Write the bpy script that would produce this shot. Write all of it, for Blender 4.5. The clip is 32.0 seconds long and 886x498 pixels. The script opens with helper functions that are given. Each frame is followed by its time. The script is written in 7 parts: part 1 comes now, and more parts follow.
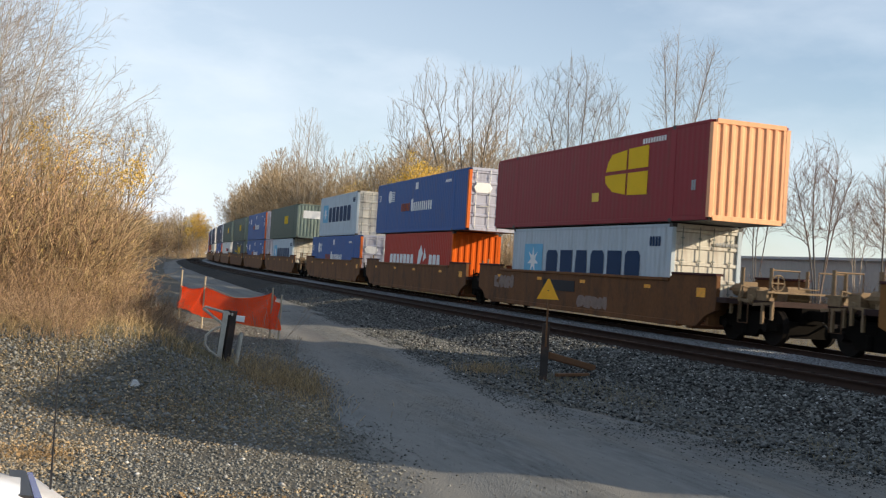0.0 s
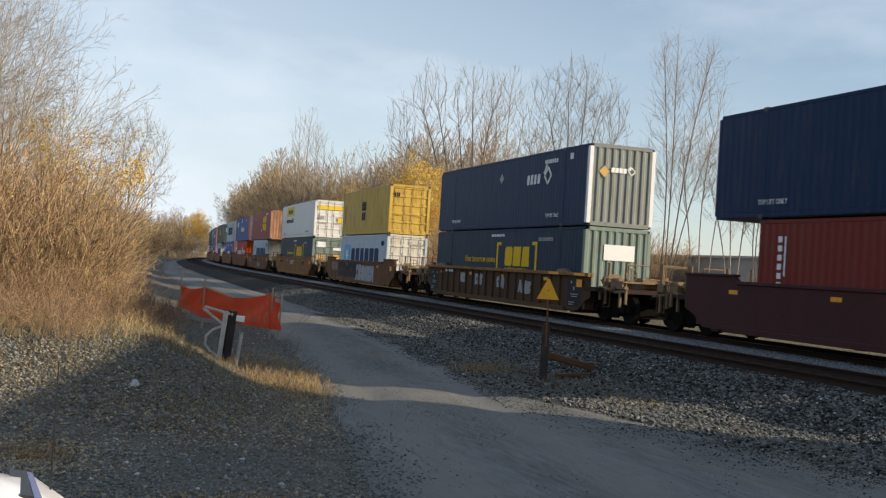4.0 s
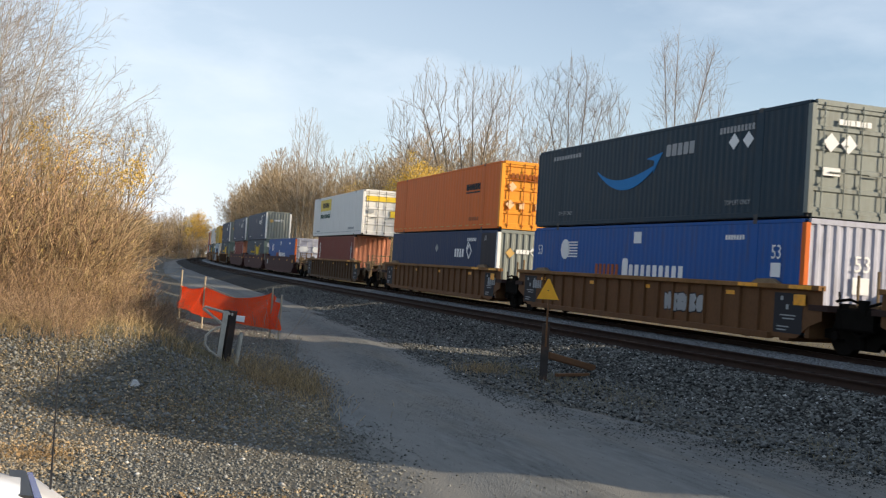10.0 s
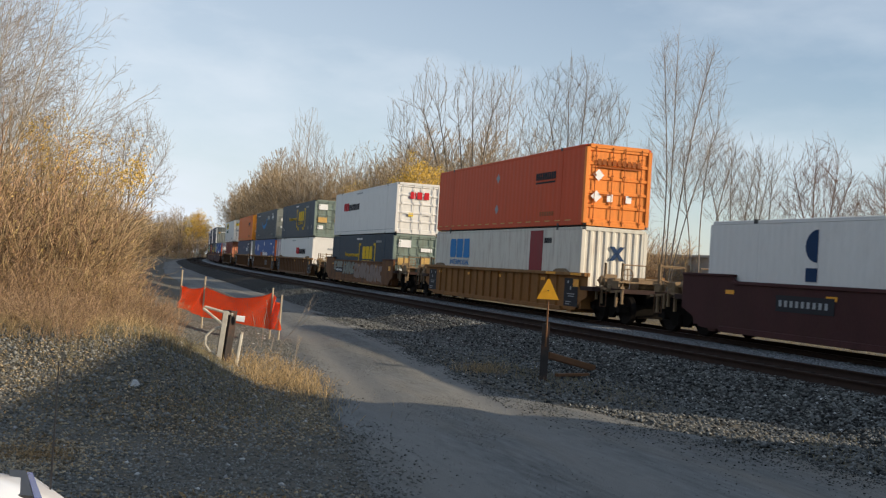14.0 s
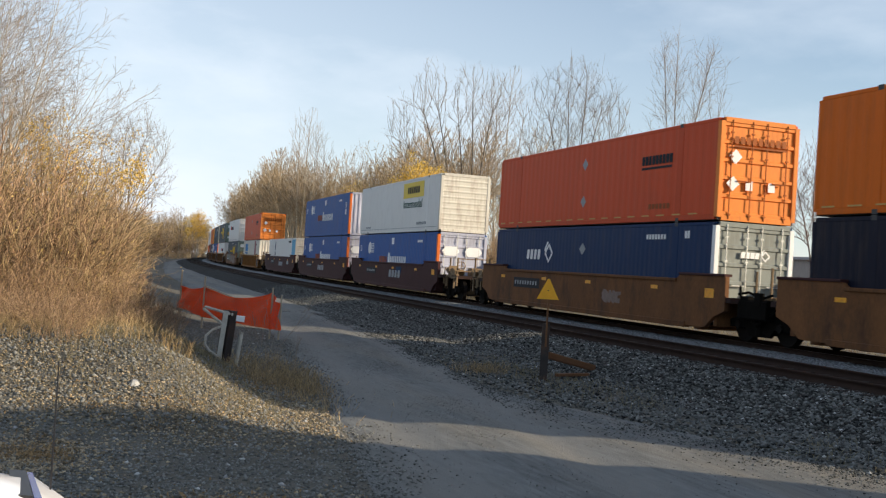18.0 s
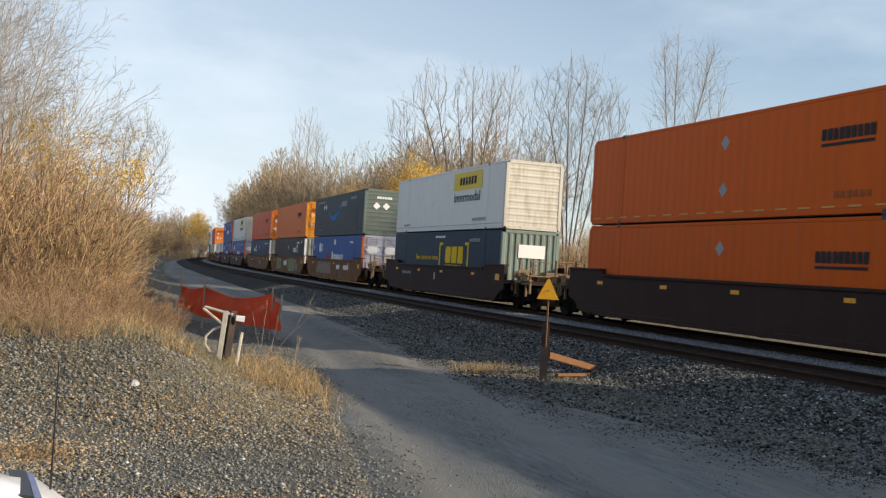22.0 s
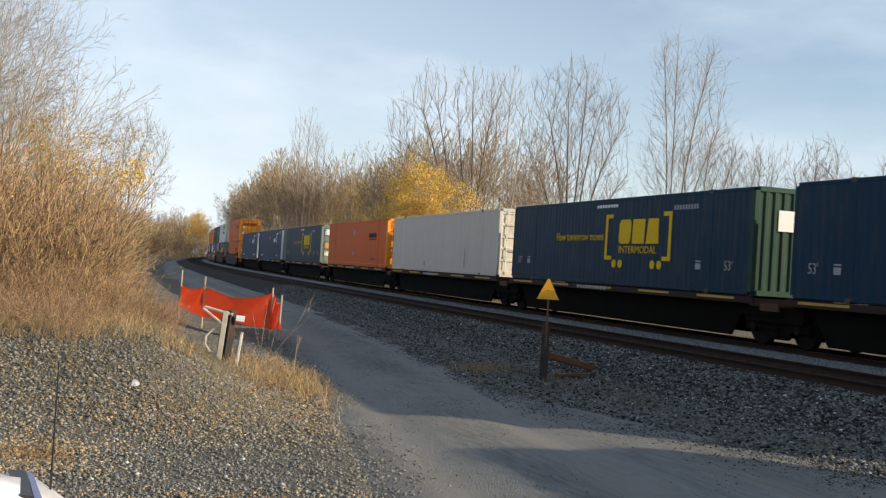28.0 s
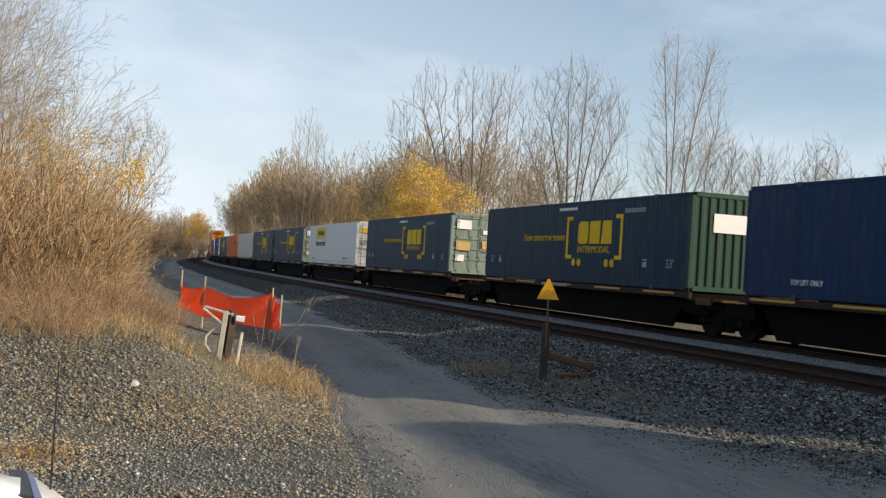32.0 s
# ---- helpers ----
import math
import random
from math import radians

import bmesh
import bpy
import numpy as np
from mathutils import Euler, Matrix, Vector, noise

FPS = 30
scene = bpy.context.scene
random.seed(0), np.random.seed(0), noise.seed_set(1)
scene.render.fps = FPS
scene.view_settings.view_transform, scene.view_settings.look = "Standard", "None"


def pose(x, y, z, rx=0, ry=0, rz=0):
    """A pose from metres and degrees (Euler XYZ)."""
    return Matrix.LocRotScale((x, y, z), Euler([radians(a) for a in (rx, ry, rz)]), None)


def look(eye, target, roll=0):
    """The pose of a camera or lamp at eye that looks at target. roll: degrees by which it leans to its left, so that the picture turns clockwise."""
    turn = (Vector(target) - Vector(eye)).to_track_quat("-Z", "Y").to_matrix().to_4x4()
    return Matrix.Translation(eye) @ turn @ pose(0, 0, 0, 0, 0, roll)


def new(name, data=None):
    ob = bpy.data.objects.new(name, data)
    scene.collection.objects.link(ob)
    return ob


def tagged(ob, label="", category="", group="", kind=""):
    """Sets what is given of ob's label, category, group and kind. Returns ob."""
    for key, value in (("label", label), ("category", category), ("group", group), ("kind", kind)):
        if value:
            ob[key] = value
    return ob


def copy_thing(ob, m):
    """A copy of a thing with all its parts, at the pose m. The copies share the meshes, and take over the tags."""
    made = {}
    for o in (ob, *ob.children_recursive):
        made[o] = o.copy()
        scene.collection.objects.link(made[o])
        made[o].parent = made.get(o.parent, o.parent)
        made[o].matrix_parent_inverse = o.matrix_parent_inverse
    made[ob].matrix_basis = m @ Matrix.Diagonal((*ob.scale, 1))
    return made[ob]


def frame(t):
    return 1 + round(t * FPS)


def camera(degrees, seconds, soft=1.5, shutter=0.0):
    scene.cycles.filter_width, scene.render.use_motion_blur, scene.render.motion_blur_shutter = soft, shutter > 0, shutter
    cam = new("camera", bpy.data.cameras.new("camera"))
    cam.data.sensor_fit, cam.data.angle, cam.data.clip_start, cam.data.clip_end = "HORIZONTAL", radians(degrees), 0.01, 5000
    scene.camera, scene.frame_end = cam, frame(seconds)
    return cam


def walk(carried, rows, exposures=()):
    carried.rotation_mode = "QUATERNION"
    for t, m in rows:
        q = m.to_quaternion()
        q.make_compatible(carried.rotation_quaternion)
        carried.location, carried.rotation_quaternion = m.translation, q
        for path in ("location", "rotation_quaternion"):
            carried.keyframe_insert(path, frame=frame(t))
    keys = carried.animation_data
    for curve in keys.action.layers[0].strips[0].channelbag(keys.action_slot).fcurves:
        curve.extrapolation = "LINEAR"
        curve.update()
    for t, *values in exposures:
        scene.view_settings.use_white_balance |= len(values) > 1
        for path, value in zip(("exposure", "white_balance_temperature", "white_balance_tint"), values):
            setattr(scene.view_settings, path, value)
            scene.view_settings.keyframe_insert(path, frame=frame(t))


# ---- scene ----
# One fixed camera: eye 1.48 m above the rail heads, looking 19.8 degrees to the right of the line of the track.
cam = camera(45.148, 32.0, soft=1.25, shutter=0.08)
YAW, TILT, EYE = radians(19.795), radians(1.0115), Vector((0.0, 0.0, 1.4846))
AHEAD = Vector((math.sin(YAW) * math.cos(TILT), math.cos(YAW) * math.cos(TILT), math.sin(TILT)))
CAM_POSE = look(EYE, EYE + AHEAD, 3.5735)
BRIGHT = [(0, 0.33), (1, 0.33), (2, 0.22), (3, 0.09), (6, 0.39), (7, 0.25), (8, 0.29), (10, 0.36), (11, 0.39), (12, 0.30), (13, 0.10), (14, 0.09), (17, 0.31), (19, 0.33), (20, 0.40),
          (21, 0.35), (22, 0.25), (25, 0.28), (29, 0.29), (30, 0.20), (32, 0.19)]
walk(cam, [(0.0, CAM_POSE), (32.0, CAM_POSE)], exposures=BRIGHT)

# ---- light: a low autumn sun beyond the train, over the viewer's right shoulder ----
SUN_EL, SUN_TO = radians(17.2), Vector((0.823, -0.568, 0.0)).normalized()
world = bpy.data.worlds.new("sky")
scene.world = world
world.use_nodes = True
wn = world.node_tree
sky = wn.nodes.new("ShaderNodeTexSky")
sky.sky_type, sky.sun_disc = "NISHITA", False
sky.sun_elevation, sky.sun_rotation = SUN_EL, math.atan2(SUN_TO.x, SUN_TO.y)
sky.air_density, sky.dust_density, sky.ozone_density = 1.0, 0.4, 2.2
SKY_STRENGTH = 0.124
wn.nodes["Background"].inputs["Strength"].default_value = SKY_STRENGTH
# thin high cloud, streaked across the sky
wco = wn.nodes.new("ShaderNodeTexCoord")
wmap = wn.nodes.new("ShaderNodeMapping")
wmap.inputs["Scale"].default_value = (1.6, 1.2, 4.0)
wmap.inputs["Rotation"].default_value = (0.1, 0.25, 0.5)
wnoise = wn.nodes.new("ShaderNodeTexNoise")
wnoise.inputs["Scale"].default_value = 2.3
wnoise.inputs["Detail"].default_value = 7.0
wnoise.inputs["Roughness"].default_value = 0.55
wramp = wn.nodes.new("ShaderNodeMapRange")
wramp.inputs["From Min"].default_value, wramp.inputs["From Max"].default_value = 0.46, 0.74
wramp.inputs["To Min"].default_value, wramp.inputs["To Max"].default_value = 0.0, 0.38
# the veil of high cloud thickens towards the far end of the line
wdot = wn.nodes.new("ShaderNodeVectorMath")
wdot.operation = "DOT_PRODUCT"
wdot.inputs[1].default_value = (-0.5, 0.8, -1.3)
wveil = wn.nodes.new("ShaderNodeMapRange")
wveil.inputs["From Max"].default_value = 0.75
wveil.inputs["To Min"].default_value, wveil.inputs["To Max"].default_value = 0.18, 0.68
wsum = wn.nodes.new("ShaderNodeMath")
wsum.use_clamp = True
wmix = wn.nodes.new("ShaderNodeMix")
wmix.data_type = "RGBA"
wmix.inputs["B"].default_value = (6.05, 6.62, 7.28, 1.0)
wn.links.new(wco.outputs["Generated"], wmap.inputs["Vector"])
wn.links.new(wmap.outputs["Vector"], wnoise.inputs["Vector"])
wn.links.new(wnoise.outputs["Fac"], wramp.inputs["Value"])
wn.links.new(wco.outputs["Generated"], wdot.inputs[0])
wn.links.new(wdot.outputs["Value"], wveil.inputs["Value"])
wn.links.new(wveil.outputs["Result"], wsum.inputs[0])
wn.links.new(wramp.outputs["Result"], wsum.inputs[1])
wn.links.new(wsum.outputs[0], wmix.inputs["Factor"])
wn.links.new(sky.outputs["Color"], wmix.inputs["A"])
wn.links.new(wmix.outputs["Result"], wn.nodes["Background"].inputs["Color"])

sun = new("sun", bpy.data.lights.new("sun", "SUN"))
sun.data.energy, sun.data.angle, sun.data.color = 5.15, radians(0.55), (1.0, 0.838, 0.615)
SUN_DIR = Vector((SUN_TO.x * math.cos(SUN_EL), SUN_TO.y * math.cos(SUN_EL), math.sin(SUN_EL)))
sun.matrix_world = look(Vector((60, -60, 40)), Vector((60, -60, 40)) - SUN_DIR)

# ---- the line of the two tracks: a long curve to the right ----
TRACK_X, CURVE_K, SPEED = 18.14, 4.9654e-4, 19.9357
NEAR_TRACK_X = 13.65
RADIUS = 1.0 / CURVE_K


def on_track(s, x0=TRACK_X, side=0.0, z=0.0):
    """The pose at s metres along the line whose centre starts x0 to the right; side: metres to the right of it."""
    a, rr = s * CURVE_K, RADIUS + TRACK_X - x0 - side
    return pose(TRACK_X + RADIUS - rr * math.cos(a), rr * math.sin(a), z, 0, 0, -math.degrees(a))

# ---- materials ----
def surface(name, color, rough=0.6, metal=0.0, vary=0.12, scale=3.0, stretch=(1, 1, 1), dirt=None, dirt_amount=0.0, dirt_scale=1.2,
            bump=0.0, bump_scale=60.0, each=0.0, island=0.0, spec=0.5, translucent=0.0):
    """A procedural surface: broad and fine colour variation, stains of another colour, relief, and variation from piece to piece."""
    m = bpy.data.materials.new(name)
    m.use_nodes = True
    nt = m.node_tree
    n, link = nt.nodes, nt.links.new
    b = n["Principled BSDF"]
    b.inputs["Roughness"].default_value, b.inputs["Metallic"].default_value = rough, metal
    b.inputs["Specular IOR Level"].default_value = spec
    co = n.new("ShaderNodeTexCoord")
    mp = n.new("ShaderNodeMapping")
    mp.inputs["Scale"].default_value = stretch
    link(co.outputs["Object"], mp.inputs["Vector"])
    big = n.new("ShaderNodeTexNoise")
    big.inputs["Scale"].default_value, big.inputs["Detail"].default_value = scale, 5.0
    link(mp.outputs["Vector"], big.inputs["Vector"])
    fine = n.new("ShaderNodeTexNoise")
    fine.inputs["Scale"].default_value, fine.inputs["Detail"].default_value = scale * 14.0, 3.0
    link(mp.outputs["Vector"], fine.inputs["Vector"])
    both = n.new("ShaderNodeMath")
    both.operation = "ADD"
    link(big.outputs["Fac"], both.inputs[0])
    link(fine.outputs["Fac"], both.inputs[1])
    rng = n.new("ShaderNodeMapRange")
    rng.inputs["From Min"].default_value, rng.inputs["From Max"].default_value = 0.6, 1.4
    rng.inputs["To Min"].default_value, rng.inputs["To Max"].default_value = 1.0 - vary, 1.0 + vary
    link(both.outputs[0], rng.inputs["Value"])
    value = rng.outputs["Result"]

    def times(value, source, amount):
        r = n.new("ShaderNodeMapRange")
        r.inputs["To Min"].default_value, r.inputs["To Max"].default_value = 1.0 - amount, 1.0 + amount
        link(source, r.inputs["Value"])
        mul = n.new("ShaderNodeMath")
        mul.operation = "MULTIPLY"
        link(value, mul.inputs[0])
        link(r.outputs["Result"], mul.inputs[1])
        return mul.outputs[0]

    if each:
        value = times(value, n.new("ShaderNodeObjectInfo").outputs["Random"], each)
    if island:
        value = times(value, n.new("ShaderNodeNewGeometry").outputs["Random Per Island"], island)
    hsv = n.new("ShaderNodeHueSaturation")
    hsv.inputs["Color"].default_value = (*color, 1.0)
    link(value, hsv.inputs["Value"])
    out = hsv.outputs["Color"]
    if dirt is not None:
        dn = n.new("ShaderNodeTexNoise")
        dn.inputs["Scale"].default_value, dn.inputs["Detail"].default_value, dn.inputs["Roughness"].default_value = dirt_scale, 8.0, 0.65
        link(mp.outputs["Vector"], dn.inputs["Vector"])
        dr = n.new("ShaderNodeMapRange")
        dr.inputs["From Min"].default_value, dr.inputs["From Max"].default_value = 0.48, 0.72
        dr.inputs["To Max"].default_value = dirt_amount
        link(dn.outputs["Fac"], dr.inputs["Value"])
        mix = n.new("ShaderNodeMix")
        mix.data_type = "RGBA"
        mix.inputs["B"].default_value = (*dirt, 1.0)
        link(dr.outputs["Result"], mix.inputs["Factor"])
        link(out, mix.inputs["A"])
        out = mix.outputs["Result"]
    link(out, b.inputs["Base Color"])
    if bump:
        bn = n.new("ShaderNodeTexNoise")
        bn.inputs["Scale"].default_value, bn.inputs["Detail"].default_value = bump_scale, 4.0
        link(co.outputs["Object"], bn.inputs["Vector"])
        bp = n.new("ShaderNodeBump")
        bp.inputs["Strength"].default_value, bp.inputs["Distance"].default_value = bump, 1.0 / bump_scale
        link(bn.outputs["Fac"], bp.inputs["Height"])
        link(bp.outputs["Normal"], b.inputs["Normal"])
    if translucent:
        tr = n.new("ShaderNodeBsdfTranslucent")
        link(out, tr.inputs["Color"])
        ms = n.new("ShaderNodeMixShader")
        ms.inputs["Fac"].default_value = translucent
        link(b.outputs[0], ms.inputs[1])
        link(tr.outputs[0], ms.inputs[2])
        link(ms.outputs[0], n["Material Output"].inputs["Surface"])
    return m


GRIME = (0.10, 0.075, 0.05)
RUST = (0.16, 0.06, 0.025)


def paint(name, color, dirt=GRIME, amount=0.45, rough=0.5):
    """Weathered container paint, streaked downwards."""
    return surface(name, color, rough, 0.0, 0.06, 0.7, (3.2, 3.2, 0.5), dirt, amount, 1.4, 0.05, 40.0, 0.07, spec=0.09)


M = {
    "discblue": paint("blue paint", (0.018, 0.090, 0.31)),
    "navy": paint("navy paint", (0.007, 0.028, 0.080), amount=0.25),
    "ink": paint("blue-black paint", (0.012, 0.013, 0.026), amount=0.25),
    "umblue": paint("deep blue paint", (0.006, 0.028, 0.092), amount=0.25),
    "teal": paint("blue-green paint", (0.005, 0.030, 0.062), amount=0.3),
    "charcoal": paint("charcoal paint", (0.020, 0.040, 0.060), amount=0.25),
    "slate": paint("slate grey-green paint", (0.145, 0.178, 0.165), amount=0.3),
    "greygreen": paint("grey-green paint", (0.20, 0.25, 0.22), amount=0.5),
    "white": surface("white paint", (0.70, 0.685, 0.66), 0.5, 0.0, 0.03, 0.35, (1.6, 1.6, 0.8), GRIME, 0.10, 1.4, 0.03, 40.0, 0.03, spec=0.2),
    "cream": paint("rust-stained white paint", (0.62, 0.59, 0.52), RUST, 0.42),
    "beige": paint("pinkish off-white paint", (0.60, 0.52, 0.455), amount=0.15),
    "starpale": paint("pale blue-grey paint", (0.44, 0.51, 0.57), amount=0.3),
    "lilac": paint("lilac-grey paint", (0.42, 0.43, 0.52), amount=0.4),
    "stackedyellow": paint("ochre paint", (0.55, 0.37, 0.085), RUST, amount=0.6),
    "orange": paint("orange paint", (0.66, 0.138, 0.014), amount=0.22),
    "deeporange": paint("deep red-orange paint", (0.58, 0.078, 0.024), amount=0.2),
    "redorange": paint("red-orange paint", (0.60, 0.102, 0.008), amount=0.2),
    # Orange lock rods darkened to hold their shadow; the dull print shares this.
    "rodorange": paint("dark orange for shadowed rods and print", (0.30, 0.085, 0.02), amount=0.4),
    # Door colours: faded orange, with sun on the rear ends painted in.
    "doorred": paint("red-orange door paint, sunlit tone", (0.74, 0.24, 0.055), amount=0.3),
    "doororange": paint("yellow-orange door paint, sunlit tone", (0.82, 0.33, 0.045), amount=0.3),
    "maroon": paint("dark red paint", (0.26, 0.030, 0.040), amount=0.35),
    "brickred": paint("brick red paint", (0.185, 0.030, 0.024), amount=0.35),
    "brightred": paint("bright red paint", (0.42, 0.035, 0.022), amount=0.3),
    # Rear of the dark red box: faded, with the sun's brightness put into the colour.
    "salmon": paint("faded red paint, sunlit tone", (0.86, 0.44, 0.24), amount=0.3),
    "green": paint("dark green paint", (0.025, 0.060, 0.045), amount=0.3),
    "chrome": surface("galvanised steel", (0.52, 0.52, 0.50), 0.5, 0.35, 0.15, 2.0),
    "darksteel": surface("dark painted steel", (0.035, 0.035, 0.037), 0.6, 0.1, 0.25, 2.0),
    "gray": paint("grey paint", (0.235, 0.255, 0.24), amount=0.4),
    "m_white": surface("white lettering", (0.78, 0.78, 0.78), 0.7, 0.0, 0.06, 2.0, spec=0.15),
    "m_yellow": surface("yellow lettering", (0.74, 0.47, 0.015), 0.7, 0.0, 0.06, 2.0, spec=0.15),
    "m_gold": surface("gold panel", (0.72, 0.50, 0.02), 0.55, 0.0, 0.06, 2.0),
    "m_tan": surface("faded orange label", (0.56, 0.36, 0.13), 0.7, 0.0, 0.2, 4.0, spec=0.15),
    # Brick red end wall with low sunlight mixed into the paint colour.
    "brickend": paint("brick red paint, sunlit salmon tone", (0.66, 0.27, 0.16), amount=0.3),
    "m_green": surface("green lettering", (0.02, 0.09, 0.07), 0.7, 0.0, 0.06, 2.0, spec=0.15),
    "m_black": surface("black lettering", (0.03, 0.03, 0.035), 0.7, 0.0, 0.06, 2.0, spec=0.15),
    "m_navy": surface("navy lettering", (0.015, 0.04, 0.10), 0.7, 0.0, 0.06, 2.0, spec=0.15),
    "m_blue": surface("blue lettering", (0.03, 0.20, 0.48), 0.7, 0.0, 0.06, 2.0, spec=0.15),
    "m_sky": surface("light blue panel", (0.16, 0.42, 0.62), 0.7, 0.0, 0.06, 2.0, spec=0.15),
    "m_orange": surface("orange lettering", (0.60, 0.14, 0.03), 0.7, 0.0, 0.06, 2.0, spec=0.15),
    "m_rust": surface("faded orange lettering", (0.36, 0.10, 0.04), 0.7, 0.0, 0.15, 2.0, spec=0.15),
    "m_red": surface("red lettering", (0.50, 0.02, 0.03), 0.7, 0.0, 0.06, 2.0, spec=0.15),
    "m_grey": surface("grey lettering", (0.33, 0.34, 0.35), 0.7, 0.0, 0.06, 2.0, spec=0.15),
    "m_teal": surface("teal spray paint", (0.12, 0.30, 0.28), 0.7, 0.0, 0.25, 3.0),
    "m_peach": surface("faded pale label", (0.78, 0.52, 0.30), 0.7, 0.0, 0.12, 4.0, spec=0.15),
    "m_olive": surface("olive spray paint", (0.17, 0.175, 0.05), 0.7, 0.0, 0.4, 3.0),
    "m_mist": surface("faded grey-green spray paint", (0.20, 0.21, 0.175), 0.7, 0.0, 0.45, 2.5, dirt=(0.10, 0.06, 0.04), dirt_amount=0.7, dirt_scale=2.0),
    "m_rose": surface("faded spray paint", (0.20, 0.14, 0.115), 0.7, 0.0, 0.35, 4.0),
    "car_brown": surface("rusty brown well car paint", (0.160, 0.068, 0.025), 0.75, 0.0, 0.30, 0.8, (1.5, 1.5, 0.7), (0.055, 0.030, 0.019), 0.85, 1.1, 0.15, 30.0, 0.12, spec=0.2),
    "car_tan": surface("tan well car paint", (0.135, 0.064, 0.027), 0.75, 0.0, 0.2, 0.8, (1.5, 1.5, 0.7), (0.10, 0.042, 0.018), 0.65, 1.1, 0.15, 30.0, 0.12, spec=0.2),
    "car_maroon": surface("oxide red-brown well car paint", (0.060, 0.022, 0.022), 0.75, 0.0, 0.2, 0.8, (1.5, 1.5, 0.7), (0.06, 0.026, 0.020), 0.6, 1.1, 0.15, 30.0, 0.12, spec=0.2),
    "car_ochre": surface("ochre well car paint", (0.235, 0.105, 0.030), 0.75, 0.0, 0.2, 0.8, (1.5, 1.5, 0.7), (0.15, 0.06, 0.02), 0.6, 1.1, 0.15, 30.0, 0.12, spec=0.2),
    "car_night": surface("grimy black-brown well car paint", (0.030, 0.015, 0.013), 0.75, 0.0, 0.25, 0.8, (1.5, 1.5, 0.7), (0.045, 0.022, 0.016), 0.6, 1.1, 0.15, 30.0, 0.12, spec=0.2),
    "car_dark": surface("dark brown well car paint", (0.085, 0.045, 0.022), 0.75, 0.0, 0.2, 0.8, (1.5, 1.5, 0.7), (0.05, 0.030, 0.020), 0.6, 1.1, 0.15, 30.0, 0.12, spec=0.2),
    "car_trim": surface("ochre-brown chord paint", (0.24, 0.12, 0.042), 0.75, 0.0, 0.25, 0.8, (1.5, 1.5, 0.7), (0.12, 0.05, 0.02), 0.7, 1.1, 0.15, 30.0, 0.12, spec=0.2),
    "yellowsteel": surface("yellow steel", (0.45, 0.27, 0.03), 0.65, 0.0, 0.2, 2.0, (1, 1, 1), RUST, 0.5, 2.0),
    "gearsteel": surface("rust-stained ochre steel", (0.22, 0.145, 0.075), 0.75, 0.0, 0.3, 2.0, (1, 1, 1), (0.07, 0.035, 0.02), 0.85, 2.5),
    "reflector": surface("amber reflector", (0.85, 0.36, 0.01), 0.5, 0.0, 0.15, 2.0, dirt=GRIME, dirt_amount=0.4, dirt_scale=6.0),
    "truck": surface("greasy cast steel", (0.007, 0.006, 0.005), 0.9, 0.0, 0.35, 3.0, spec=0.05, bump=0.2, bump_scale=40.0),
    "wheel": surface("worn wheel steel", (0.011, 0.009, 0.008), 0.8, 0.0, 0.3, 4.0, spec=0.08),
    "rail": surface("rusty rail steel", (0.036, 0.022, 0.017), 0.85, 0.0, 0.3, 5.0, spec=0.12),
    "railhead": surface("worn rail head", (0.20, 0.17, 0.15), 0.45, 0.8, 0.1, 5.0),
    "tie": surface("creosoted sleeper wood", (0.026, 0.020, 0.016), 0.85, 0.0, 0.35, 3.0, (1, 8, 1), bump=0.4, bump_scale=50.0, each=0.3, spec=0.1),
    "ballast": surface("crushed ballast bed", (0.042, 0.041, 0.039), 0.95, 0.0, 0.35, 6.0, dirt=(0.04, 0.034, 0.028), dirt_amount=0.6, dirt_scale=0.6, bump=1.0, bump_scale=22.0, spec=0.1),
    "stone": surface("crushed stone", (0.190, 0.188, 0.172), 0.9, 0.0, 0.25, 9.0, bump=0.3, bump_scale=60.0, island=0.50, spec=0.15),
    "tanstone": surface("tan and rusty stone", (0.30, 0.24, 0.16), 0.9, 0.0, 0.25, 9.0, bump=0.3, bump_scale=60.0, island=0.7, spec=0.15),
    "chipping": surface("fresh grey chippings", (0.215, 0.225, 0.235), 0.9, 0.0, 0.25, 6.0, bump=0.8, bump_scale=22.0, island=0.5, spec=0.12),
    "darkstone": surface("grey crushed stone", (0.110, 0.111, 0.105), 0.9, 0.0, 0.25, 9.0, bump=0.3, bump_scale=60.0, island=0.9, spec=0.1),
    "palestone": surface("pale limestone rubble", (0.48, 0.47, 0.45), 0.9, 0.0, 0.2, 9.0, bump=0.3, bump_scale=60.0, island=0.3),
    "road": surface("compacted gravel road", (0.170, 0.171, 0.163), 0.95, 0.0, 0.40, 0.9, (1.0, 0.16, 1.0), dirt=(0.25, 0.22, 0.175), dirt_amount=0.6, dirt_scale=0.7, bump=0.8, bump_scale=45.0, spec=0.15),
    "ground": surface("gravelly waste ground", (0.145, 0.134, 0.112), 0.95, 0.0, 0.35, 1.6, dirt=(0.12, 0.09, 0.055), dirt_amount=0.8, dirt_scale=0.45, bump=1.0, bump_scale=25.0, spec=0.15),
    "leaflitter": surface("fallen leaves", (0.33, 0.22, 0.11), 0.9, 0.0, 0.2, 9.0, island=0.5, translucent=0.25),
    "drygrass": surface("dry grass", (0.46, 0.33, 0.17), 0.9, 0.0, 0.2, 5.0, island=0.45, translucent=0.25),
    "weeds": surface("dull green weeds", (0.25, 0.21, 0.12), 0.9, 0.0, 0.2, 5.0, island=0.45, translucent=0.25),
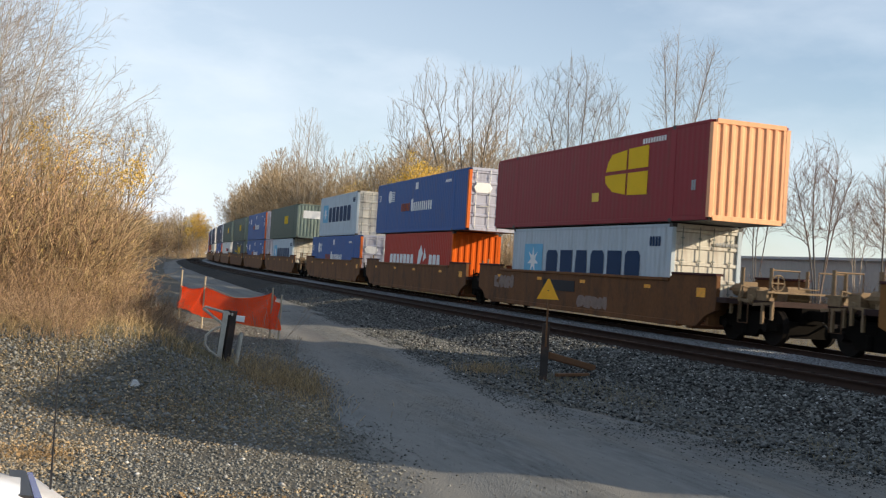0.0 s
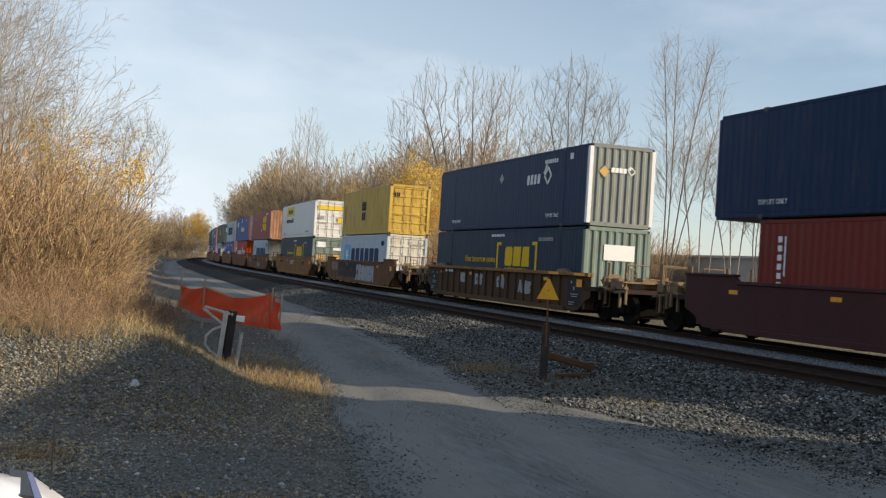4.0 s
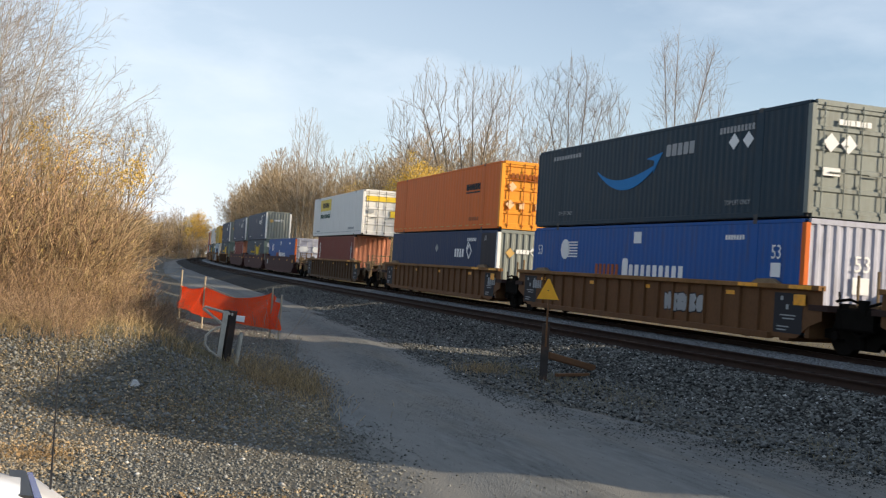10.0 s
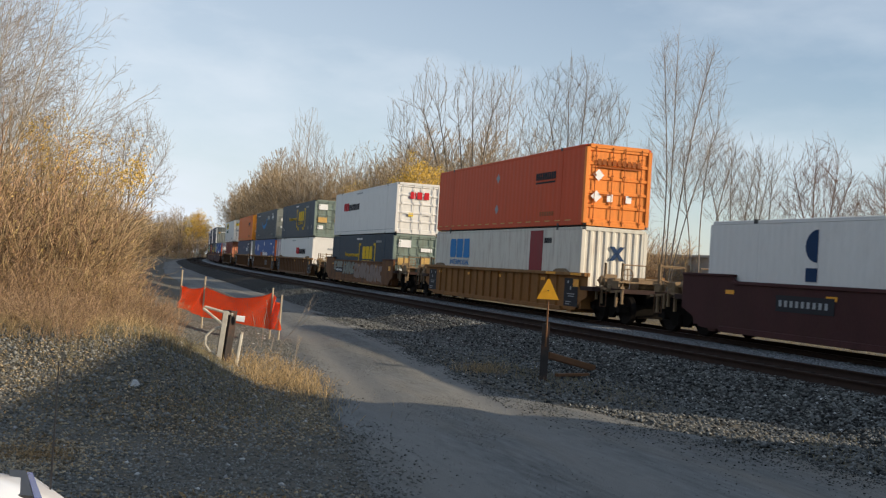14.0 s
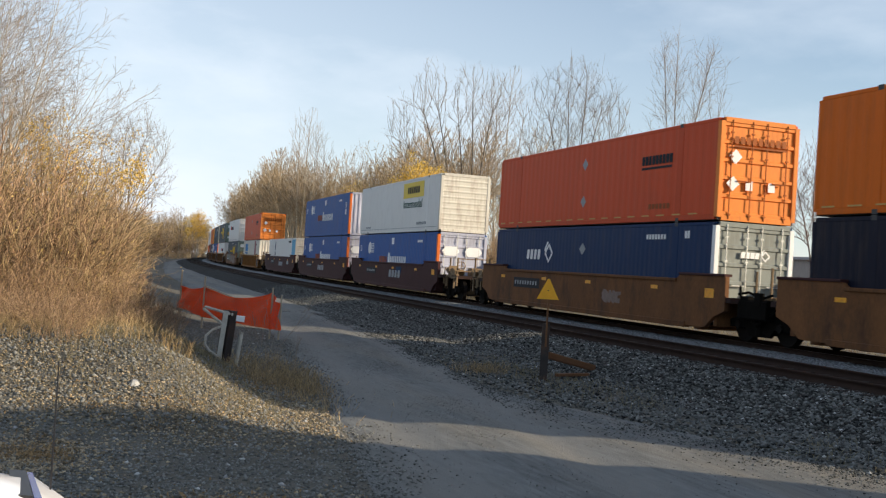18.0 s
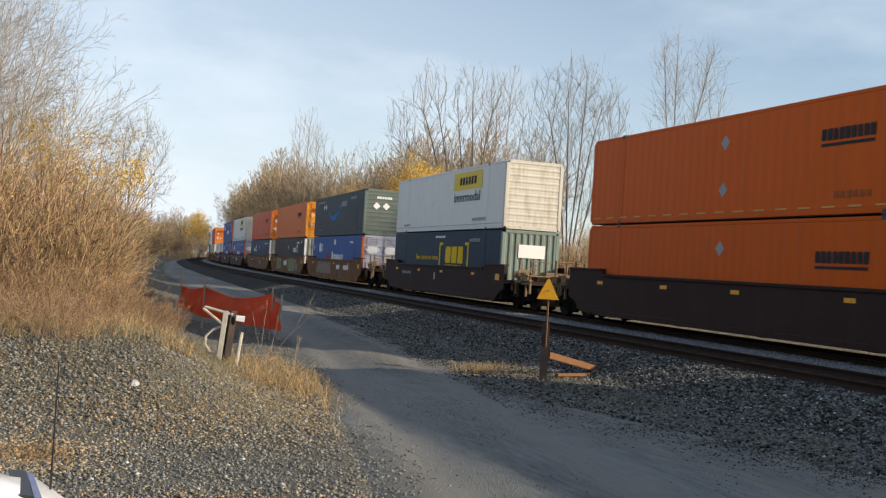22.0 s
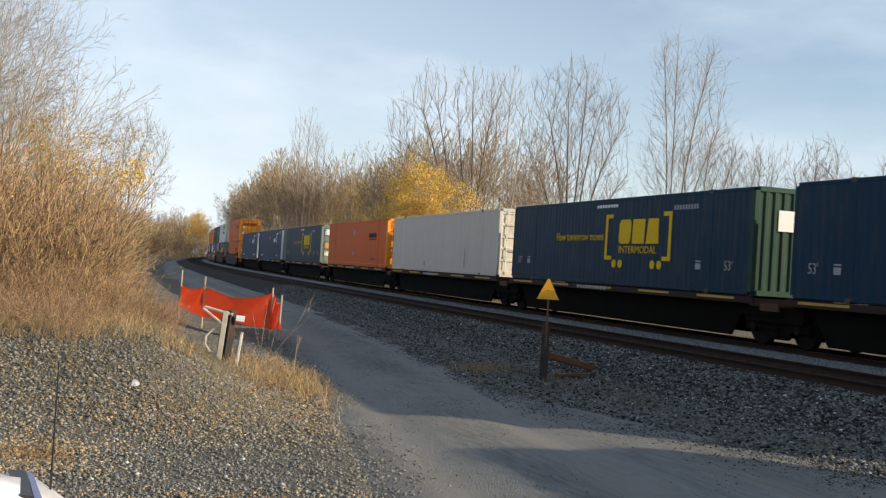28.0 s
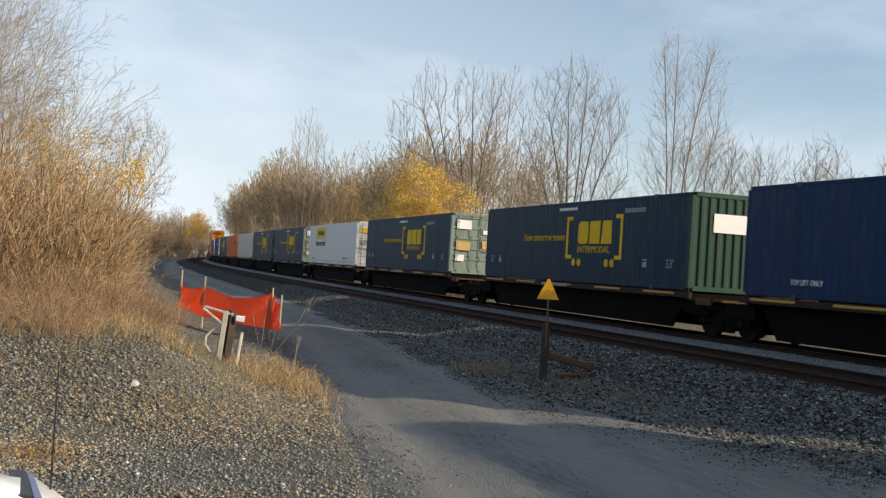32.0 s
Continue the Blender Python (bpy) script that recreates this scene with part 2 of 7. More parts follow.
    "reed": surface("tan brush stems", (0.40, 0.285, 0.15), 0.9, 0.0, 0.25, 3.0, island=0.75, each=0.15),
    "redbrush": surface("reddish brush stems", (0.34, 0.22, 0.13), 0.9, 0.0, 0.25, 3.0, island=0.75, each=0.15),
    "bark": surface("grey-brown bark", (0.27, 0.235, 0.20), 0.95, 0.0, 0.3, 4.0, (1, 1, 0.3), bump=0.5, bump_scale=30.0, each=0.2),
    "darkbark": surface("dark grey bark", (0.135, 0.12, 0.105), 0.95, 0.0, 0.3, 4.0, (1, 1, 0.3), bump=0.5, bump_scale=30.0, each=0.2),
    "woodbark": surface("pale woodland bark", (0.37, 0.31, 0.225), 0.95, 0.0, 0.3, 4.0, (1, 1, 0.3), bump=0.4, bump_scale=30.0, each=0.25),
    "palebark": surface("pale bark", (0.44, 0.38, 0.29), 0.95, 0.0, 0.3, 4.0, (1, 1, 0.3), bump=0.4, bump_scale=30.0, each=0.15),
    "woodtwig": surface("brown woodland twigs", (0.335, 0.245, 0.148), 0.95, 0.0, 0.2, 1.0, island=0.35, each=0.25),
    "redtwig": surface("reddish bare twigs", (0.24, 0.165, 0.13), 0.95, 0.0, 0.2, 1.0, island=0.3, each=0.15),
    "twig": surface("bare twigs", (0.27, 0.23, 0.19), 0.95, 0.0, 0.2, 1.0, island=0.35, each=0.2),
    "paletwig": surface("pale bare twigs", (0.30, 0.245, 0.19), 0.95, 0.0, 0.2, 1.0, island=0.3, each=0.15),
    "yellowleaf": surface("yellow autumn leaves", (0.74, 0.50, 0.10), 0.8, 0.0, 0.15, 1.0, island=0.4, each=0.1, translucent=0.35),
    "brownleaf": surface("brown autumn leaves", (0.50, 0.36, 0.14), 0.85, 0.0, 0.15, 1.0, island=0.4, each=0.1, translucent=0.3),
    "net": surface("orange safety netting", (0.95, 0.125, 0.028), 0.7, 0.0, 0.12, 6.0, translucent=0.35),
    "wood": surface("weathered wooden stake", (0.42, 0.35, 0.25), 0.85, 0.0, 0.25, 6.0, (6, 6, 1), bump=0.3, bump_scale=60.0),
    "plank": surface("rust-brown plank", (0.17, 0.075, 0.028), 0.8, 0.0, 0.25, 5.0, (1, 6, 6), bump=0.3, bump_scale=60.0),
    "poststeel": surface("rusting steel post", (0.034, 0.026, 0.023), 0.7, 0.1, 0.3, 4.0, dirt=RUST, dirt_amount=0.5, dirt_scale=4.0),
    "palepaint": surface("worn pale paint", (0.50, 0.47, 0.40), 0.7, 0.0, 0.2, 6.0, dirt=RUST, dirt_amount=0.5, dirt_scale=5.0),
    "signyellow": surface("yellow sign face", (0.92, 0.42, 0.010), 0.5, 0.0, 0.08, 8.0),
    "wall": surface("grey-brown plastered wall", (0.40, 0.375, 0.345), 0.9, 0.0, 0.12, 0.4, (1, 1, 0.4)),
    "roof": surface("pale metal roof", (0.45, 0.45, 0.46), 0.6, 0.2, 0.1, 1.0),
    "carpaint": surface("white car paint", (0.78, 0.78, 0.80), 0.22, 0.0, 0.02, 2.0),
    "cartrim": surface("black plastic trim", (0.015, 0.015, 0.018), 0.4, 0.0, 0.1, 5.0),
    "carglass": surface("dark car glass", (0.012, 0.014, 0.018), 0.05, 0.0, 0.05, 2.0),
    "lampglass": surface("blue-tinted lamp lens", (0.10, 0.11, 0.30), 0.12, 0.0, 0.05, 2.0),
    "rubber": surface("tyre rubber", (0.02, 0.02, 0.02), 0.8, 0.0, 0.2, 8.0),
}


def worn_tracks(m):
    """Packs the two wheel tracks of the road paler and finer than the loose stone beside them."""
    n, link = m.node_tree.nodes, m.node_tree.links.new
    b = n["Principled BSDF"]
    base = b.inputs["Base Color"].links[0].from_socket
    uv, cut = n.new("ShaderNodeUVMap"), n.new("ShaderNodeSeparateXYZ")
    uv.uv_map = "across"
    link(uv.outputs["UV"], cut.inputs["Vector"])
    wob, co = n.new("ShaderNodeTexNoise"), n.new("ShaderNodeTexCoord")
    wob.inputs["Scale"].default_value, wob.inputs["Detail"].default_value = 1.1, 6.0
    link(co.outputs["Object"], wob.inputs["Vector"])

    def math_node(kind, a, v):
        q = n.new("ShaderNodeMath")
        q.operation = kind
        for k, w in enumerate((a, v)):
            if isinstance(w, (int, float)):
                q.inputs[k].default_value = w
            else:
                link(w, q.inputs[k])
        return q.outputs[0]

    c = math_node("ABSOLUTE", math_node("SUBTRACT", cut.outputs["X"], 0.9), 0.0)
    off = math_node("ABSOLUTE", math_node("SUBTRACT", c, 0.9), 0.0)
    off = math_node("ADD", off, math_node("MULTIPLY", math_node("SUBTRACT", wob.outputs["Fac"], 0.5), 0.9))
    near = n.new("ShaderNodeMapRange")
    near.interpolation_type = "SMOOTHSTEP"
    near.inputs["From Min"].default_value, near.inputs["From Max"].default_value = 0.62, 0.12
    near.inputs["To Max"].default_value = 0.62
    link(off, near.inputs["Value"])
    mix = n.new("ShaderNodeMix")
    mix.data_type = "RGBA"
    mix.inputs["B"].default_value = (0.222, 0.214, 0.196, 1.0)
    link(near.outputs["Result"], mix.inputs["Factor"])
    link(base, mix.inputs["A"])
    link(mix.outputs["Result"], b.inputs["Base Color"])


worn_tracks(M["road"])


# ---- mesh building ----
class Shape:
    """Collects corners and faces for one mesh."""

    def __init__(self):
        self.v, self.f = [], []

    def add(self, verts, faces):
        n = len(self.v)
        self.v += [tuple(p) for p in verts]
        self.f += [tuple(n + i for i in q) for q in faces]
        return self

    def box(self, x0, x1, y0, y1, z0, z1, c=0.0):
        """A box; c: chamfer of its four edges along its longest side."""
        if not c:
            p = [(x, y, z) for x in (x0, x1) for y in (y0, y1) for z in (z0, z1)]
            return self.add(p, [(0, 1, 3, 2), (4, 6, 7, 5), (0, 4, 5, 1), (2, 3, 7, 6), (0, 2, 6, 4), (1, 5, 7, 3)])
        size = (x1 - x0, y1 - y0, z1 - z0)
        k = size.index(max(size))
        lo, hi = (x0, y0, z0), (x1, y1, z1)
        i, j = [(1, 2), (2, 0), (0, 1)][k]
        ring = [(lo[i] + c, lo[j]), (hi[i] - c, lo[j]), (hi[i], lo[j] + c), (hi[i], hi[j] - c), (hi[i] - c, hi[j]), (lo[i] + c, hi[j]), (lo[i], hi[j] - c), (lo[i], lo[j] + c)]
        p = []
        for e in (lo[k], hi[k]):
            for a, b in ring:
                q = [0, 0, 0]
                q[k], q[i], q[j] = e, a, b
                p.append(q)
        return self.add(p, [tuple(range(7, -1, -1)), tuple(range(8, 16))] + [(s, (s + 1) % 8, 8 + (s + 1) % 8, 8 + s) for s in range(8)])

    def prism(self, outline, a, b, axis=0):
        """A flat outline (pairs) pushed from a to b along an axis."""
        n, p = len(outline), []
        for e in (a, b):
            for q in outline:
                c = list(q)
                c.insert(axis, e)
                p.append(c)
        flip = 1 if axis != 1 else -1
        faces = [tuple(range(n))[::-flip], tuple(range(n, 2 * n))[::flip]]
        faces += [(s, (s + 1) % n, n + (s + 1) % n, n + s)[::flip] for s in range(n)]
        return self.add(p, faces)

    def tube(self, points, radii, sides=6, cap=True):
        """A round bar through points."""
        rings, last = [], None
        pts = [Vector(p) for p in points]
        if not hasattr(radii, "__len__"):
            radii = [radii] * len(pts)
        for i, p in enumerate(pts):
            d = (pts[min(i + 1, len(pts) - 1)] - pts[max(i - 1, 0)]).normalized()
            u = d.orthogonal().normalized() if last is None else (last - d * last.dot(d)).normalized()
            last = u
            w = d.cross(u)
            rings += [p + (u * math.cos(2 * math.pi * k / sides) + w * math.sin(2 * math.pi * k / sides)) * radii[i] for k in range(sides)]
        faces = []
        for i in range(len(pts) - 1):
            for k in range(sides):
                a, b = i * sides + k, i * sides + (k + 1) % sides
                faces.append((a, b, b + sides, a + sides))
        if cap:
            faces += [tuple(range(sides))[::-1], tuple(range((len(pts) - 1) * sides, len(pts) * sides))]
        return self.add(rings, faces)

    def disc(self, profile, sides=20, at=(0, 0, 0)):
        """Turned about the x axis: profile of (x, radius)."""
        p, n = [], len(profile)
        for x, r in profile:
            for k in range(sides):
                a = 2 * math.pi * k / sides
                p.append((at[0] + x, at[1] + r * math.cos(a), at[2] + r * math.sin(a)))
        faces = [(i * sides + k, i * sides + (k + 1) % sides, (i + 1) * sides + (k + 1) % sides, (i + 1) * sides + k) for i in range(n - 1) for k in range(sides)]
        faces += [tuple(range(sides))[::-1], tuple(range((n - 1) * sides, n * sides))]
        return self.add(p, faces)

    def mesh(self, name, material):
        me = bpy.data.meshes.new(name)
        me.from_pydata(self.v, [], self.f)
        bm = bmesh.new()
        bm.from_mesh(me)
        bmesh.ops.recalc_face_normals(bm, faces=bm.faces)
        bm.to_mesh(me)
        bm.free()
        me.materials.append(material)
        return me


def part(name, shape, material, parent, label="", at=None):
    """Links a shape (or a mesh that is shared) as one mesh under its thing."""
    me = shape if isinstance(shape, bpy.types.Mesh) else shape.mesh(name, material)
    ob = new(name, me)
    ob.parent = parent
    if at is not None:
        ob.matrix_local = at
    return tagged(ob, label) if label else ob


def thing(name, label, category, group="", at=None, kind=""):
    ob = new(name)
    ob.empty_display_size = 0.2
    if at is not None:
        ob.matrix_basis = at
    return tagged(ob, label, category, group, kind)


def solid(name, shape, material, label, category, kind="", group="", at=None):
    """A thing that is one mesh."""
    ob = new(name, shape if isinstance(shape, bpy.types.Mesh) else shape.mesh(name, material))
    if at is not None:
        ob.matrix_basis = at
    return tagged(ob, label, category, group, kind)


def quick_mesh(name, verts, faces, material):
    me = bpy.data.meshes.new(name)
    me.from_pydata(verts, [], faces)
    me.materials.append(material)
    return me


def lettering(words, height, material, name):
    """A word as a flat mesh, its foot at the origin, along x, up z."""
    cu = bpy.data.curves.new(name, "FONT")
    cu.body, cu.size, cu.extrude, cu.resolution_u = words, height / 0.72, 0.004, 2
    ob = bpy.data.objects.new(name, cu)
    me = bpy.data.meshes.new_from_object(ob)
    bpy.data.objects.remove(ob)
    bpy.data.curves.remove(cu)
    me.materials.clear()
    me.materials.append(material)
    me.transform(Matrix.Rotation(radians(90), 4, "X"))
    return me


# ---- ground, road and track bed ----
def fast_mesh(name, verts, quads, material, smooth=False):
    """A mesh from arrays: verts (n, 3), faces (m, k)."""
    verts, quads = np.asarray(verts, np.float32), np.asarray(quads, np.int32)
    me = bpy.data.meshes.new(name)
    m, k = quads.shape
    me.vertices.add(len(verts))
    me.vertices.foreach_set("co", verts.ravel())
    me.loops.add(m * k)
    me.loops.foreach_set("vertex_index", quads.ravel())
    me.polygons.add(m)
    me.polygons.foreach_set("loop_start", np.arange(0, m * k, k, dtype=np.int32))
    if smooth:
        me.polygons.foreach_set("use_smooth", np.ones(m, bool))
    me.update(calc_edges=True)
    me.materials.append(material)
    return me


def line_x(y, x0=TRACK_X):
    """How far right a line along the track lies at y metres ahead."""
    return x0 + np.asarray(y) ** 2 * CURVE_K / 2


def waves(x, y, seed=0.0):
    return (np.sin(x * 0.9 + seed) * np.cos(y * 0.7 + 1.3 * seed) + 0.6 * np.sin(x * 2.3 - y * 1.9 + seed) + 0.4 * np.sin(x * 5.1 + y * 4.3 + seed)) / 2


ROAD_L = ([-30, 4, 8.9, 11.9, 15.6, 21.4, 26.3, 36, 62, 102, 190, 330], [-2.0, 1.7, 2.4, 3.0, 3.65, 4.5, 5.15, 5.9, 7.0, 9.1, 17.0, 35.0])
ROAD_R = ([-30, 4, 8.6, 11.1, 13.4, 16.0, 18.2, 23.5, 31.5, 46, 71, 110, 190, 330], [12.5, 11.2, 9.9, 9.25, 8.55, 7.85, 7.75, 8.45, 9.5, 10.7, 11.9, 14.0, 22.5, 40.5])
ROAD_Z = -0.59


def ease(v):
    v = np.clip(v, 0.0, 1.0)
    return v * v * (3 - 2 * v)


def ground_z(x, y):
    """The lie of the land: nearly flat, a heap of gravel on the left that falls to the road, a bank behind it."""
    x, y = np.asarray(x, float), np.asarray(y, float)
    left = np.interp(y, ROAD_L[0], ROAD_L[1])
    off = np.clip(left - 0.5 - x, 0, 40)
    flat = -0.42 - 0.17 * ease((y - 4.0) / 4.0)
    heap = 0.84 * ease((y - 11.9 + 0.25 * np.sin(x * 1.3)) / 3.9) * ease((3.35 - x + 0.06 * (y - 15)) / 2.4) * (1.0 - 0.60 * ease((y - 16.5) / 6.0))
    bank = 0.22 * (1 - np.exp(-off / 1.6)) * ease((y - 24) / 12.0) + np.clip(off - 7, 0, 30) * 0.02
    right = np.interp(y, ROAD_R[0], ROAD_R[1])
    under = 0.16 * ease((x - left - 0.1) / 0.7) * ease((right - 0.1 - x) / 0.7)
    return flat + heap + bank - under + 0.03 * waves(x, y, 0.4) * ease((y - 6) / 3.0)


def patch(xs, ys, zfun, name, material, label, category, kind="structure"):
    gx, gy = np.meshgrid(xs, ys)
    z = zfun(gx, gy)
    nx, ny = len(xs), len(ys)
    v = np.stack([gx, gy, z], -1).reshape(-1, 3)
    i = np.arange((ny - 1) * (nx - 1))
    a = (i // (nx - 1)) * nx + i % (nx - 1)
    ob = new(name, fast_mesh(name, v, np.stack([a, a + 1, a + nx + 1, a + nx], 1), material, True))
    return tagged(ob, label, category, "", kind)


xs = np.concatenate([-np.geomspace(2600, 30, 16), np.linspace(-26, -6, 21), np.linspace(-5, 12, 86), np.linspace(13, 60, 24), np.geomspace(70, 2600, 16)])
ys = np.concatenate([-np.geomspace(2600, 10, 14), np.linspace(-6, 5, 8), np.linspace(5.5, 45, 160), np.linspace(46, 120, 40), np.geomspace(125, 3200, 22)])
patch(xs, ys, ground_z, "ground", M["ground"], "stony waste ground with dead leaves and weeds", "ground")

# the gravel road: two wheel tracks 1.8 m apart with loose stone between them
def track_x(y):
    """The left wheel track."""
    return np.interp(y, [-30, 6, 10.2, 14.7, 21.2, 27.1, 40, 70, 110, 190, 330], [0.5, 3.3, 3.9, 4.5, 5.5, 6.35, 7.3, 8.6, 10.6, 18.7, 36.8])


def track_off(x, y):
    """Metres from the middle of the nearer wheel track."""
    c = x - track_x(y)
    return np.minimum(np.abs(c), np.abs(c - 1.8))


def road_z(x, y):
    l, r = np.interp(y, *ROAD_L), np.interp(y, *ROAD_R)
    u = np.clip((x - l) / (r - l), 0, 1)
    return ROAD_Z - 0.045 * np.exp(-(track_off(x, y) / 0.34) ** 2) + 0.05 * np.sin(math.pi * u) - 0.10 * (np.abs(u - 0.5) * 2) ** 7


ry = np.concatenate([np.linspace(-30, 5, 20), np.linspace(5.3, 45, 180), np.linspace(46, 330, 80)])
ru = np.linspace(0, 1, 45)
L_, R_ = np.interp(ry, *ROAD_L), np.interp(ry, *ROAD_R)
gx = L_[:, None] + (R_ - L_)[:, None] * ru[None, :]
gy = np.repeat(ry[:, None], 45, 1)
rim = ((np.abs(ru - 0.5) * 2) ** 5)[None, :]
gz = road_z(gx, gy) + 0.012 * waves(gx * 1.5, gy * 1.5, 3.0) + 0.03 * waves(gx * 2.1, gy * 1.7, 1.0) * rim
gx = gx + (0.22 * waves(ry * 0.8, ry * 0.3, 2.0)[:, None] * (1 - ru) + 0.30 * waves(ry * 0.7, ry * 0.5, 5.0)[:, None] * ru) * rim
i = np.arange((len(ry) - 1) * 44)
a = (i // 44) * 45 + i % 44
quads = np.stack([a, a + 1, a + 46, a + 45], 1)
road_mesh = fast_mesh("road", np.stack([gx, gy, gz], -1).reshape(-1, 3), quads, M["road"], True)
lane = road_mesh.uv_layers.new(name="across")
lane.data.foreach_set("uv", np.stack([(gx - track_x(gy)).ravel()[quads.ravel()], gy.ravel()[quads.ravel()]], 1).astype(np.float32).ravel())
tagged(new("road", road_mesh), "grey-brown compacted gravel road with wheel tracks", "road", "", "structure")


def swept(profile, s0, s1, step, x0, name, material, smooth=False):
    """A profile of (side, up) carried along the line of the track."""
    ss = np.arange(s0, s1 + step, step)
    v, n = [], len(profile)
    for s in ss:
        m = on_track(float(s), x0)
        v += [tuple(m @ Vector((a, 0, b))) for a, b in profile]
    i = np.arange((len(ss) - 1) * (n - 1))
    a = (i // (n - 1)) * n + i % (n - 1)
    return fast_mesh(name, v, np.stack([a, a + 1, a + n + 1, a + n], 1), material, smooth)


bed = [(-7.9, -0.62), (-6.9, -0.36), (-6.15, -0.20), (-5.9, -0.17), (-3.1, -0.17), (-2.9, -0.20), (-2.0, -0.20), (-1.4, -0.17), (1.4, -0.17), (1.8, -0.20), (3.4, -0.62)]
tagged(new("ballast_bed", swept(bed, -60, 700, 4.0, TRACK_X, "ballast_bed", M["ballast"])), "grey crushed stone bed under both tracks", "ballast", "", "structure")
tagged(new("walkway", swept([(-2.55, -0.22), (-2.3, -0.125), (-0.92, -0.125), (-0.84, -0.17)], -60, 400, 4.0, TRACK_X, "walkway", M["chipping"])), "pale fresh ballast along the sleeper ends", "ballast", "", "structure")
PROFILE = [(-0.075, -0.17), (-0.075, -0.155), (-0.012, -0.13), (-0.010, -0.045), (-0.036, -0.035), (-0.036, -0.006), (-0.03, -0.002)]
PROFILE = PROFILE + [(-a, b) for a, b in PROFILE[::-1]]
tie_mesh = Shape().box(-1.3, 1.3, -0.115, 0.115, -0.345, -0.145, 0.012).mesh("sleeper", M["tie"])
for x0, what in ((NEAR_TRACK_X, "empty"), (TRACK_X, "train's")):
    tr = thing("railway_track", "railway track on dark wooden sleepers, the " + what + " one", "track", "the two tracks", kind="structure")
    for side in (-0.7535, 0.7535):
        r = part("rail", swept([(side + a, b) for a, b in PROFILE], -60, 700, 4.0, x0, "rail", M["rail"]), None, tr, "brown rusty rail")
        if x0 == TRACK_X:
            part("rail_head", swept([(side - 0.028, -0.001), (side - 0.02, 0.001), (side + 0.02, 0.001), (side + 0.028, -0.001)], -60, 700, 4.0, x0, "rail_head", M["railhead"]), None, r, "polished running surface")
    count = 130 if x0 == NEAR_TRACK_X else 60
    for i in range(count):
        s = 2.0 + 0.54 * i if x0 == NEAR_TRACK_X else 12.0 + 0.54 * i
        part("sleeper", tie_mesh, None, tr, "", on_track(s, x0) @ pose(random.uniform(-0.03, 0.03), 0, 0, 0, 0, random.uniform(-0.8, 0.8)))
    sh = Shape()
    for i in range(380):
        s = 2.0 + 0.54 * (count + i) if x0 == NEAR_TRACK_X else 12.0 + 0.54 * (count + i)
        m = on_track(s, x0)
        c = [m @ Vector((a, b, z)) for z in (-0.345, -0.145) for a, b in ((-1.3, -0.115), (1.3, -0.115), (1.3, 0.115), (-1.3, 0.115))]
        sh.add(c, [(4, 5, 6, 7), (0, 1, 5, 4), (2, 3, 7, 6), (1, 2, 6, 5), (3, 0, 4, 7)])
    far_ties = part("sleepers", quick_mesh("sleepers", sh.v, sh.f, M["tie"]), None, tr, "far row of dark sleepers")
    tagged(far_ties, kind="stuff")


# ---- loose stone ----
def stones(name, n, place, size, material, label, flat=0.6, seed=1):
    """Many small angular stones, joined; place(rng, n) gives x, y and the ground height."""
    rng = np.random.default_rng(seed)
    x, y, z = place(rng, n)
    n = len(x)
    r = size[0] + (size[1] - size[0]) * rng.random(n) ** 1.6
    base = np.array([(1, 0, 0), (0.1, 1, 0), (-1, 0.1, 0), (0, -1, 0.1), (0.2, 0.1, 1), (-0.1, 0, -1)])
    p = base[None] * (0.65 + 0.7 * rng.random((n, 6, 1))) + 0.35 * (rng.random((n, 6, 3)) - 0.5)
    p[:, :, 2] *= flat
    a = rng.random(n) * 2 * np.pi
    c, s = np.cos(a)[:, None], np.sin(a)[:, None]
    q = np.stack([p[:, :, 0] * c - p[:, :, 1] * s, p[:, :, 0] * s + p[:, :, 1] * c, p[:, :, 2]], -1) * r[:, None, None] * 0.5
    q += np.stack([x, y, z + r * 0.12], -1)[:, None, :]
    f = np.array([(0, 1, 4), (1, 2, 4), (2, 3, 4), (3, 0, 4), (1, 0, 5), (2, 1, 5), (3, 2, 5), (0, 3, 5)])
    faces = (f[None] + 6 * np.arange(n)[:, None, None]).reshape(-1, 3)
    return tagged(new(name, fast_mesh(name, q.reshape(-1, 3), faces, material)), label, "stones", "", "stuff")


def left_gravel(rng, n):
    y = 5.5 + 26 * rng.random(n) ** 1.35
    edge = np.interp(y, *ROAD_L)
    x = edge + 0.35 - (edge + 3.5) * rng.random(n) ** 0.9
    return x, y, ground_z(x, y)


def bed_z(off):
    return np.interp(off, [p[0] for p in bed], [p[1] for p in bed])


def shoulder(rng, n):
    y = 3.0 + 62 * rng.random(n) ** 1.5
    off = -8.3 + 2.9 * rng.random(n)
    x = line_x(y) + off
    return x, y, np.maximum(bed_z(off), ground_z(x, y))


def verge(rng, n):
    y = 6.0 + 50 * rng.random(n) ** 1.3
    r = np.interp(y, *ROAD_R)
    u = rng.random(n)
    x = r - 1.7 * rng.random(n) ** 2.4 + (line_x(y) - 7.0 - r) * u ** 1.2
    keep = x < line_x(y) - 7.0
    x, y = x[keep], y[keep]
    return x, y, np.maximum(ground_z(x, y), bed_z(x - line_x(y)))


def between(rng, n):
    y = 6.0 + 60 * rng.random(n) ** 1.3
    off = -2.45 + 1.5 * rng.random(n)
    x = line_x(y) + off
    return x, y, np.full(len(x), -0.125)


def road_side(rng, n):
    y = 6.0 + 22 * rng.random(n) ** 1.3
    l, r = np.interp(y, *ROAD_L), np.interp(y, *ROAD_R)
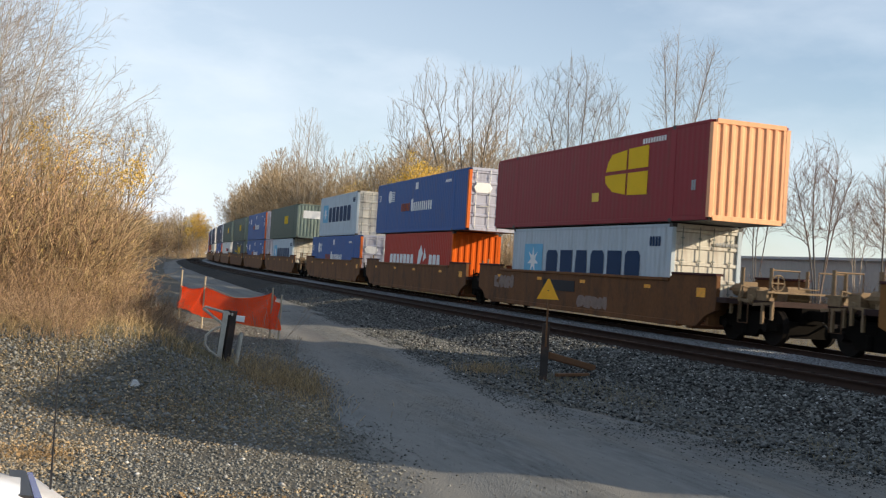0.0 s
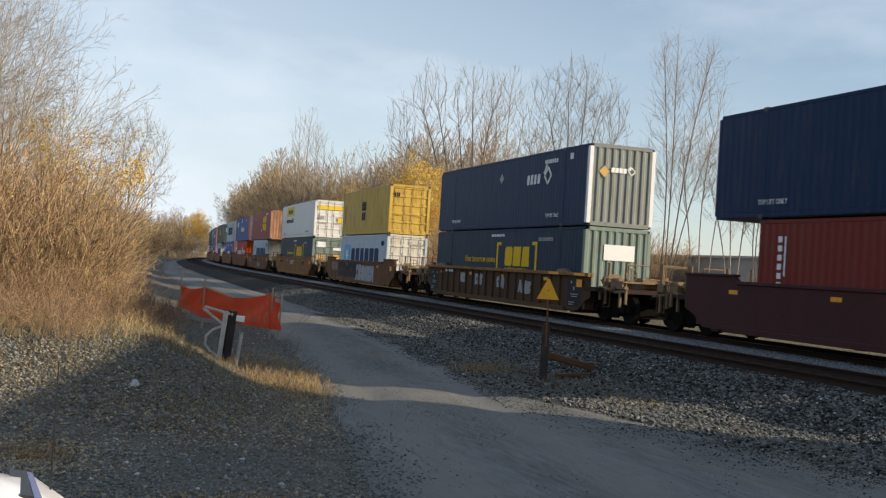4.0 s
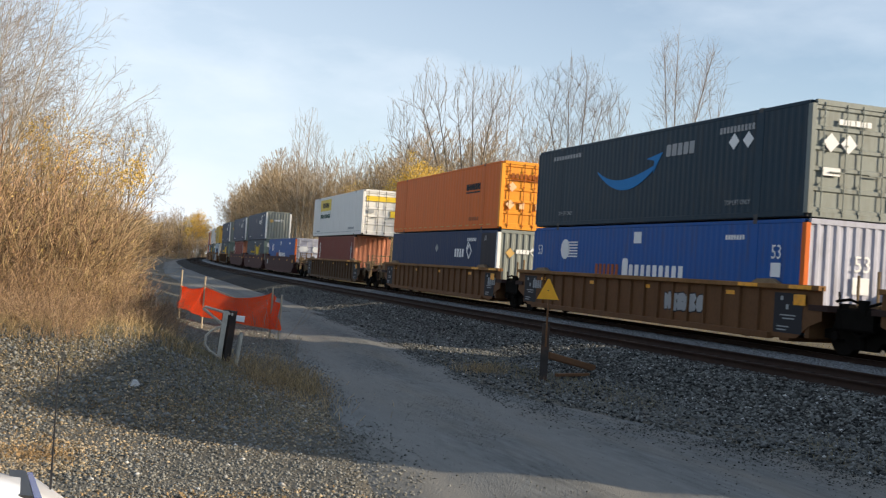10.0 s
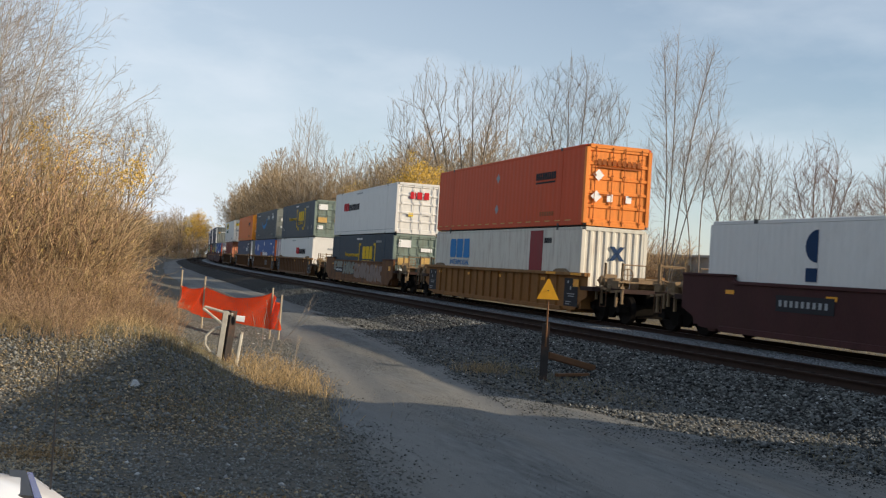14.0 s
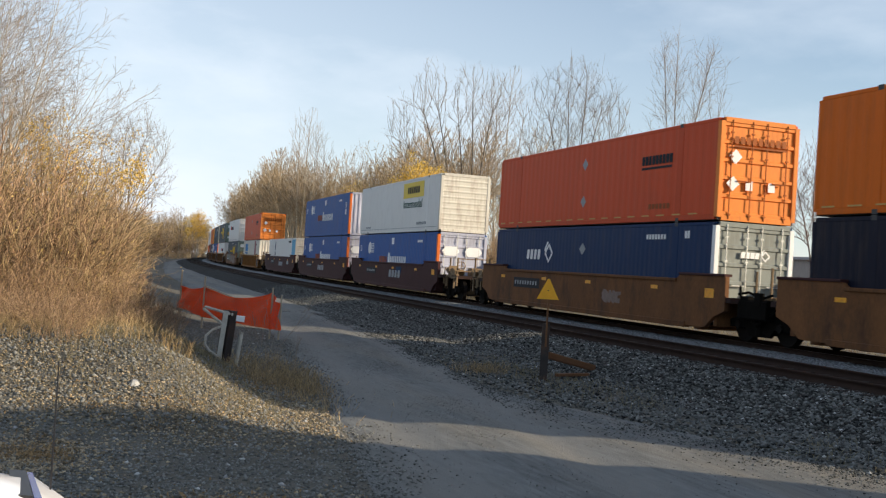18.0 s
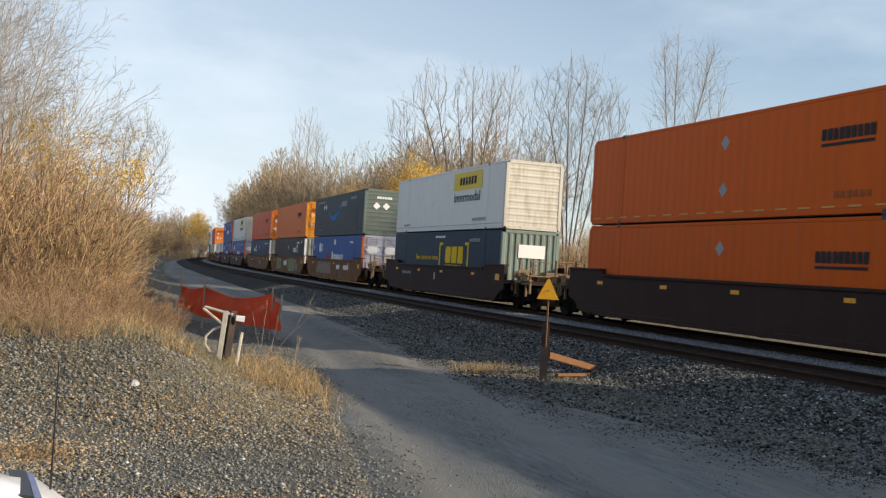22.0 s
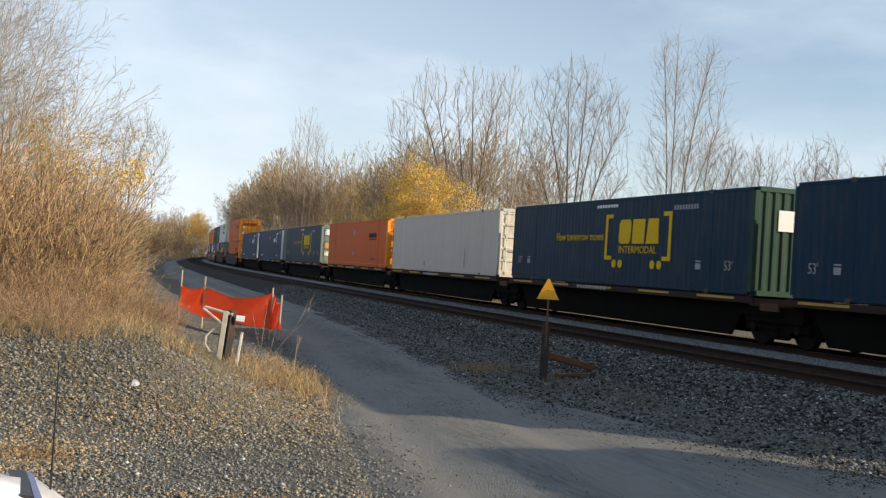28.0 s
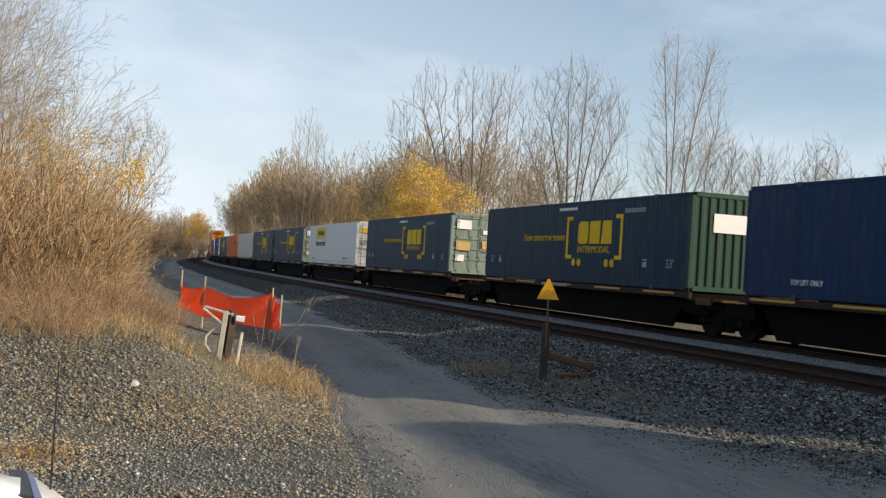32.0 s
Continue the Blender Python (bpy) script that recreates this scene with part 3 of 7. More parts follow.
    x = l + (r - l) * np.abs(rng.normal(0, 0.07, n))
    return x, y, road_z(x, y)


def stony_rise(rng, n):
    y = 12.5 + 10 * rng.random(n)
    x = np.interp(y, *ROAD_L) - 0.3 - 5.0 * rng.random(n)
    return x, y, ground_z(x, y)


def rusty_patches(rng, n):
    c = np.array([(1.1, 8.4, 0.9, 0.45), (1.4, 12.9, 1.3, 0.7), (-0.3, 11.0, 0.5, 0.6), (0.4, 17.0, 1.6, 2.2), (3.0, 14.8, 0.5, 1.0), (-1.2, 14.0, 0.9, 1.2)])
    k = rng.integers(0, len(c), n)
    x, y = c[k, 0] + rng.normal(0, 1, n) * c[k, 2], c[k, 1] + rng.normal(0, 1, n) * c[k, 3]
    keep = x < np.interp(y, *ROAD_L) + 0.2
    x, y = x[keep], y[keep]
    return x, y, ground_z(x, y)


def road_crown(rng, n):
    y = 12.0 + 40 * rng.random(n) ** 1.3
    x = track_x(y) + 0.9 + rng.normal(0, 0.36, n)
    return x, y, road_z(x, y)


def road_verge(rng, n):
    y = 7.0 + 34 * rng.random(n) ** 1.3
    r = np.interp(y, *ROAD_R)
    x = r - np.abs(rng.normal(0, 0.9, n))
    keep = x > track_x(y) + 2.0
    return x[keep], y[keep], road_z(x, y)[keep]


def on_road(rng, n):
    y = 6.0 + 34 * rng.random(n) ** 1.5
    l, r = np.interp(y, *ROAD_L), np.interp(y, *ROAD_R)
    x = l + (r - l) * rng.random(n)
    keep = rng.random(n) < 0.25 + track_off(x, y)
    return x[keep], y[keep], road_z(x, y)[keep]


stones("gravel", 80000, left_gravel, (0.016, 0.048), M["stone"], "grey angular gravel beside the road", 0.75, seed=2)
stones("gravel", 40000, shoulder, (0.04, 0.10), M["darkstone"], "grey ballast stones on the track shoulder", seed=3)
stones("gravel", 28000, verge, (0.03, 0.095), M["darkstone"], "loose gravel between road and track", seed=4)
stones("gravel", 15000, between, (0.03, 0.06), M["chipping"], "grey stone chippings between the tracks", seed=5)
stones("gravel", 9000, road_side, (0.012, 0.045), M["stone"], "gravel strayed onto the road", seed=14)
stones("gravel", 14000, on_road, (0.008, 0.026), M["stone"], "small pebbles on the road", seed=6)
stones("gravel", 1800, shoulder, (0.035, 0.075), M["palestone"], "pale stones scattered on the track shoulder", seed=8)
stones("gravel", 13000, shoulder, (0.03, 0.075), M["stone"], "lighter grey stones on the track shoulder", seed=9)
stones("gravel", 12000, verge, (0.025, 0.075), M["stone"], "lighter grey stones on the verge", seed=10)
stones("gravel", 900, verge, (0.03, 0.07), M["palestone"], "pale stones scattered on the verge", seed=16)
stones("gravel", 26000, road_verge, (0.012, 0.04), M["darkstone"], "loose stones along the edge of the road", seed=15)
stones("gravel", 5200, road_crown, (0.008, 0.022), M["stone"], "loose stones along the crown of the road", seed=12)
stones("gravel", 6500, stony_rise, (0.04, 0.085), M["stone"], "chunky grey stones on the low rise", seed=13)
stones("gravel", 24000, rusty_patches, (0.016, 0.055), M["tanstone"], "tan and rusty stones among the gravel", seed=11)
stones("gravel", 200, left_gravel, (0.04, 0.09), M["palestone"], "pale broken stones among the gravel", seed=7)
for x, y, w in ((0.98, 13.6, 0.20), (1.93, 17.6, 0.20), (2.3, 20.3, 0.18)):
    sh = Shape()
    rnd = random.Random(int(x * 100))
    ring = [(w * (0.4 + 0.2 * rnd.random()) * math.cos(k * 0.9), w * (0.3 + 0.15 * rnd.random()) * math.sin(k * 0.9)) for k in range(7)]
    sh.v = [(a, b, -0.02) for a, b in ring] + [(a * 0.55, b * 0.5, w * (0.14 + 0.14 * rnd.random())) for a, b in ring]
    sh.f = [tuple(range(7, 14))] + [(k, (k + 1) % 7, 7 + (k + 1) % 7, 7 + k) for k in range(7)]
    solid("boulder", sh, M["palestone"], "pale broken lump of limestone on the gravel", "stone", at=pose(x, y, float(ground_z(x, y)), 0, 0, rnd.random() * 90))


# ---- containers: base centre at the origin, travelling along +y, the side towards the viewer at -x ----
LONG, SHORT, TALL = 16.15, 12.19, 2.896
MESHES = {}


def shared(key, make):
    if key not in MESHES:
        MESHES[key] = make()
    return MESHES[key]


def corrugated(length, height, pitch, depth, material, name):
    """A corrugated sheet in the yz plane, its crests at x = 0, its hollows at x = depth, centred on y, from z = 0."""
    sh, y, pts = Shape(), -length / 2, []
    n = max(1, round(length / pitch))
    p = length / n
    for i in range(n):
        pts += [(0.0, y), (0.0, y + p * 0.32), (depth, y + p * 0.5), (depth, y + p * 0.82)]
        y += p
    pts.append((0.0, y))
    for z in (0.0, height):
        sh.v += [(a, b, z) for a, b in pts]
    m = len(pts)
    sh.f = [(i, i + 1, m + i + 1, m + i) for i in range(m - 1)]
    back = len(sh.v)
    sh.v += [(0.06, -length / 2, 0), (0.06, length / 2, 0), (0.06, length / 2, height), (0.06, -length / 2, height)]
    sh.f.append((back, back + 3, back + 2, back + 1))
    me = quick_mesh(name, sh.v, sh.f, material)
    return me


def flat_sheet(length, height, pitch, material, name):
    """A smooth sheet with narrow raised seams."""
    n = round(length / pitch)
    pts = []
    for i in range(n + 1):
        y = -length / 2 + length * i / n
        pts += [(0.002, y - 0.03), (0.0, y - 0.028), (0.0, y + 0.028), (0.002, y + 0.03)]
    pts = [(a, min(max(b, -length / 2), length / 2)) for a, b in pts]
    m = len(pts)
    v = [(a, b, z) for z in (0.0, height) for a, b in pts] + [(0.05, -length / 2, 0), (0.05, length / 2, 0), (0.05, length / 2, height), (0.05, -length / 2, height)]
    f = [(i, i + 1, m + i + 1, m + i) for i in range(m - 1)] + [(2 * m, 2 * m + 3, 2 * m + 2, 2 * m + 1), (0, m, 2 * m + 3, 2 * m), (m - 1, 2 * m + 1, 2 * m + 2, 2 * m - 1)]
    return quick_mesh(name, v, f, material)


def ribbed_end(width, height, material, name):
    """An end wall with horizontal pressed ribs."""
    out, n = [(0.06, 0.0), (0.02, 0.0)], 9
    for i in range(n):
        z = height * (i + 0.7) / (n + 0.4)
        out += [(0.02, z - 0.06), (0.0, z - 0.03), (0.0, z + 0.03), (0.02, z + 0.06)]
    out += [(0.02, height), (0.06, height)]
    return Shape().prism(out, -width / 2, width / 2, 1).mesh(name, material)


def door_leaf(width, height, material, name):
    """A container door leaf with pressed panels; hinged edge at y = 0."""
    out = [(0.07, 0.0), (0.0, 0.0)]
    for i in range(5):
        z0, z1 = (height - 0.08) * i / 5 + 0.08, (height - 0.08) * (i + 1) / 5
        out += [(0.0, z0), (0.045, z0 + 0.03), (0.045, z1 - 0.03), (0.0, z1)]
    out += [(0.0, height), (0.07, height)]
    return Shape().prism(out, 0.0, width, 1).mesh(name, material)


def rod(height, material):
    sh = Shape().tube([(0, 0, 0.02), (0, 0, height - 0.02)], 0.016, 6)
    for z in (0.04, 0.28, 0.62, 0.86):
        sh.box(-0.022, 0.022, -0.045, 0.045, z * height, z * height + 0.045)
    return sh.mesh("lock_rod", material)


GLYPHS = ([(0, 0), (1, 0), (1, 1), (0, 1)], [(0, 0), (1, 0), (0.9, 1), (0.1, 1)], [(0.14, 0), (0.86, 0), (1, 0.14), (1, 0.86), (0.86, 1), (0.14, 1), (0, 0.86), (0, 0.14)])


def block_word(n, w, h, slant=0.0, gap=0.24):
    """A word that is not lettered: n plain shapes in a row, as outlines in (along, up); blocks alone where it is small."""
    step = w / n
    out = []
    for i in range(n):
        g = GLYPHS[0] if h < 0.24 else GLYPHS[(2, 0, 1, 2, 0, 2, 1)[i % 7]]
        out.append([(i * step + a * step * (1 - gap) + slant * h * b, h * b) for a, b in g])
    return out


def round_outline(w, h, n=14, a0=0.0, a1=2 * math.pi):
    return [(w / 2 + w / 2 * math.cos(a0 + (a1 - a0) * i / n), h / 2 + h / 2 * math.sin(a0 + (a1 - a0) * i / n)) for i in range(n if a1 - a0 > 6.2 else n + 1)]


def swoosh(w, h):
    """A plain curved band that swells and ends in a point."""
    lower, upper, n = [], [], 14
    for i in range(n + 1):
        t = i / n
        lower.append((w * 0.9 * t, h * (0.62 - 2.5 * t * (1 - t))))
        upper.append((w * 0.9 * t, h * (0.62 - 2.5 * t * (1 - t) + 0.05 + 1.15 * t * (1 - t) * (0.6 + 0.8 * t))))
    return [lower + upper[::-1], [(w * 0.86, h * 0.42), (w * 0.98, h * 1.0), (w * 0.76, h * 0.86), (w * 0.87, h * 0.78)]]


def side_mark(box, name, u, z, material, outlines, label=""):
    """Flat outlines on the side that faces the viewer; u metres back from its front edge, z above its base."""
    c = box["spec"]
    sh = Shape()
    for o in outlines:
        sh.prism([(c["len"] / 2 - u - a, z + b) for a, b in o], -c["w"] / 2 - 0.010, -c["w"] / 2 - 0.003, 0)
    ob = part(name, sh, M[material], box["ob"], label)
    if len(outlines) > 5:
        tagged(ob, kind="stuff")


def end_mark(box, name, x, z, material, outlines, label=""):
    c = box["spec"]
    sh = Shape()
    for o in outlines:
        sh.prism([(x + a, z + b) for a, b in o], -c["len"] / 2 - 0.016, -c["len"] / 2 - 0.006, 1)
    part(name, sh, M[material], box["ob"], label)


def side_words(box, name, u, z, words, height, material, width):
    c = box["spec"]
    me = shared(("word", words, height, material), lambda: lettering(words, height, M[material], name))
    span = max(v.co.x for v in me.vertices)
    m = pose(-c["w"] / 2 - 0.010, c["len"] / 2 - u, z, 0, 0, -90) @ Matrix.Diagonal((width / span, 1, 1, 1))
    part(name, me, None, box["ob"], "", m)


def end_words(box, name, x, z, words, height, material, width):
    c = box["spec"]
    me = shared(("word", words, height, material), lambda: lettering(words, height, M[material], name))
    span = max(v.co.x for v in me.vertices)
    part(name, me, None, box["ob"], "", pose(x, -c["len"] / 2 - 0.016, z) @ Matrix.Diagonal((width / span, 1, 1, 1)))


def rect(w, h):
    return [[(0, 0), (w, 0), (w, h), (0, h)]]


def diamond(w, h):
    return [[(w / 2, 0), (w, h / 2), (w / 2, h), (0, h / 2)]]


def ring_diamond(w, h):
    """An open diamond of four bars, with a short bar crossing its upper left side."""
    t, q = 0.17, 0.035
    c = [(0.5, 1.0), (1.0, 0.5), (0.5, 0.0), (0.0, 0.5)]
    out = []
    for k in range(4):
        (a, b), (e, f) = c[k], c[(k + 1) % 4]
        ia, ib, ie, jf = 0.5 + (a - 0.5) * (1 - 2 * t), 0.5 + (b - 0.5) * (1 - 2 * t), 0.5 + (e - 0.5) * (1 - 2 * t), 0.5 + (f - 0.5) * (1 - 2 * t)
        mix = lambda p, r, u: p + (r - p) * u
        out.append([(w * mix(a, e, q), h * mix(b, f, q)), (w * mix(a, e, 1 - q), h * mix(b, f, 1 - q)), (w * mix(ia, ie, 1 - q), h * mix(ib, jf, 1 - q)), (w * mix(ia, ie, q), h * mix(ib, jf, q))])
    out.append([(-0.06 * w, 0.62 * h), (0.10 * w, 0.62 * h), (0.42 * w, 1.06 * h), (0.26 * w, 1.06 * h)])
    return out


def container(label, body, length=LONG, width=2.591, height=TALL, wall="corr", end="doors", end_mat=None, post_mat=None, rod_mat="chrome", at=None, far_mat=None):
    """A box: frame, sheets, corner castings, and doors or a plain wall at its rear."""
    spec = {"len": length, "w": width, "h": height}
    ob = thing("shipping_container", label, "container", "containers of the train", at)
    em, pm = end_mat or body, post_mat or end_mat or body
    inner = length - 0.24
    if wall == "corr":
        side = shared(("corr", length, height, body), lambda: corrugated(inner, height - 0.30, 0.275, 0.012 if length < 15 else 0.006 if body in ("discblue", "charcoal") else 0.0032, M[body], "side_wall"))
    elif wall == "fine":
        side = shared(("fine", length, height, body), lambda: corrugated(inner, height - 0.30, 0.40, 0.005, M[body], "side_wall"))
    else:
        side = shared(("flat", length, height, body), lambda: flat_sheet(inner, height - 0.30, 1.22, M[body], "side_wall"))
    hw, hl = width / 2, length / 2
    part("side_wall", side, None, ob, "", pose(-hw + 0.004, 0, 0.18))
    part("side_wall", side, None, ob, "", pose(hw - 0.004, 0, 0.18, 0, 0, 180))
    part("roof_panel", shared(("roof", length, width, body), lambda: Shape().box(-hw + 0.06, hw - 0.06, -hl + 0.1, hl - 0.1, height - 0.06, height - 0.02).mesh("roof_panel", M[body])), None, ob)
    part("floor_pan", shared(("pan", length, width), lambda: Shape().box(-hw + 0.06, hw - 0.06, -hl + 0.05, hl - 0.05, 0.02, 0.14).mesh("floor_pan", M["darksteel"])), None, ob)
    toprail = shared(("toprail", length, body, height), lambda: Shape().box(0, 0.06, -hl + 0.12, hl - 0.12, height - 0.12, height - 0.02, 0.012).mesh("top_rail", M[body]))
    botrail = shared(("botrail", length, body), lambda: Shape().box(0, 0.06, -hl + 0.12, hl - 0.12, 0.035, 0.18, 0.012).mesh("bottom_rail", M[body]))
    for x, rz in ((-hw, 0), (hw, 180)):
        part("top_rail", toprail, None, ob, "", pose(x, 0, 0, 0, 0, rz))
        part("bottom_rail", botrail, None, ob, "", pose(x, 0, 0, 0, 0, rz))
    post = shared(("post", body, height), lambda: Shape().box(0, 0.13, -0.12, 0, 0.11, height - 0.11, 0.012).mesh("corner_post", M[body]))
    rpost = shared(("post", pm, height, 0.2), lambda: Shape().box(0, 0.15, -0.16, 0, 0.11, height - 0.11, 0.012).mesh("corner_post", M[pm]))
    part("corner_post", post, None, ob, "", pose(-hw, hl, 0))
    part("corner_post", post, None, ob, "", pose(hw - 0.13, hl, 0))
    part("corner_post", rpost, None, ob, "", pose(-hw - 0.002, -hl + 0.16, 0))
    fm = far_mat or pm
    fpost = shared(("post", fm, height, 0.2), lambda: Shape().box(0, 0.15, -0.16, 0, 0.11, height - 0.11, 0.012).mesh("corner_post", M[fm]))
    part("corner_post", fpost, None, ob, "", pose(hw - 0.148, -hl + 0.16, 0))
    cast = shared("casting", lambda: Shape().box(0, 0.165, 0, 0.178, 0, 0.118).mesh("corner_casting", M["darksteel"]))
    spots = [hl - 0.178, -hl] if length < 15 else [5.92, -6.10]
    for y in spots:
        for x in (-hw - 0.004, hw - 0.161):
            for z in (0.0, height - 0.118):
                part("corner_casting", cast, None, ob, "", pose(x, y, z))
    if length > 15:
        lift = shared(("lift", body, height), lambda: Shape().box(-0.004, 0.05, -0.15, 0.15, 0.118, height - 0.118, 0.01).mesh("lifting_post", M[body]))
        for y in (6.01, -6.01):
            part("lifting_post", lift, None, ob, "", pose(-hw, y, 0))
            part("lifting_post", lift, None, ob, "", pose(hw, y, 0, 0, 0, 180))
    sill = shared(("sill", width, em), lambda: Shape().box(-hw + 0.15, hw - 0.15, 0, 0.12, 0.02, 0.17, 0.01).mesh("end_sill", M[em]))
    head = shared(("head", width, em, height), lambda: Shape().box(-hw + 0.15, hw - 0.15, 0, 0.12, height - 0.14, height, 0.01).mesh("end_header", M[em]))
    for y, rz in ((-hl, 0), (hl, 180)):
        part("end_sill", sill, None, ob, "", pose(0, y, 0, 0, 0, rz))
        part("end_header", head, None, ob, "", pose(0, y, 0, 0, 0, rz))
    wallmesh = shared(("endwall", width, em, height), lambda: corrugated(width - 0.28, height - 0.31, 0.30, 0.045, M[em], "end_wall"))
    part("end_wall", wallmesh, None, ob, "", pose(0, hl - 0.01, 0.17, 0, 0, -90))
    if end == "corr":
        part("end_wall", wallmesh, None, ob, "", pose(0, -hl + 0.01, 0.17, 0, 0, 90))
    elif end == "plain":
        part("end_wall", shared(("plainend", width, em), lambda: flat_sheet(width - 0.28, height - 0.31, 1.1, M[em], "end_wall")), None, ob, "", pose(0, -hl + 0.01, 0.17, 0, 0, 90))
    elif end == "ribs":
        part("end_wall", shared(("ribend", width, em), lambda: ribbed_end(width - 0.28, height - 0.31, M[em], "end_wall")), None, ob, "", pose(0, -hl + 0.01, 0.17, 0, 0, 90))
    else:
        dw = width / 2 - 0.15
        leaf = shared(("leaf", width, em, height), lambda: door_leaf(dw, height - 0.32, M[em], "door"))
        bar = shared(("rod", rod_mat, height), lambda: rod(height - 0.1, M[rod_mat]))
        grip = shared(("grip", rod_mat), lambda: Shape().box(-0.02, 0.02, 0, 0.42, 0, 0.035, 0.008).mesh("door_handle", M[rod_mat]))
        for i in (0, 1):
            # local x points inwards, local y across the end
            d = part("door", leaf, None, ob, "", pose(-dw * i + dw * 1 if i == 0 else 0, -hl + 0.02, 0.17, 0, 0, 90))
            for y in (0.26, dw - 0.22):
                part("lock_rod", bar, None, d, "", pose(-0.03, y, -0.12))
            part("door_handle", grip, None, d, "", pose(-0.06, 0.3, 0.95))
    return {"ob": ob, "spec": spec}


def small_print(box, material="m_white"):
    """Short lines of unreadable print near the ends of the side and on the rear."""
    L, H = box["spec"]["len"], box["spec"]["h"]
    side_mark(box, "number_marking", L - 3.9, H - 0.40, material, block_word(9, 1.45, 0.16, 0, 0.35))
    side_mark(box, "notice_marking", 1.3 if L > 15 else 0.5, 0.36, material, block_word(6, 1.1, 0.12, 0, 0.3))
    side_mark(box, "notice_marking", L - 3.4, 0.36, material, block_word(7, 1.15, 0.13, 0, 0.3))
    side_mark(box, "size_marking", L - 0.95, H - 0.42, material, block_word(2, 0.24, 0.2, 0, 0.2))
    end_mark(box, "number_marking", 0.25, H - 0.62, material, block_word(6, 0.75, 0.10, 0, 0.3))
    end_mark(box, "data_marking", 0.30, H - 1.0, material, [q for i in range(4) for q in [[(a, b - 0.13 * i) for a, b in o] for o in rect(0.5 - 0.06 * i, 0.06)]])


def make_discblue(end, at):
    c = container("bright blue corrugated container with orange rear post on well car", "discblue", end=end, end_mat="lilac" if end == "doors" else "lilac", post_mat="m_orange", far_mat="lilac", at=at)
    side_mark(c, "emblem", 2.45, 1.72, "m_white", [round_outline(0.72, 0.72)] + [[(0.55 - 0.0 * i, 0.08 + 0.1 * i), (1.35, 0.08 + 0.1 * i), (1.35, 0.13 + 0.1 * i), (0.55, 0.13 + 0.1 * i)] for i in range(6)], "white disc emblem trailing stripes")
    side_mark(c, "label", 7.77, 2.28, "m_white", rect(0.47, 0.36))
    side_mark(c, "orange_word", 5.23, 1.18, "m_rust", block_word(6, 1.70, 0.42, 0.0, 0.38))
    side_mark(c, "white_word", 7.10, 1.14, "m_white", block_word(1, 0.42, 0.66, 0.0, 0.12) + [[(a + 0.46, b) for a, b in o] for o in block_word(9, 3.3, 0.47, 0.0, 0.36)])
    side_mark(c, "number_marking", 12.8, 2.37, "m_white", block_word(7, 0.9, 0.13, 0, 0.3))
    side_words(c, "size_figures", 0.45, 1.88, "53", 0.37, "m_white", 0.40)
    if end != "doors":
        side_words(c, "size_figures", 14.84, 1.88, "53", 0.37, "m_white", 0.40)
        side_mark(c, "label", 14.85, 1.42, "m_white", rect(0.40, 0.36))
    if end == "doors":
        for x in (-1.05, 0.14):
            end_mark(c, "door_panel", x, 1.75, "m_white", [[(0.18, 0), (0.74, 0), (0.92, 0.23), (0.74, 0.46), (0.18, 0.46), (0.0, 0.23)]], "white six-sided panel")
        end_mark(c, "data_marking", 0.4, 0.5, "m_white", rect(0.35, 0.4))
    else:
        end_words(c, "size_figures", 0.15, 1.65, "53", 0.42, "m_white", 0.5)
        end_mark(c, "label", 0.15, 1.1, "m_white", rect(0.5, 0.42))
    return c["ob"]


def make_bracketbox(end, at, on="well car"):
    # Spine-car ribbed ends go dark green to paint in the next box's shadow.
    rear = "green" if end == "corr" and on == "spine car" else "greygreen"
    c = container("dark blue-green container with yellow bracketed emblem on " + on, "teal", end=end, end_mat=rear, post_mat=rear, rod_mat="greygreen", at=at)
    side_mark(c, "emblem_bracket", 7.93, 0.86, "m_yellow", [[(0, 0), (0.48, 0), (0.48, 0.13), (0.16, 0.13), (0.16, 1.36), (0.48, 1.36), (0.48, 1.49), (0, 1.49)]], "yellow bracket")
    side_mark(c, "emblem_bracket", 11.62, 0.86, "m_yellow", [[(0, 0), (0.48, 0), (0.48, 1.49), (0, 1.49), (0, 1.36), (0.32, 1.36), (0.32, 0.13), (0, 0.13)]], "yellow bracket")
    side_mark(c, "emblem", 8.86, 1.38, "m_yellow", block_word(3, 2.62, 0.78, 0.05, 0.12), "three bold yellow blocks")
    side_words(c, "kind_lettering", 8.88, 1.08, "INTERMODAL", 0.24, "m_yellow", 2.4)
    for u in (8.46, 8.88, 10.92, 11.32):
        side_mark(c, "emblem_dot", u, 0.60, "m_yellow", [round_outline(0.29, 0.27)])
    side_words(c, "slogan", 4.10, 1.50, "How tomorrow moves", 0.30, "m_yellow", 3.7)
    side_mark(c, "number_marking", 12.2, 2.38, "m_grey", block_word(9, 1.35, 0.14, 0, 0.4))
    side_mark(c, "notice_marking", 7.24, 2.58, "m_white", block_word(8, 1.5, 0.10, 0, 0.3))
    side_words(c, "size_figures", 14.89, 0.65, "53'", 0.27, "m_grey", 0.40)
    side_words(c, "size_figures", 0.64, 0.65, "53'", 0.27, "m_grey", 0.36)
    for u, w in ((13.48, 0.26), (1.55, 0.25)):
        side_mark(c, "label", u, 0.65, "m_grey", [[(0, 0), (w, 0), (w, 0.17), (0, 0.17)], [(0, 0.21), (w, 0.21), (w, 0.25), (0, 0.25)]])
    if end == "doors":
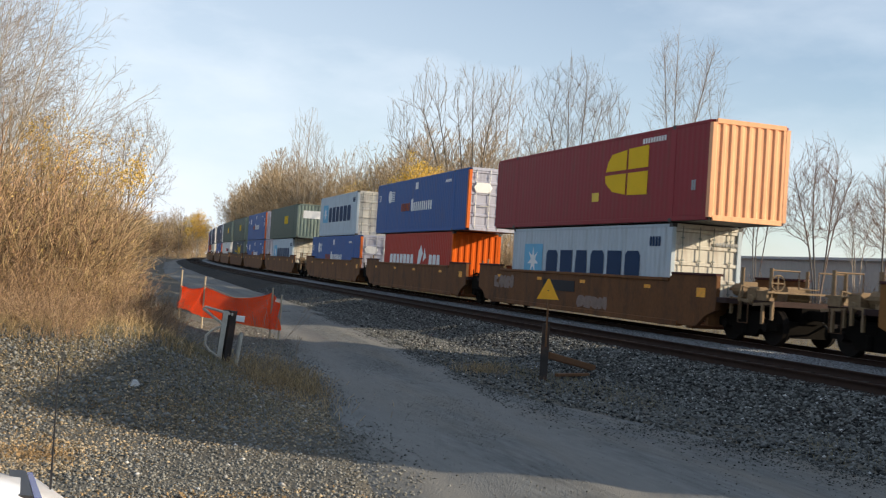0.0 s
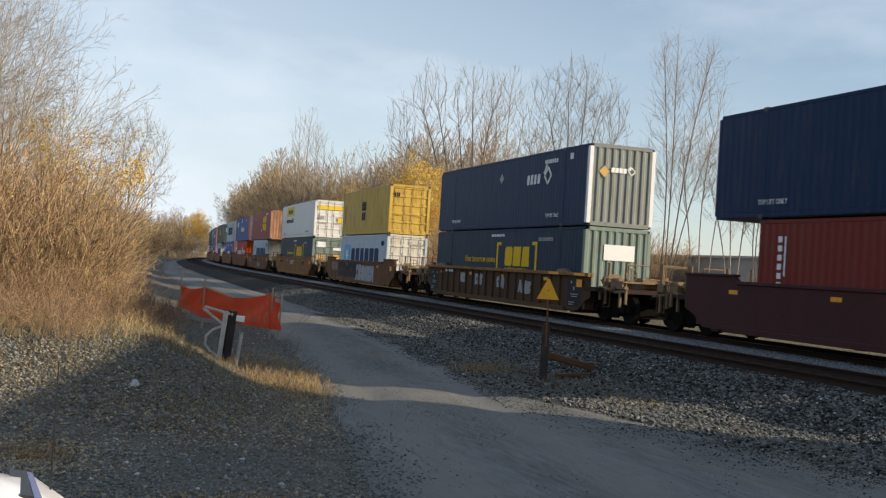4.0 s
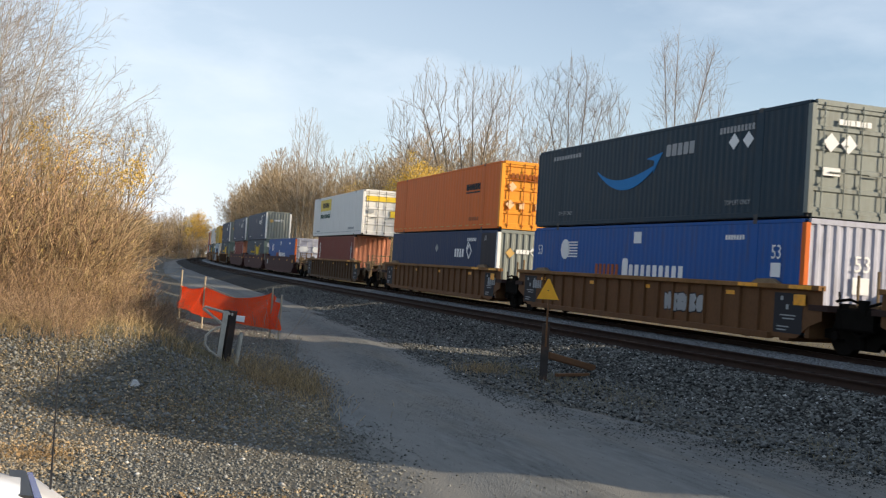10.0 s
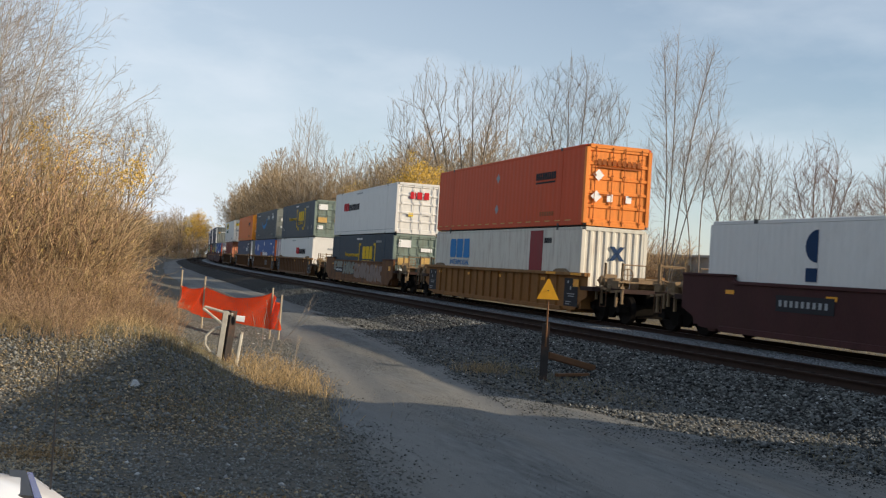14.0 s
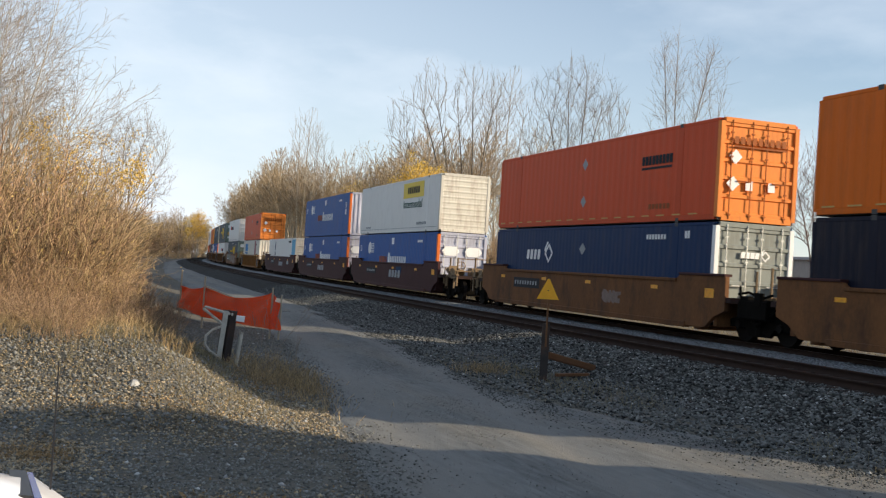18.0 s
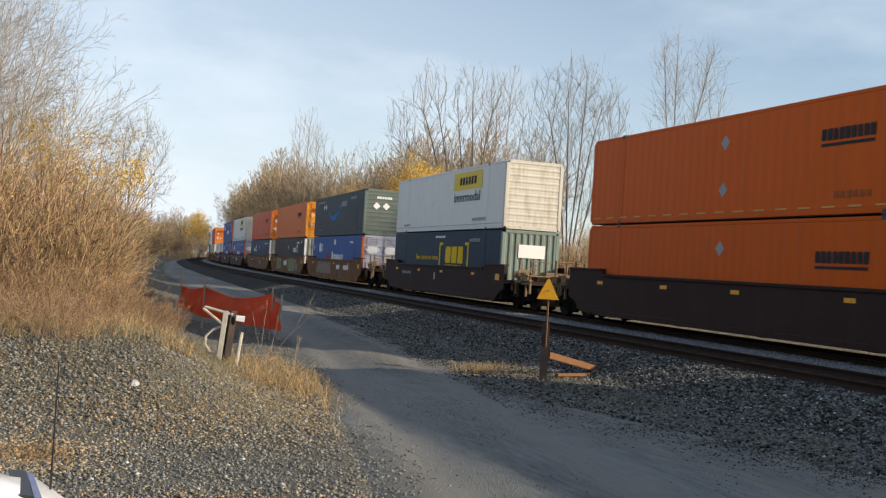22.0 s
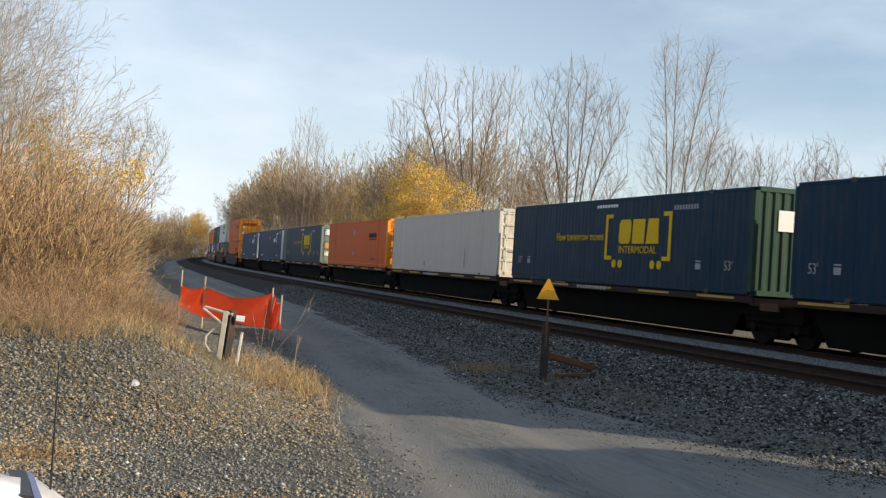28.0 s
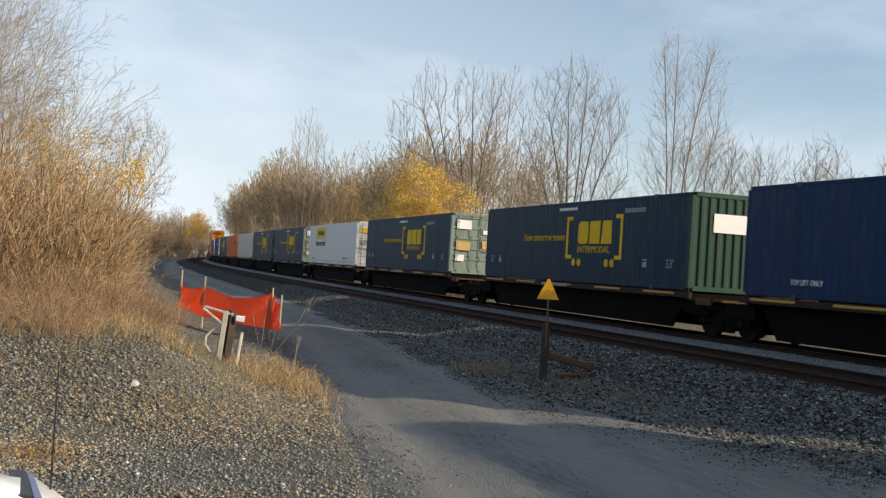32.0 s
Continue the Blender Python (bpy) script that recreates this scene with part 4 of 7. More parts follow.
        for x, z, w, h, m in ((-1.0, 2.15, 0.75, 0.42, "m_white"), (0.32, 1.95, 0.65, 0.2, "m_white"), (-1.0, 1.15, 0.7, 0.4, "m_tan"), (0.3, 1.25, 0.6, 0.38, "m_tan"), (-1.0, 0.62, 0.42, 0.3, "m_white"), (0.65, 0.72, 0.35, 0.28, "m_tan")):
            end_mark(c, "label_panel", x, z, m, rect(w, h))
    else:
        end_mark(c, "label_panel", -0.55, 1.75, "m_white", rect(1.2, 0.55), "large white panel")
        end_mark(c, "label_panel", 0.7, 0.6, "m_white", rect(0.32, 0.3))
    return c["ob"]


def make_ringnavy(body, at, end="corr", reverse=False, on="well car"):
    c = container({"navy": "navy", "ink": "blue-black", "umblue": "deep blue"}[body] + " corrugated container with white rear posts on " + on, body, end=end, end_mat="ink" if end == "doors" and not reverse else "gray", rod_mat="darksteel" if end == "doors" and not reverse else "chrome", post_mat="m_white", at=at)
    if reverse:
        side_mark(c, "white_word", 3.2, 1.68, "m_white", block_word(4, 1.35, 0.38, 0.1, 0.34))
        side_mark(c, "emblem", 4.85, 1.55, "m_white", ring_diamond(0.75, 0.75), "white open diamond emblem")
    else:
        side_mark(c, "white_word", 10.72, 1.68, "m_white", block_word(4, 1.35, 0.38, 0.1, 0.34))
        side_mark(c, "emblem", 12.32, 1.58, "m_white", ring_diamond(0.75, 0.75), "white open diamond emblem")
    side_mark(c, "diamond_marking", 7.76, 1.88, "m_grey", diamond(0.5, 0.42))
    if body == "umblue" and not reverse and on == "well car":
        side_mark(c, "end_bay", 14.22, 0.185, "ink", rect(1.74, 2.56), "blue-black end bay")
    side_mark(c, "number_marking", 12.4, 2.40, "m_white", block_word(7, 1.2, 0.15, 0, 0.35))
    side_words(c, "notice", 12.65, 0.36, "TOP LIFT ONLY", 0.15, "m_white", 1.2)
    side_words(c, "notice", 1.95, 0.36, "TOP LIFT ONLY", 0.14, "m_white", 1.2)
    side_mark(c, "size_marking", 14.6, 2.42, "m_white", block_word(2, 0.28, 0.22, 0, 0.2))
    end_mark(c, "white_word", -0.45, 1.92, "m_white", block_word(4, 0.62, 0.17, 0.1, 0.16))
    end_mark(c, "emblem", 0.20, 1.84, "m_white", ring_diamond(0.32, 0.32))
    if end == "corr" and body != "ink":
        end_mark(c, "hazard_diamond", -0.92, 1.72, "m_tan", diamond(0.42, 0.42), "faded orange diamond")
    return c["ob"]


def make_panelbox(at, rear=False, end="doors", on="well car"):
    c = container("smooth white container with yellow panel on " + on, "white", wall="flat", end=end, end_mat="cream" if end == "ribs" else "white", rod_mat="darksteel" if end == "doors" else "chrome", at=at)
    u = 9.57 if rear else 2.62
    side_mark(c, "name_panel", u, 1.86, "m_gold", rect(3.78, 0.82), "yellow panel with dark blocks")
    side_mark_on = block_word(6, 2.3, 0.36, 0, 0.3)
    spec = c["spec"]
    sh = Shape()
    for o in side_mark_on:
        sh.prism([(spec["len"] / 2 - u - 0.85 - a, 2.08 + b) for a, b in o], -spec["w"] / 2 - 0.018, -spec["w"] / 2 - 0.011, 0)
    part("name_marking", sh, M["m_black"], c["ob"])
    side_words(c, "kind_lettering", u + 0.08, 1.32, "Intermodal", 0.46, "m_green", 3.5)
    side_mark(c, "notice_marking", 1.5, 0.34, "m_grey", block_word(8, 1.2, 0.10, 0, 0.3))
    side_mark(c, "notice_marking", 12.3, 0.40, "m_grey", block_word(8, 1.8, 0.14, 0, 0.3))
    side_mark(c, "stripe", 0.3, 0.24, "m_grey", rect(15.5, 0.025))
    if end == "doors":
        end_mark(c, "name_panel", -1.05, 2.18, "m_gold", rect(2.0, 0.32), "yellow panel")
        end_mark(c, "plate", -0.92, 1.42, "m_grey", rect(0.38, 0.22))
        end_mark(c, "label_panel", 0.55, 1.2, "m_gold", rect(0.32, 0.42))
    return c["ob"]


def make_plainorange(body, at, on="well car"):
    c = container(("orange" if body == "orange" else "red-orange") + " container with black name block on " + on, body, wall="fine", end_mat="doorred" if body == "deeporange" else "doororange", rod_mat="rodorange", at=at)
    side_mark(c, "name_marking", 11.86, 1.80, "m_black", block_word(9, 1.85, 0.28, 0, 0.18))
    side_mark(c, "underline", 11.86, 1.66, "m_black", rect(1.8, 0.07))
    pale = "m_peach" if body == "orange" else "m_white"
    if body != "orange":
        for z in (0.62, 1.92):
            side_mark(c, "diamond_marking", 7.66, z, "m_grey", diamond(0.40, 0.42))
    side_mark(c, "reflective_strip", 0.3, 0.20, "m_tan", [[(0.9 * i, 0), (0.9 * i + 0.45, 0), (0.9 * i + 0.45, 0.04), (0.9 * i, 0.04)] for i in range(17)])
    side_mark(c, "notice_marking", 12.4, 0.42, "rodorange", block_word(6, 1.3, 0.16, 0, 0.35))
    end_mark(c, "name_marking", -0.85, 2.18, "rodorange", block_word(9, 1.75, 0.2, 0, 0.3))
    end_mark(c, "underline", -0.85, 2.08, "rodorange", rect(1.75, 0.05))
    for x, z in ((-1.0, 1.6), (-1.05, 0.85)):
        end_mark(c, "hazard_diamond", x, z, pale, diamond(0.42, 0.42))
    for x in (-0.42, 0.32):
        end_mark(c, "label", x, 0.9, pale, rect(0.22, 0.26))
    return c["ob"]


def make_curveband(at, front=False):
    c = container("charcoal corrugated container with blue curved band on well car", "charcoal", end="ribs" if front else "doors", end_mat="slate" if front else "gray", rod_mat="gray", at=at)
    side_mark(c, "curved_band", 5.02, 1.10, "m_blue", swoosh(4.3, 1.05), "bright blue curved band")
    side_mark(c, "white_word", 9.43, 1.98, "m_grey", block_word(5, 1.6, 0.36, 0.05, 0.2))
    for u in ((3.34, 3.98) if front else (12.70, 13.35)):
        side_mark(c, "diamond_marking", u, 1.90, "m_white", diamond(0.48, 0.45))
    side_mark(c, "number_marking", 12.25, 2.38, "m_grey", block_word(10, 1.65, 0.17, 0, 0.35))
    side_mark(c, "notice_marking", 1.4, 2.44, "m_grey", block_word(10, 2.3, 0.14, 0, 0.3))
    side_words(c, "notice", 12.66, 0.40, "TOP LIFT ONLY", 0.14, "m_grey", 1.15)
    side_words(c, "notice", 2.06, 0.40, "TOP LIFT ONLY", 0.14, "m_grey", 1.15)
    for x in (-0.95, -0.42) if not front else (-0.75, -0.12):
        end_mark(c, "hazard_diamond", x, 1.62, "m_white", diamond(0.48, 0.48))
    end_mark(c, "label", 0.95 if front else -0.9, 0.55 if front else 1.05, "m_white", rect(0.2 if front else 0.5, 0.38 if front else 0.2))
    end_mark(c, "white_word", -0.5, 2.32, "m_white", block_word(6, 1.0, 0.14, 0, 0.2))
    return c["ob"]


def make_redblack(at, early=True):
    c = container("smooth white container with red and black name blocks on well car", "white", wall="flat", end="doors" if early else "plain", end_mat="white", rod_mat="white", at=at)
    u, z = (2.90, 1.62) if early else (8.61, 1.56)
    side_mark(c, "red_word", u, z, "m_red", block_word(3, 1.5, 0.52, 0.04, 0.14))
    side_mark(c, "black_word", u + 1.5, z, "m_black", block_word(9, 2.95, 0.40, 0.0, 0.26))
    side_mark(c, "notice_marking", 6.5, 2.62, "m_grey", block_word(8, 1.6, 0.08, 0, 0.3))
    side_mark(c, "stripe", 0.3, 0.24, "m_grey", rect(15.5, 0.025))
    if early:
        end_mark(c, "red_word", -0.5, 2.0, "m_red", block_word(3, 1.2, 0.40, 0.04, 0.2))
        end_mark(c, "label", -0.55, 1.0, "m_gold", rect(0.28, 0.2))
    else:
        end_mark(c, "notice_marking", -0.1, 1.95, "m_grey", block_word(9, 1.0, 0.14, 0, 0.25))
    return c["ob"]


def make_starpale(at):
    c = container("pale blue-grey corrugated container with star panel on well car", "starpale", SHORT, 2.438, end_mat="cream", post_mat="starpale", rod_mat="gray", at=at)
    side_mark(c, "emblem_panel", 1.22, 1.00, "m_sky", rect(1.7, 1.28), "light blue panel")
    star = [(0.62 + (0.52 if i % 2 == 0 else 0.2) * math.sin(math.pi * i / 7), 0.62 + (0.52 if i % 2 == 0 else 0.2) * math.cos(math.pi * i / 7)) for i in range(14)]
    sh = Shape().prism([(SHORT / 2 - 1.45 - a, 1.02 + b) for a, b in star], -1.219 - 0.018, -1.219 - 0.011, 0)
    part("star", sh, M["m_white"], c["ob"], "white star")
    side_mark(c, "name_marking", 3.3, 1.0, "m_navy", block_word(6, 7.3, 1.05, 0.0, 0.2), "six bold navy blocks")
    side_mark(c, "number_marking", 10.9, 2.2, "m_navy", block_word(4, 0.7, 0.3, 0, 0.3))
    end_mark(c, "number_marking", 0.3, 2.3, "m_grey", block_word(7, 0.8, 0.1, 0, 0.3))
    return c["ob"]


def make_plain(label, body, at, length=SHORT, **more):
    c = container(label, body, length, 2.438 if length < 15 else 2.591, at=at, **more)
    return c


# ---- railway cars: rail level, the middle of the load at the origin, travelling along +y ----
def truck_under(parent, y):
    """A two-axle truck with side frames, springs and wheels."""
    # The low second box is added dark fill, hiding sunlit ground behind the wheels.
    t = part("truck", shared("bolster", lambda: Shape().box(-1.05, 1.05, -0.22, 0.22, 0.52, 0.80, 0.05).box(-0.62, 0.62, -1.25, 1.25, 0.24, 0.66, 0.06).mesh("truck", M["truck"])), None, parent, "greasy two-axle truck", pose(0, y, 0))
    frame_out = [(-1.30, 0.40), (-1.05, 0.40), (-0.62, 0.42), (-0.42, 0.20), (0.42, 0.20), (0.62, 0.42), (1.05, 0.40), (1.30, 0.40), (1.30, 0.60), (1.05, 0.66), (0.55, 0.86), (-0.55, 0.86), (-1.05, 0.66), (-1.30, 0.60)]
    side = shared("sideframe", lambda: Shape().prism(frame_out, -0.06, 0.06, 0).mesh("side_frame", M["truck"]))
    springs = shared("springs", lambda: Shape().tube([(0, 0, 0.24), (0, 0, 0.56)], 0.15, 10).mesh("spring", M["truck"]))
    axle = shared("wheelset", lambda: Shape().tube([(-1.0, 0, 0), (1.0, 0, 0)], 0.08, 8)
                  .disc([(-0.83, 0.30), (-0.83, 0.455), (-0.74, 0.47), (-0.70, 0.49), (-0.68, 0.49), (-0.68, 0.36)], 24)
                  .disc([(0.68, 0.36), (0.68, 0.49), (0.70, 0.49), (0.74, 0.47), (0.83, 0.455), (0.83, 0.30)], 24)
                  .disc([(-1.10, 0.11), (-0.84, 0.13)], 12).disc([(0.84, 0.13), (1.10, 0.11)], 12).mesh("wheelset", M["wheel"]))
    for x in (-0.98, 0.98):
        part("side_frame", side, None, t, "", pose(x, 0, 0))
        part("spring", springs, None, t, "", pose(x, 0, 0))
    for dy in (-0.89, 0.89):
        part("wheelset", axle, None, t, "", pose(0, dy, 0.475))


def coupler_at(parent, y, way):
    sh = Shape().box(-0.12, 0.12, 0, 0.75, 0.72, 0.98, 0.03).prism([(-0.2, 0.75), (0.12, 0.75), (0.22, 0.95), (0.1, 1.12), (0.0, 0.98), (-0.22, 1.0)], 0.70, 1.0, 2)
    part("coupler", shared("coupler", lambda: sh.mesh("coupler", M["truck"])), None, parent, "", pose(0, y, 0, 0, 0, 0 if way > 0 else 180))


def well_car(label, body, style, front_end, rear_end, at=None, half=9.95, marks=()):
    """One unit of a well car. front_end, rear_end: 'joint' shares a truck with its neighbour, 'end' has its own platform and coupler."""
    car = thing("well_car", label, "railway car", "cars of the train", at)
    X = 1.50
    top, low, hb = 1.58, 0.30, 9.0
    outline = [(-hb, 0.80), (-hb + 0.5, 0.62), (-hb + 0.9, low + 0.02), (-hb + 1.2, low), (hb - 1.2, low), (hb - 0.9, low + 0.02), (hb - 0.5, 0.62), (hb, 0.80)]
    outline += [(hb, top), (-hb, top)] if style == "ribs" else [(hb, top + 0.14), (hb - 2.3, top + 0.14), (hb - 2.5, top), (-hb + 2.5, top), (-hb + 2.3, top + 0.14), (-hb, top + 0.14)]
    trim = "car_trim" if style == "ribs" else body
    depth = 0.09 if style == "smooth" else 0.05
    plate = shared(("sidesill", body, style), lambda: Shape().prism(outline, 0.0 if style == "smooth" else 0.07, depth + 0.03, 0).mesh("side_sill", M[body]))
    chord = shared(("chord", body, style), lambda: Shape().box(-0.05, 0.16, -hb + (0.02 if style == "ribs" else 2.45), hb - (0.02 if style == "ribs" else 2.45), top - 0.09 if style == "ribs" else top - 0.06, top + 0.035, 0.015).mesh("top_chord", M[trim]))
    foot = shared(("foot", body), lambda: Shape().box(-0.03, 0.16, -hb + 1.9, hb - 1.9, low - 0.06, low + 0.10, 0.015).mesh("bottom_chord", M[body]))
    cap = shared(("endcap", body), lambda: Shape().box(-0.04, 0.20, -1.15, 1.15, 0, 0.07, 0.015).mesh("sill_cap", M["car_maroon"]))
    wedge = shared(("wedge", body), lambda: Shape().prism([(-0.55, 0.0), (0.55, 0.0), (0.30, 0.10), (-0.25, 0.12)], -0.02, 0.14, 0).mesh("guide_block", M["gearsteel"]))
    for x, rz in ((-X, 0), (X, 180)):
        part("side_sill", plate, None, car, "", pose(x, 0, 0, 0, 0, rz))
        part("top_chord", chord, None, car, "", pose(x, 0, 0, 0, 0, rz))
        part("bottom_chord", foot, None, car, "", pose(x, 0, 0, 0, 0, rz))
        for y in (hb - 1.15, -hb + 1.15):
            if style == "ribs":
                part("guide_block", wedge, None, car, "", pose(x, y * 0.87, top + 0.035, 0, 0, rz))
            else:
                part("sill_cap", cap, None, car, "", pose(x, y, top + 0.14, 0, 0, rz))
    if style == "ribs":
        rib = shared(("rib", body), lambda: Shape().prism([(0.0, -0.022), (0.0, 0.022), (0.07, 0.04), (0.07, -0.04)], low + 0.10, top - 0.09, 2).mesh("rib", M[body]))
        for i in range(17):
            part("rib", rib, None, car, "", pose(-X, -6.6 + 0.825 * i, 0))
        stencil = shared("stencil", lambda: Shape().box(-0.004, 0.0, -0.55, 0.55, 0.42, 1.40).mesh("stencil_panel", M["m_black"]))
        lines = shared("stencil_lines", lambda: Shape().box(-0.008, -0.004, -0.30, 0.30, 0.84, 0.87).box(-0.008, -0.004, -0.26, 0.20, 0.76, 0.79).box(-0.008, -0.004, -0.05, 0.40, 0.56, 0.59).box(-0.008, -0.004, 0.05, 0.40, 0.48, 0.51)
                       .box(-0.008, -0.004, 0.20, 0.30, 1.22, 1.32).box(-0.008, -0.004, -0.42, -0.34, 1.20, 1.32).box(-0.008, -0.004, -0.02, 0.08, 1.0, 1.12).mesh("marking", M["m_grey"]))
        for y in (-7.75, 7.85):
            part("stencil_panel", stencil, None, car, "black panel with lines of print", pose(-X + 0.065, y, 0))
            part("marking", lines, None, car, "", pose(-X + 0.065, y, 0))
        stripe = shared("chordplate", lambda: Shape().box(-0.058, -0.050, -0.42, 0.42, top - 0.07, top + 0.02).mesh("reflector", M["reflector"]))
        for y in (-8.3, -6.2):
            part("reflector", stripe, None, car, "", pose(-X, y, 0))
    cross = shared(("crossbeam", body), lambda: Shape().box(-X + 0.1, X - 0.1, -0.18, 0.18, 0.22, 0.34, 0.03).mesh("floor_beam", M[body]))
    for y in (-7.6, -6.0, -2.0, 2.0, 6.0, 7.6):
        part("floor_beam", cross, None, car, "", pose(0, y, 0))
    bulk = shared(("bulk", body), lambda: Shape().box(-X + 0.1, X - 0.1, -0.08, 0.08, 0.36, 1.05).mesh("end_bulkhead", M[body]))
    for way, kind in ((1, front_end), (-1, rear_end)):
        part("end_bulkhead", bulk, None, car, "", pose(0, way * 8.45, 0))
        reach = half if kind == "joint" else 11.0
        shelf = shared(("shelf", body, kind), lambda: Shape().prism([(-X + 0.02, 0), (X - 0.02, 0), (X - 0.02, 0.7), (0.55, reach - 8.55), (-0.55, reach - 8.55), (-X + 0.02, 0.7)] if kind == "joint" else
                                                              [(-X + 0.02, 0), (X - 0.02, 0), (X - 0.02, 0.9), (1.2, 1.3), (1.2, reach - 8.55), (-1.2, reach - 8.55), (-1.2, 1.3), (-X + 0.02, 0.9)], 1.02, 1.16, 2).mesh("end_platform", M["car_night"]))
        part("end_platform", shelf, None, car, "", pose(0, way * 8.55, 0, 0, 0, 0 if way > 0 else 180))
        draft = shared(("draft", body, kind), lambda: Shape().box(-0.32, 0.32, 8.5, reach + 0.1, 0.62, 1.02, 0.03).mesh("centre_sill", M["truck"]))
        part("centre_sill", draft, None, car, "", pose(0, 0, 0, 0, 0, 0 if way > 0 else 180))
        if kind == "end":
            truck_under(car, way * 9.75)
            coupler_at(car, way * 10.95, way)
            steel = M["gearsteel"]
            rail = shared(("stanchion", body), lambda: Shape().box(-0.03, 0.03, -0.06, 0.06, 1.16, 2.0, 0.02).box(-0.07, 0.07, -0.07, 0.07, 1.16, 1.24).mesh("stanchion", steel))
            for x in (-1.15, 1.15):
                part("stanchion", rail, None, car, "", pose(x, way * 10.9, 0))
                part("stanchion", rail, None, car, "", pose(x * 0.9, way * 9.5, 0))
            grab = shared(("grab", body), lambda: Shape().tube([(-1.15, 0, 1.95), (-0.3, 0, 1.95), (-0.3, 0, 1.5), (0.3, 0, 1.5), (0.3, 0, 1.95), (1.15, 0, 1.95)], 0.022, 5).mesh("handrail", steel))
            part("handrail", grab, None, car, "", pose(0, way * 10.9, 0))
            gear = shared(("gear", body), lambda: Shape().box(-0.35, 0.35, -0.3, 0.3, 1.16, 1.55, 0.05).tube([(-0.9, -0.4, 1.3), (-0.9, 0.5, 1.3)], 0.16, 10).mesh("brake_gear", steel))
            part("brake_gear", gear, None, car, "", pose(0.1, way * 10.1, 0))
            step = shared("sillstep", lambda: Shape().tube([(0, 0, 1.1), (0, 0, 0.55), (0, 0.42, 0.55), (0, 0.42, 1.1)], 0.02, 5).mesh("sill_step", M["car_dark"]))
            part("sill_step", step, None, car, "", pose(-1.38, way * 10.3, 0))
            walk_way = shared("crosswalk", lambda: Shape().box(-1.3, 1.3, -0.28, 0.28, 1.36, 1.41).box(-1.28, -1.2, -0.2, 0.2, 1.16, 1.36).box(1.2, 1.28, -0.2, 0.2, 1.16, 1.36).mesh("crossover_platform", M["gearsteel"]))
            part("crossover_platform", walk_way, None, car, "", pose(0, way * 10.72, 0))
            cylinder = shared("brakecylinder", lambda: Shape().tube([(-0.25, 0, 0), (0.30, 0, 0)], 0.17, 12).tube([(0.30, 0, 0), (0.62, 0, 0)], 0.04, 6).box(-0.30, -0.24, -0.22, 0.22, -0.2, 0.22, 0.02).mesh("brake_cylinder", M["gearsteel"]))
            part("brake_cylinder", cylinder, None, car, "", pose(-0.95, way * 9.45, 1.40, 0, 0, 90))
            valve = shared("valvebox", lambda: Shape().box(-0.18, 0.18, -0.2, 0.2, 0, 0.34, 0.04).tube([(-0.05, -0.2, 0.2), (-0.05, -0.5, 0.2), (-0.05, -0.6, 0.0)], 0.025, 6).tube([(-0.2, 0.1, 0.3), (-0.45, 0.1, 0.36), (-0.5, 0.1, 0.0)], 0.03, 6)
                           .disc([(-0.24, 0.12), (-0.18, 0.14)], 10).mesh("brake_valve", M["gearsteel"]))
            part("brake_valve", valve, None, car, "", pose(-1.0, way * 10.15, 1.16))
            part("brake_valve", valve, None, car, "", pose(0.55, way * 9.35, 1.16, 0, 0, 160))
            lever = shared("lever", lambda: Shape().prism([(-0.45, 0.02), (0.40, 0.10), (0.40, 0.16), (-0.45, 0.10)], -0.02, 0.02, 0).box(-0.04, 0.04, -0.08, 0.0, -0.42, 0.1, 0.01).box(-0.04, 0.04, 0.30, 0.38, -0.30, 0.14, 0.01).mesh("brake_lever", M["gearsteel"]))
            part("brake_lever", lever, None, car, "", pose(-1.28, way * 9.75, 1.05))
            part("brake_lever", lever, None, car, "", pose(-1.22, way * 10.75, 0.98, 0, 0, 180))
            hoses = shared("endhoses", lambda: Shape().tube([(-0.5, 0, 1.0), (-0.5, 0.25, 0.62), (-0.42, 0.6, 0.5), (-0.3, 0.9, 0.62)], 0.032, 6).tube([(-1.1, -0.1, 1.02), (-0.6, 0.1, 0.92), (0.0, 0.1, 0.90)], 0.02, 5).mesh("air_hose", M["rubber"]))
            part("air_hose", hoses, None, car, "", pose(0, way * 10.7, 0, 0, 0, 0 if way > 0 else 180))
            if way < 0:
                wheel = shared("brakewheel", lambda: Shape().tube([(0, 0.2 * math.cos(k * math.pi / 9), 0.2 * math.sin(k * math.pi / 9)) for k in range(19)], 0.02, 5).box(-0.015, 0.015, -0.2, 0.2, -0.015, 0.015).box(-0.015, 0.015, -0.015, 0.015, -0.2, 0.2).mesh("brake_wheel", M["gearsteel"]))
                part("brake_wheel", wheel, None, car, "", pose(-1.0, way * 10.98, 1.62, 0, 0, 90))
        elif way < 0:
            truck_under(car, way * half)
            apron = shared("apron", lambda: Shape().box(-0.9, 0.9, -0.45, 0.45, 1.17, 1.24, 0.02).tube([(-0.95, -0.3, 1.16), (-0.95, -0.3, 2.0)], 0.04, 6).tube([(-0.95, 0.35, 1.16), (-0.95, 0.35, 1.9)], 0.035, 6).mesh("joint_platform", M["gearsteel"]))
            part("joint_platform", apron, None, car, "", pose(0, way * half, 0))
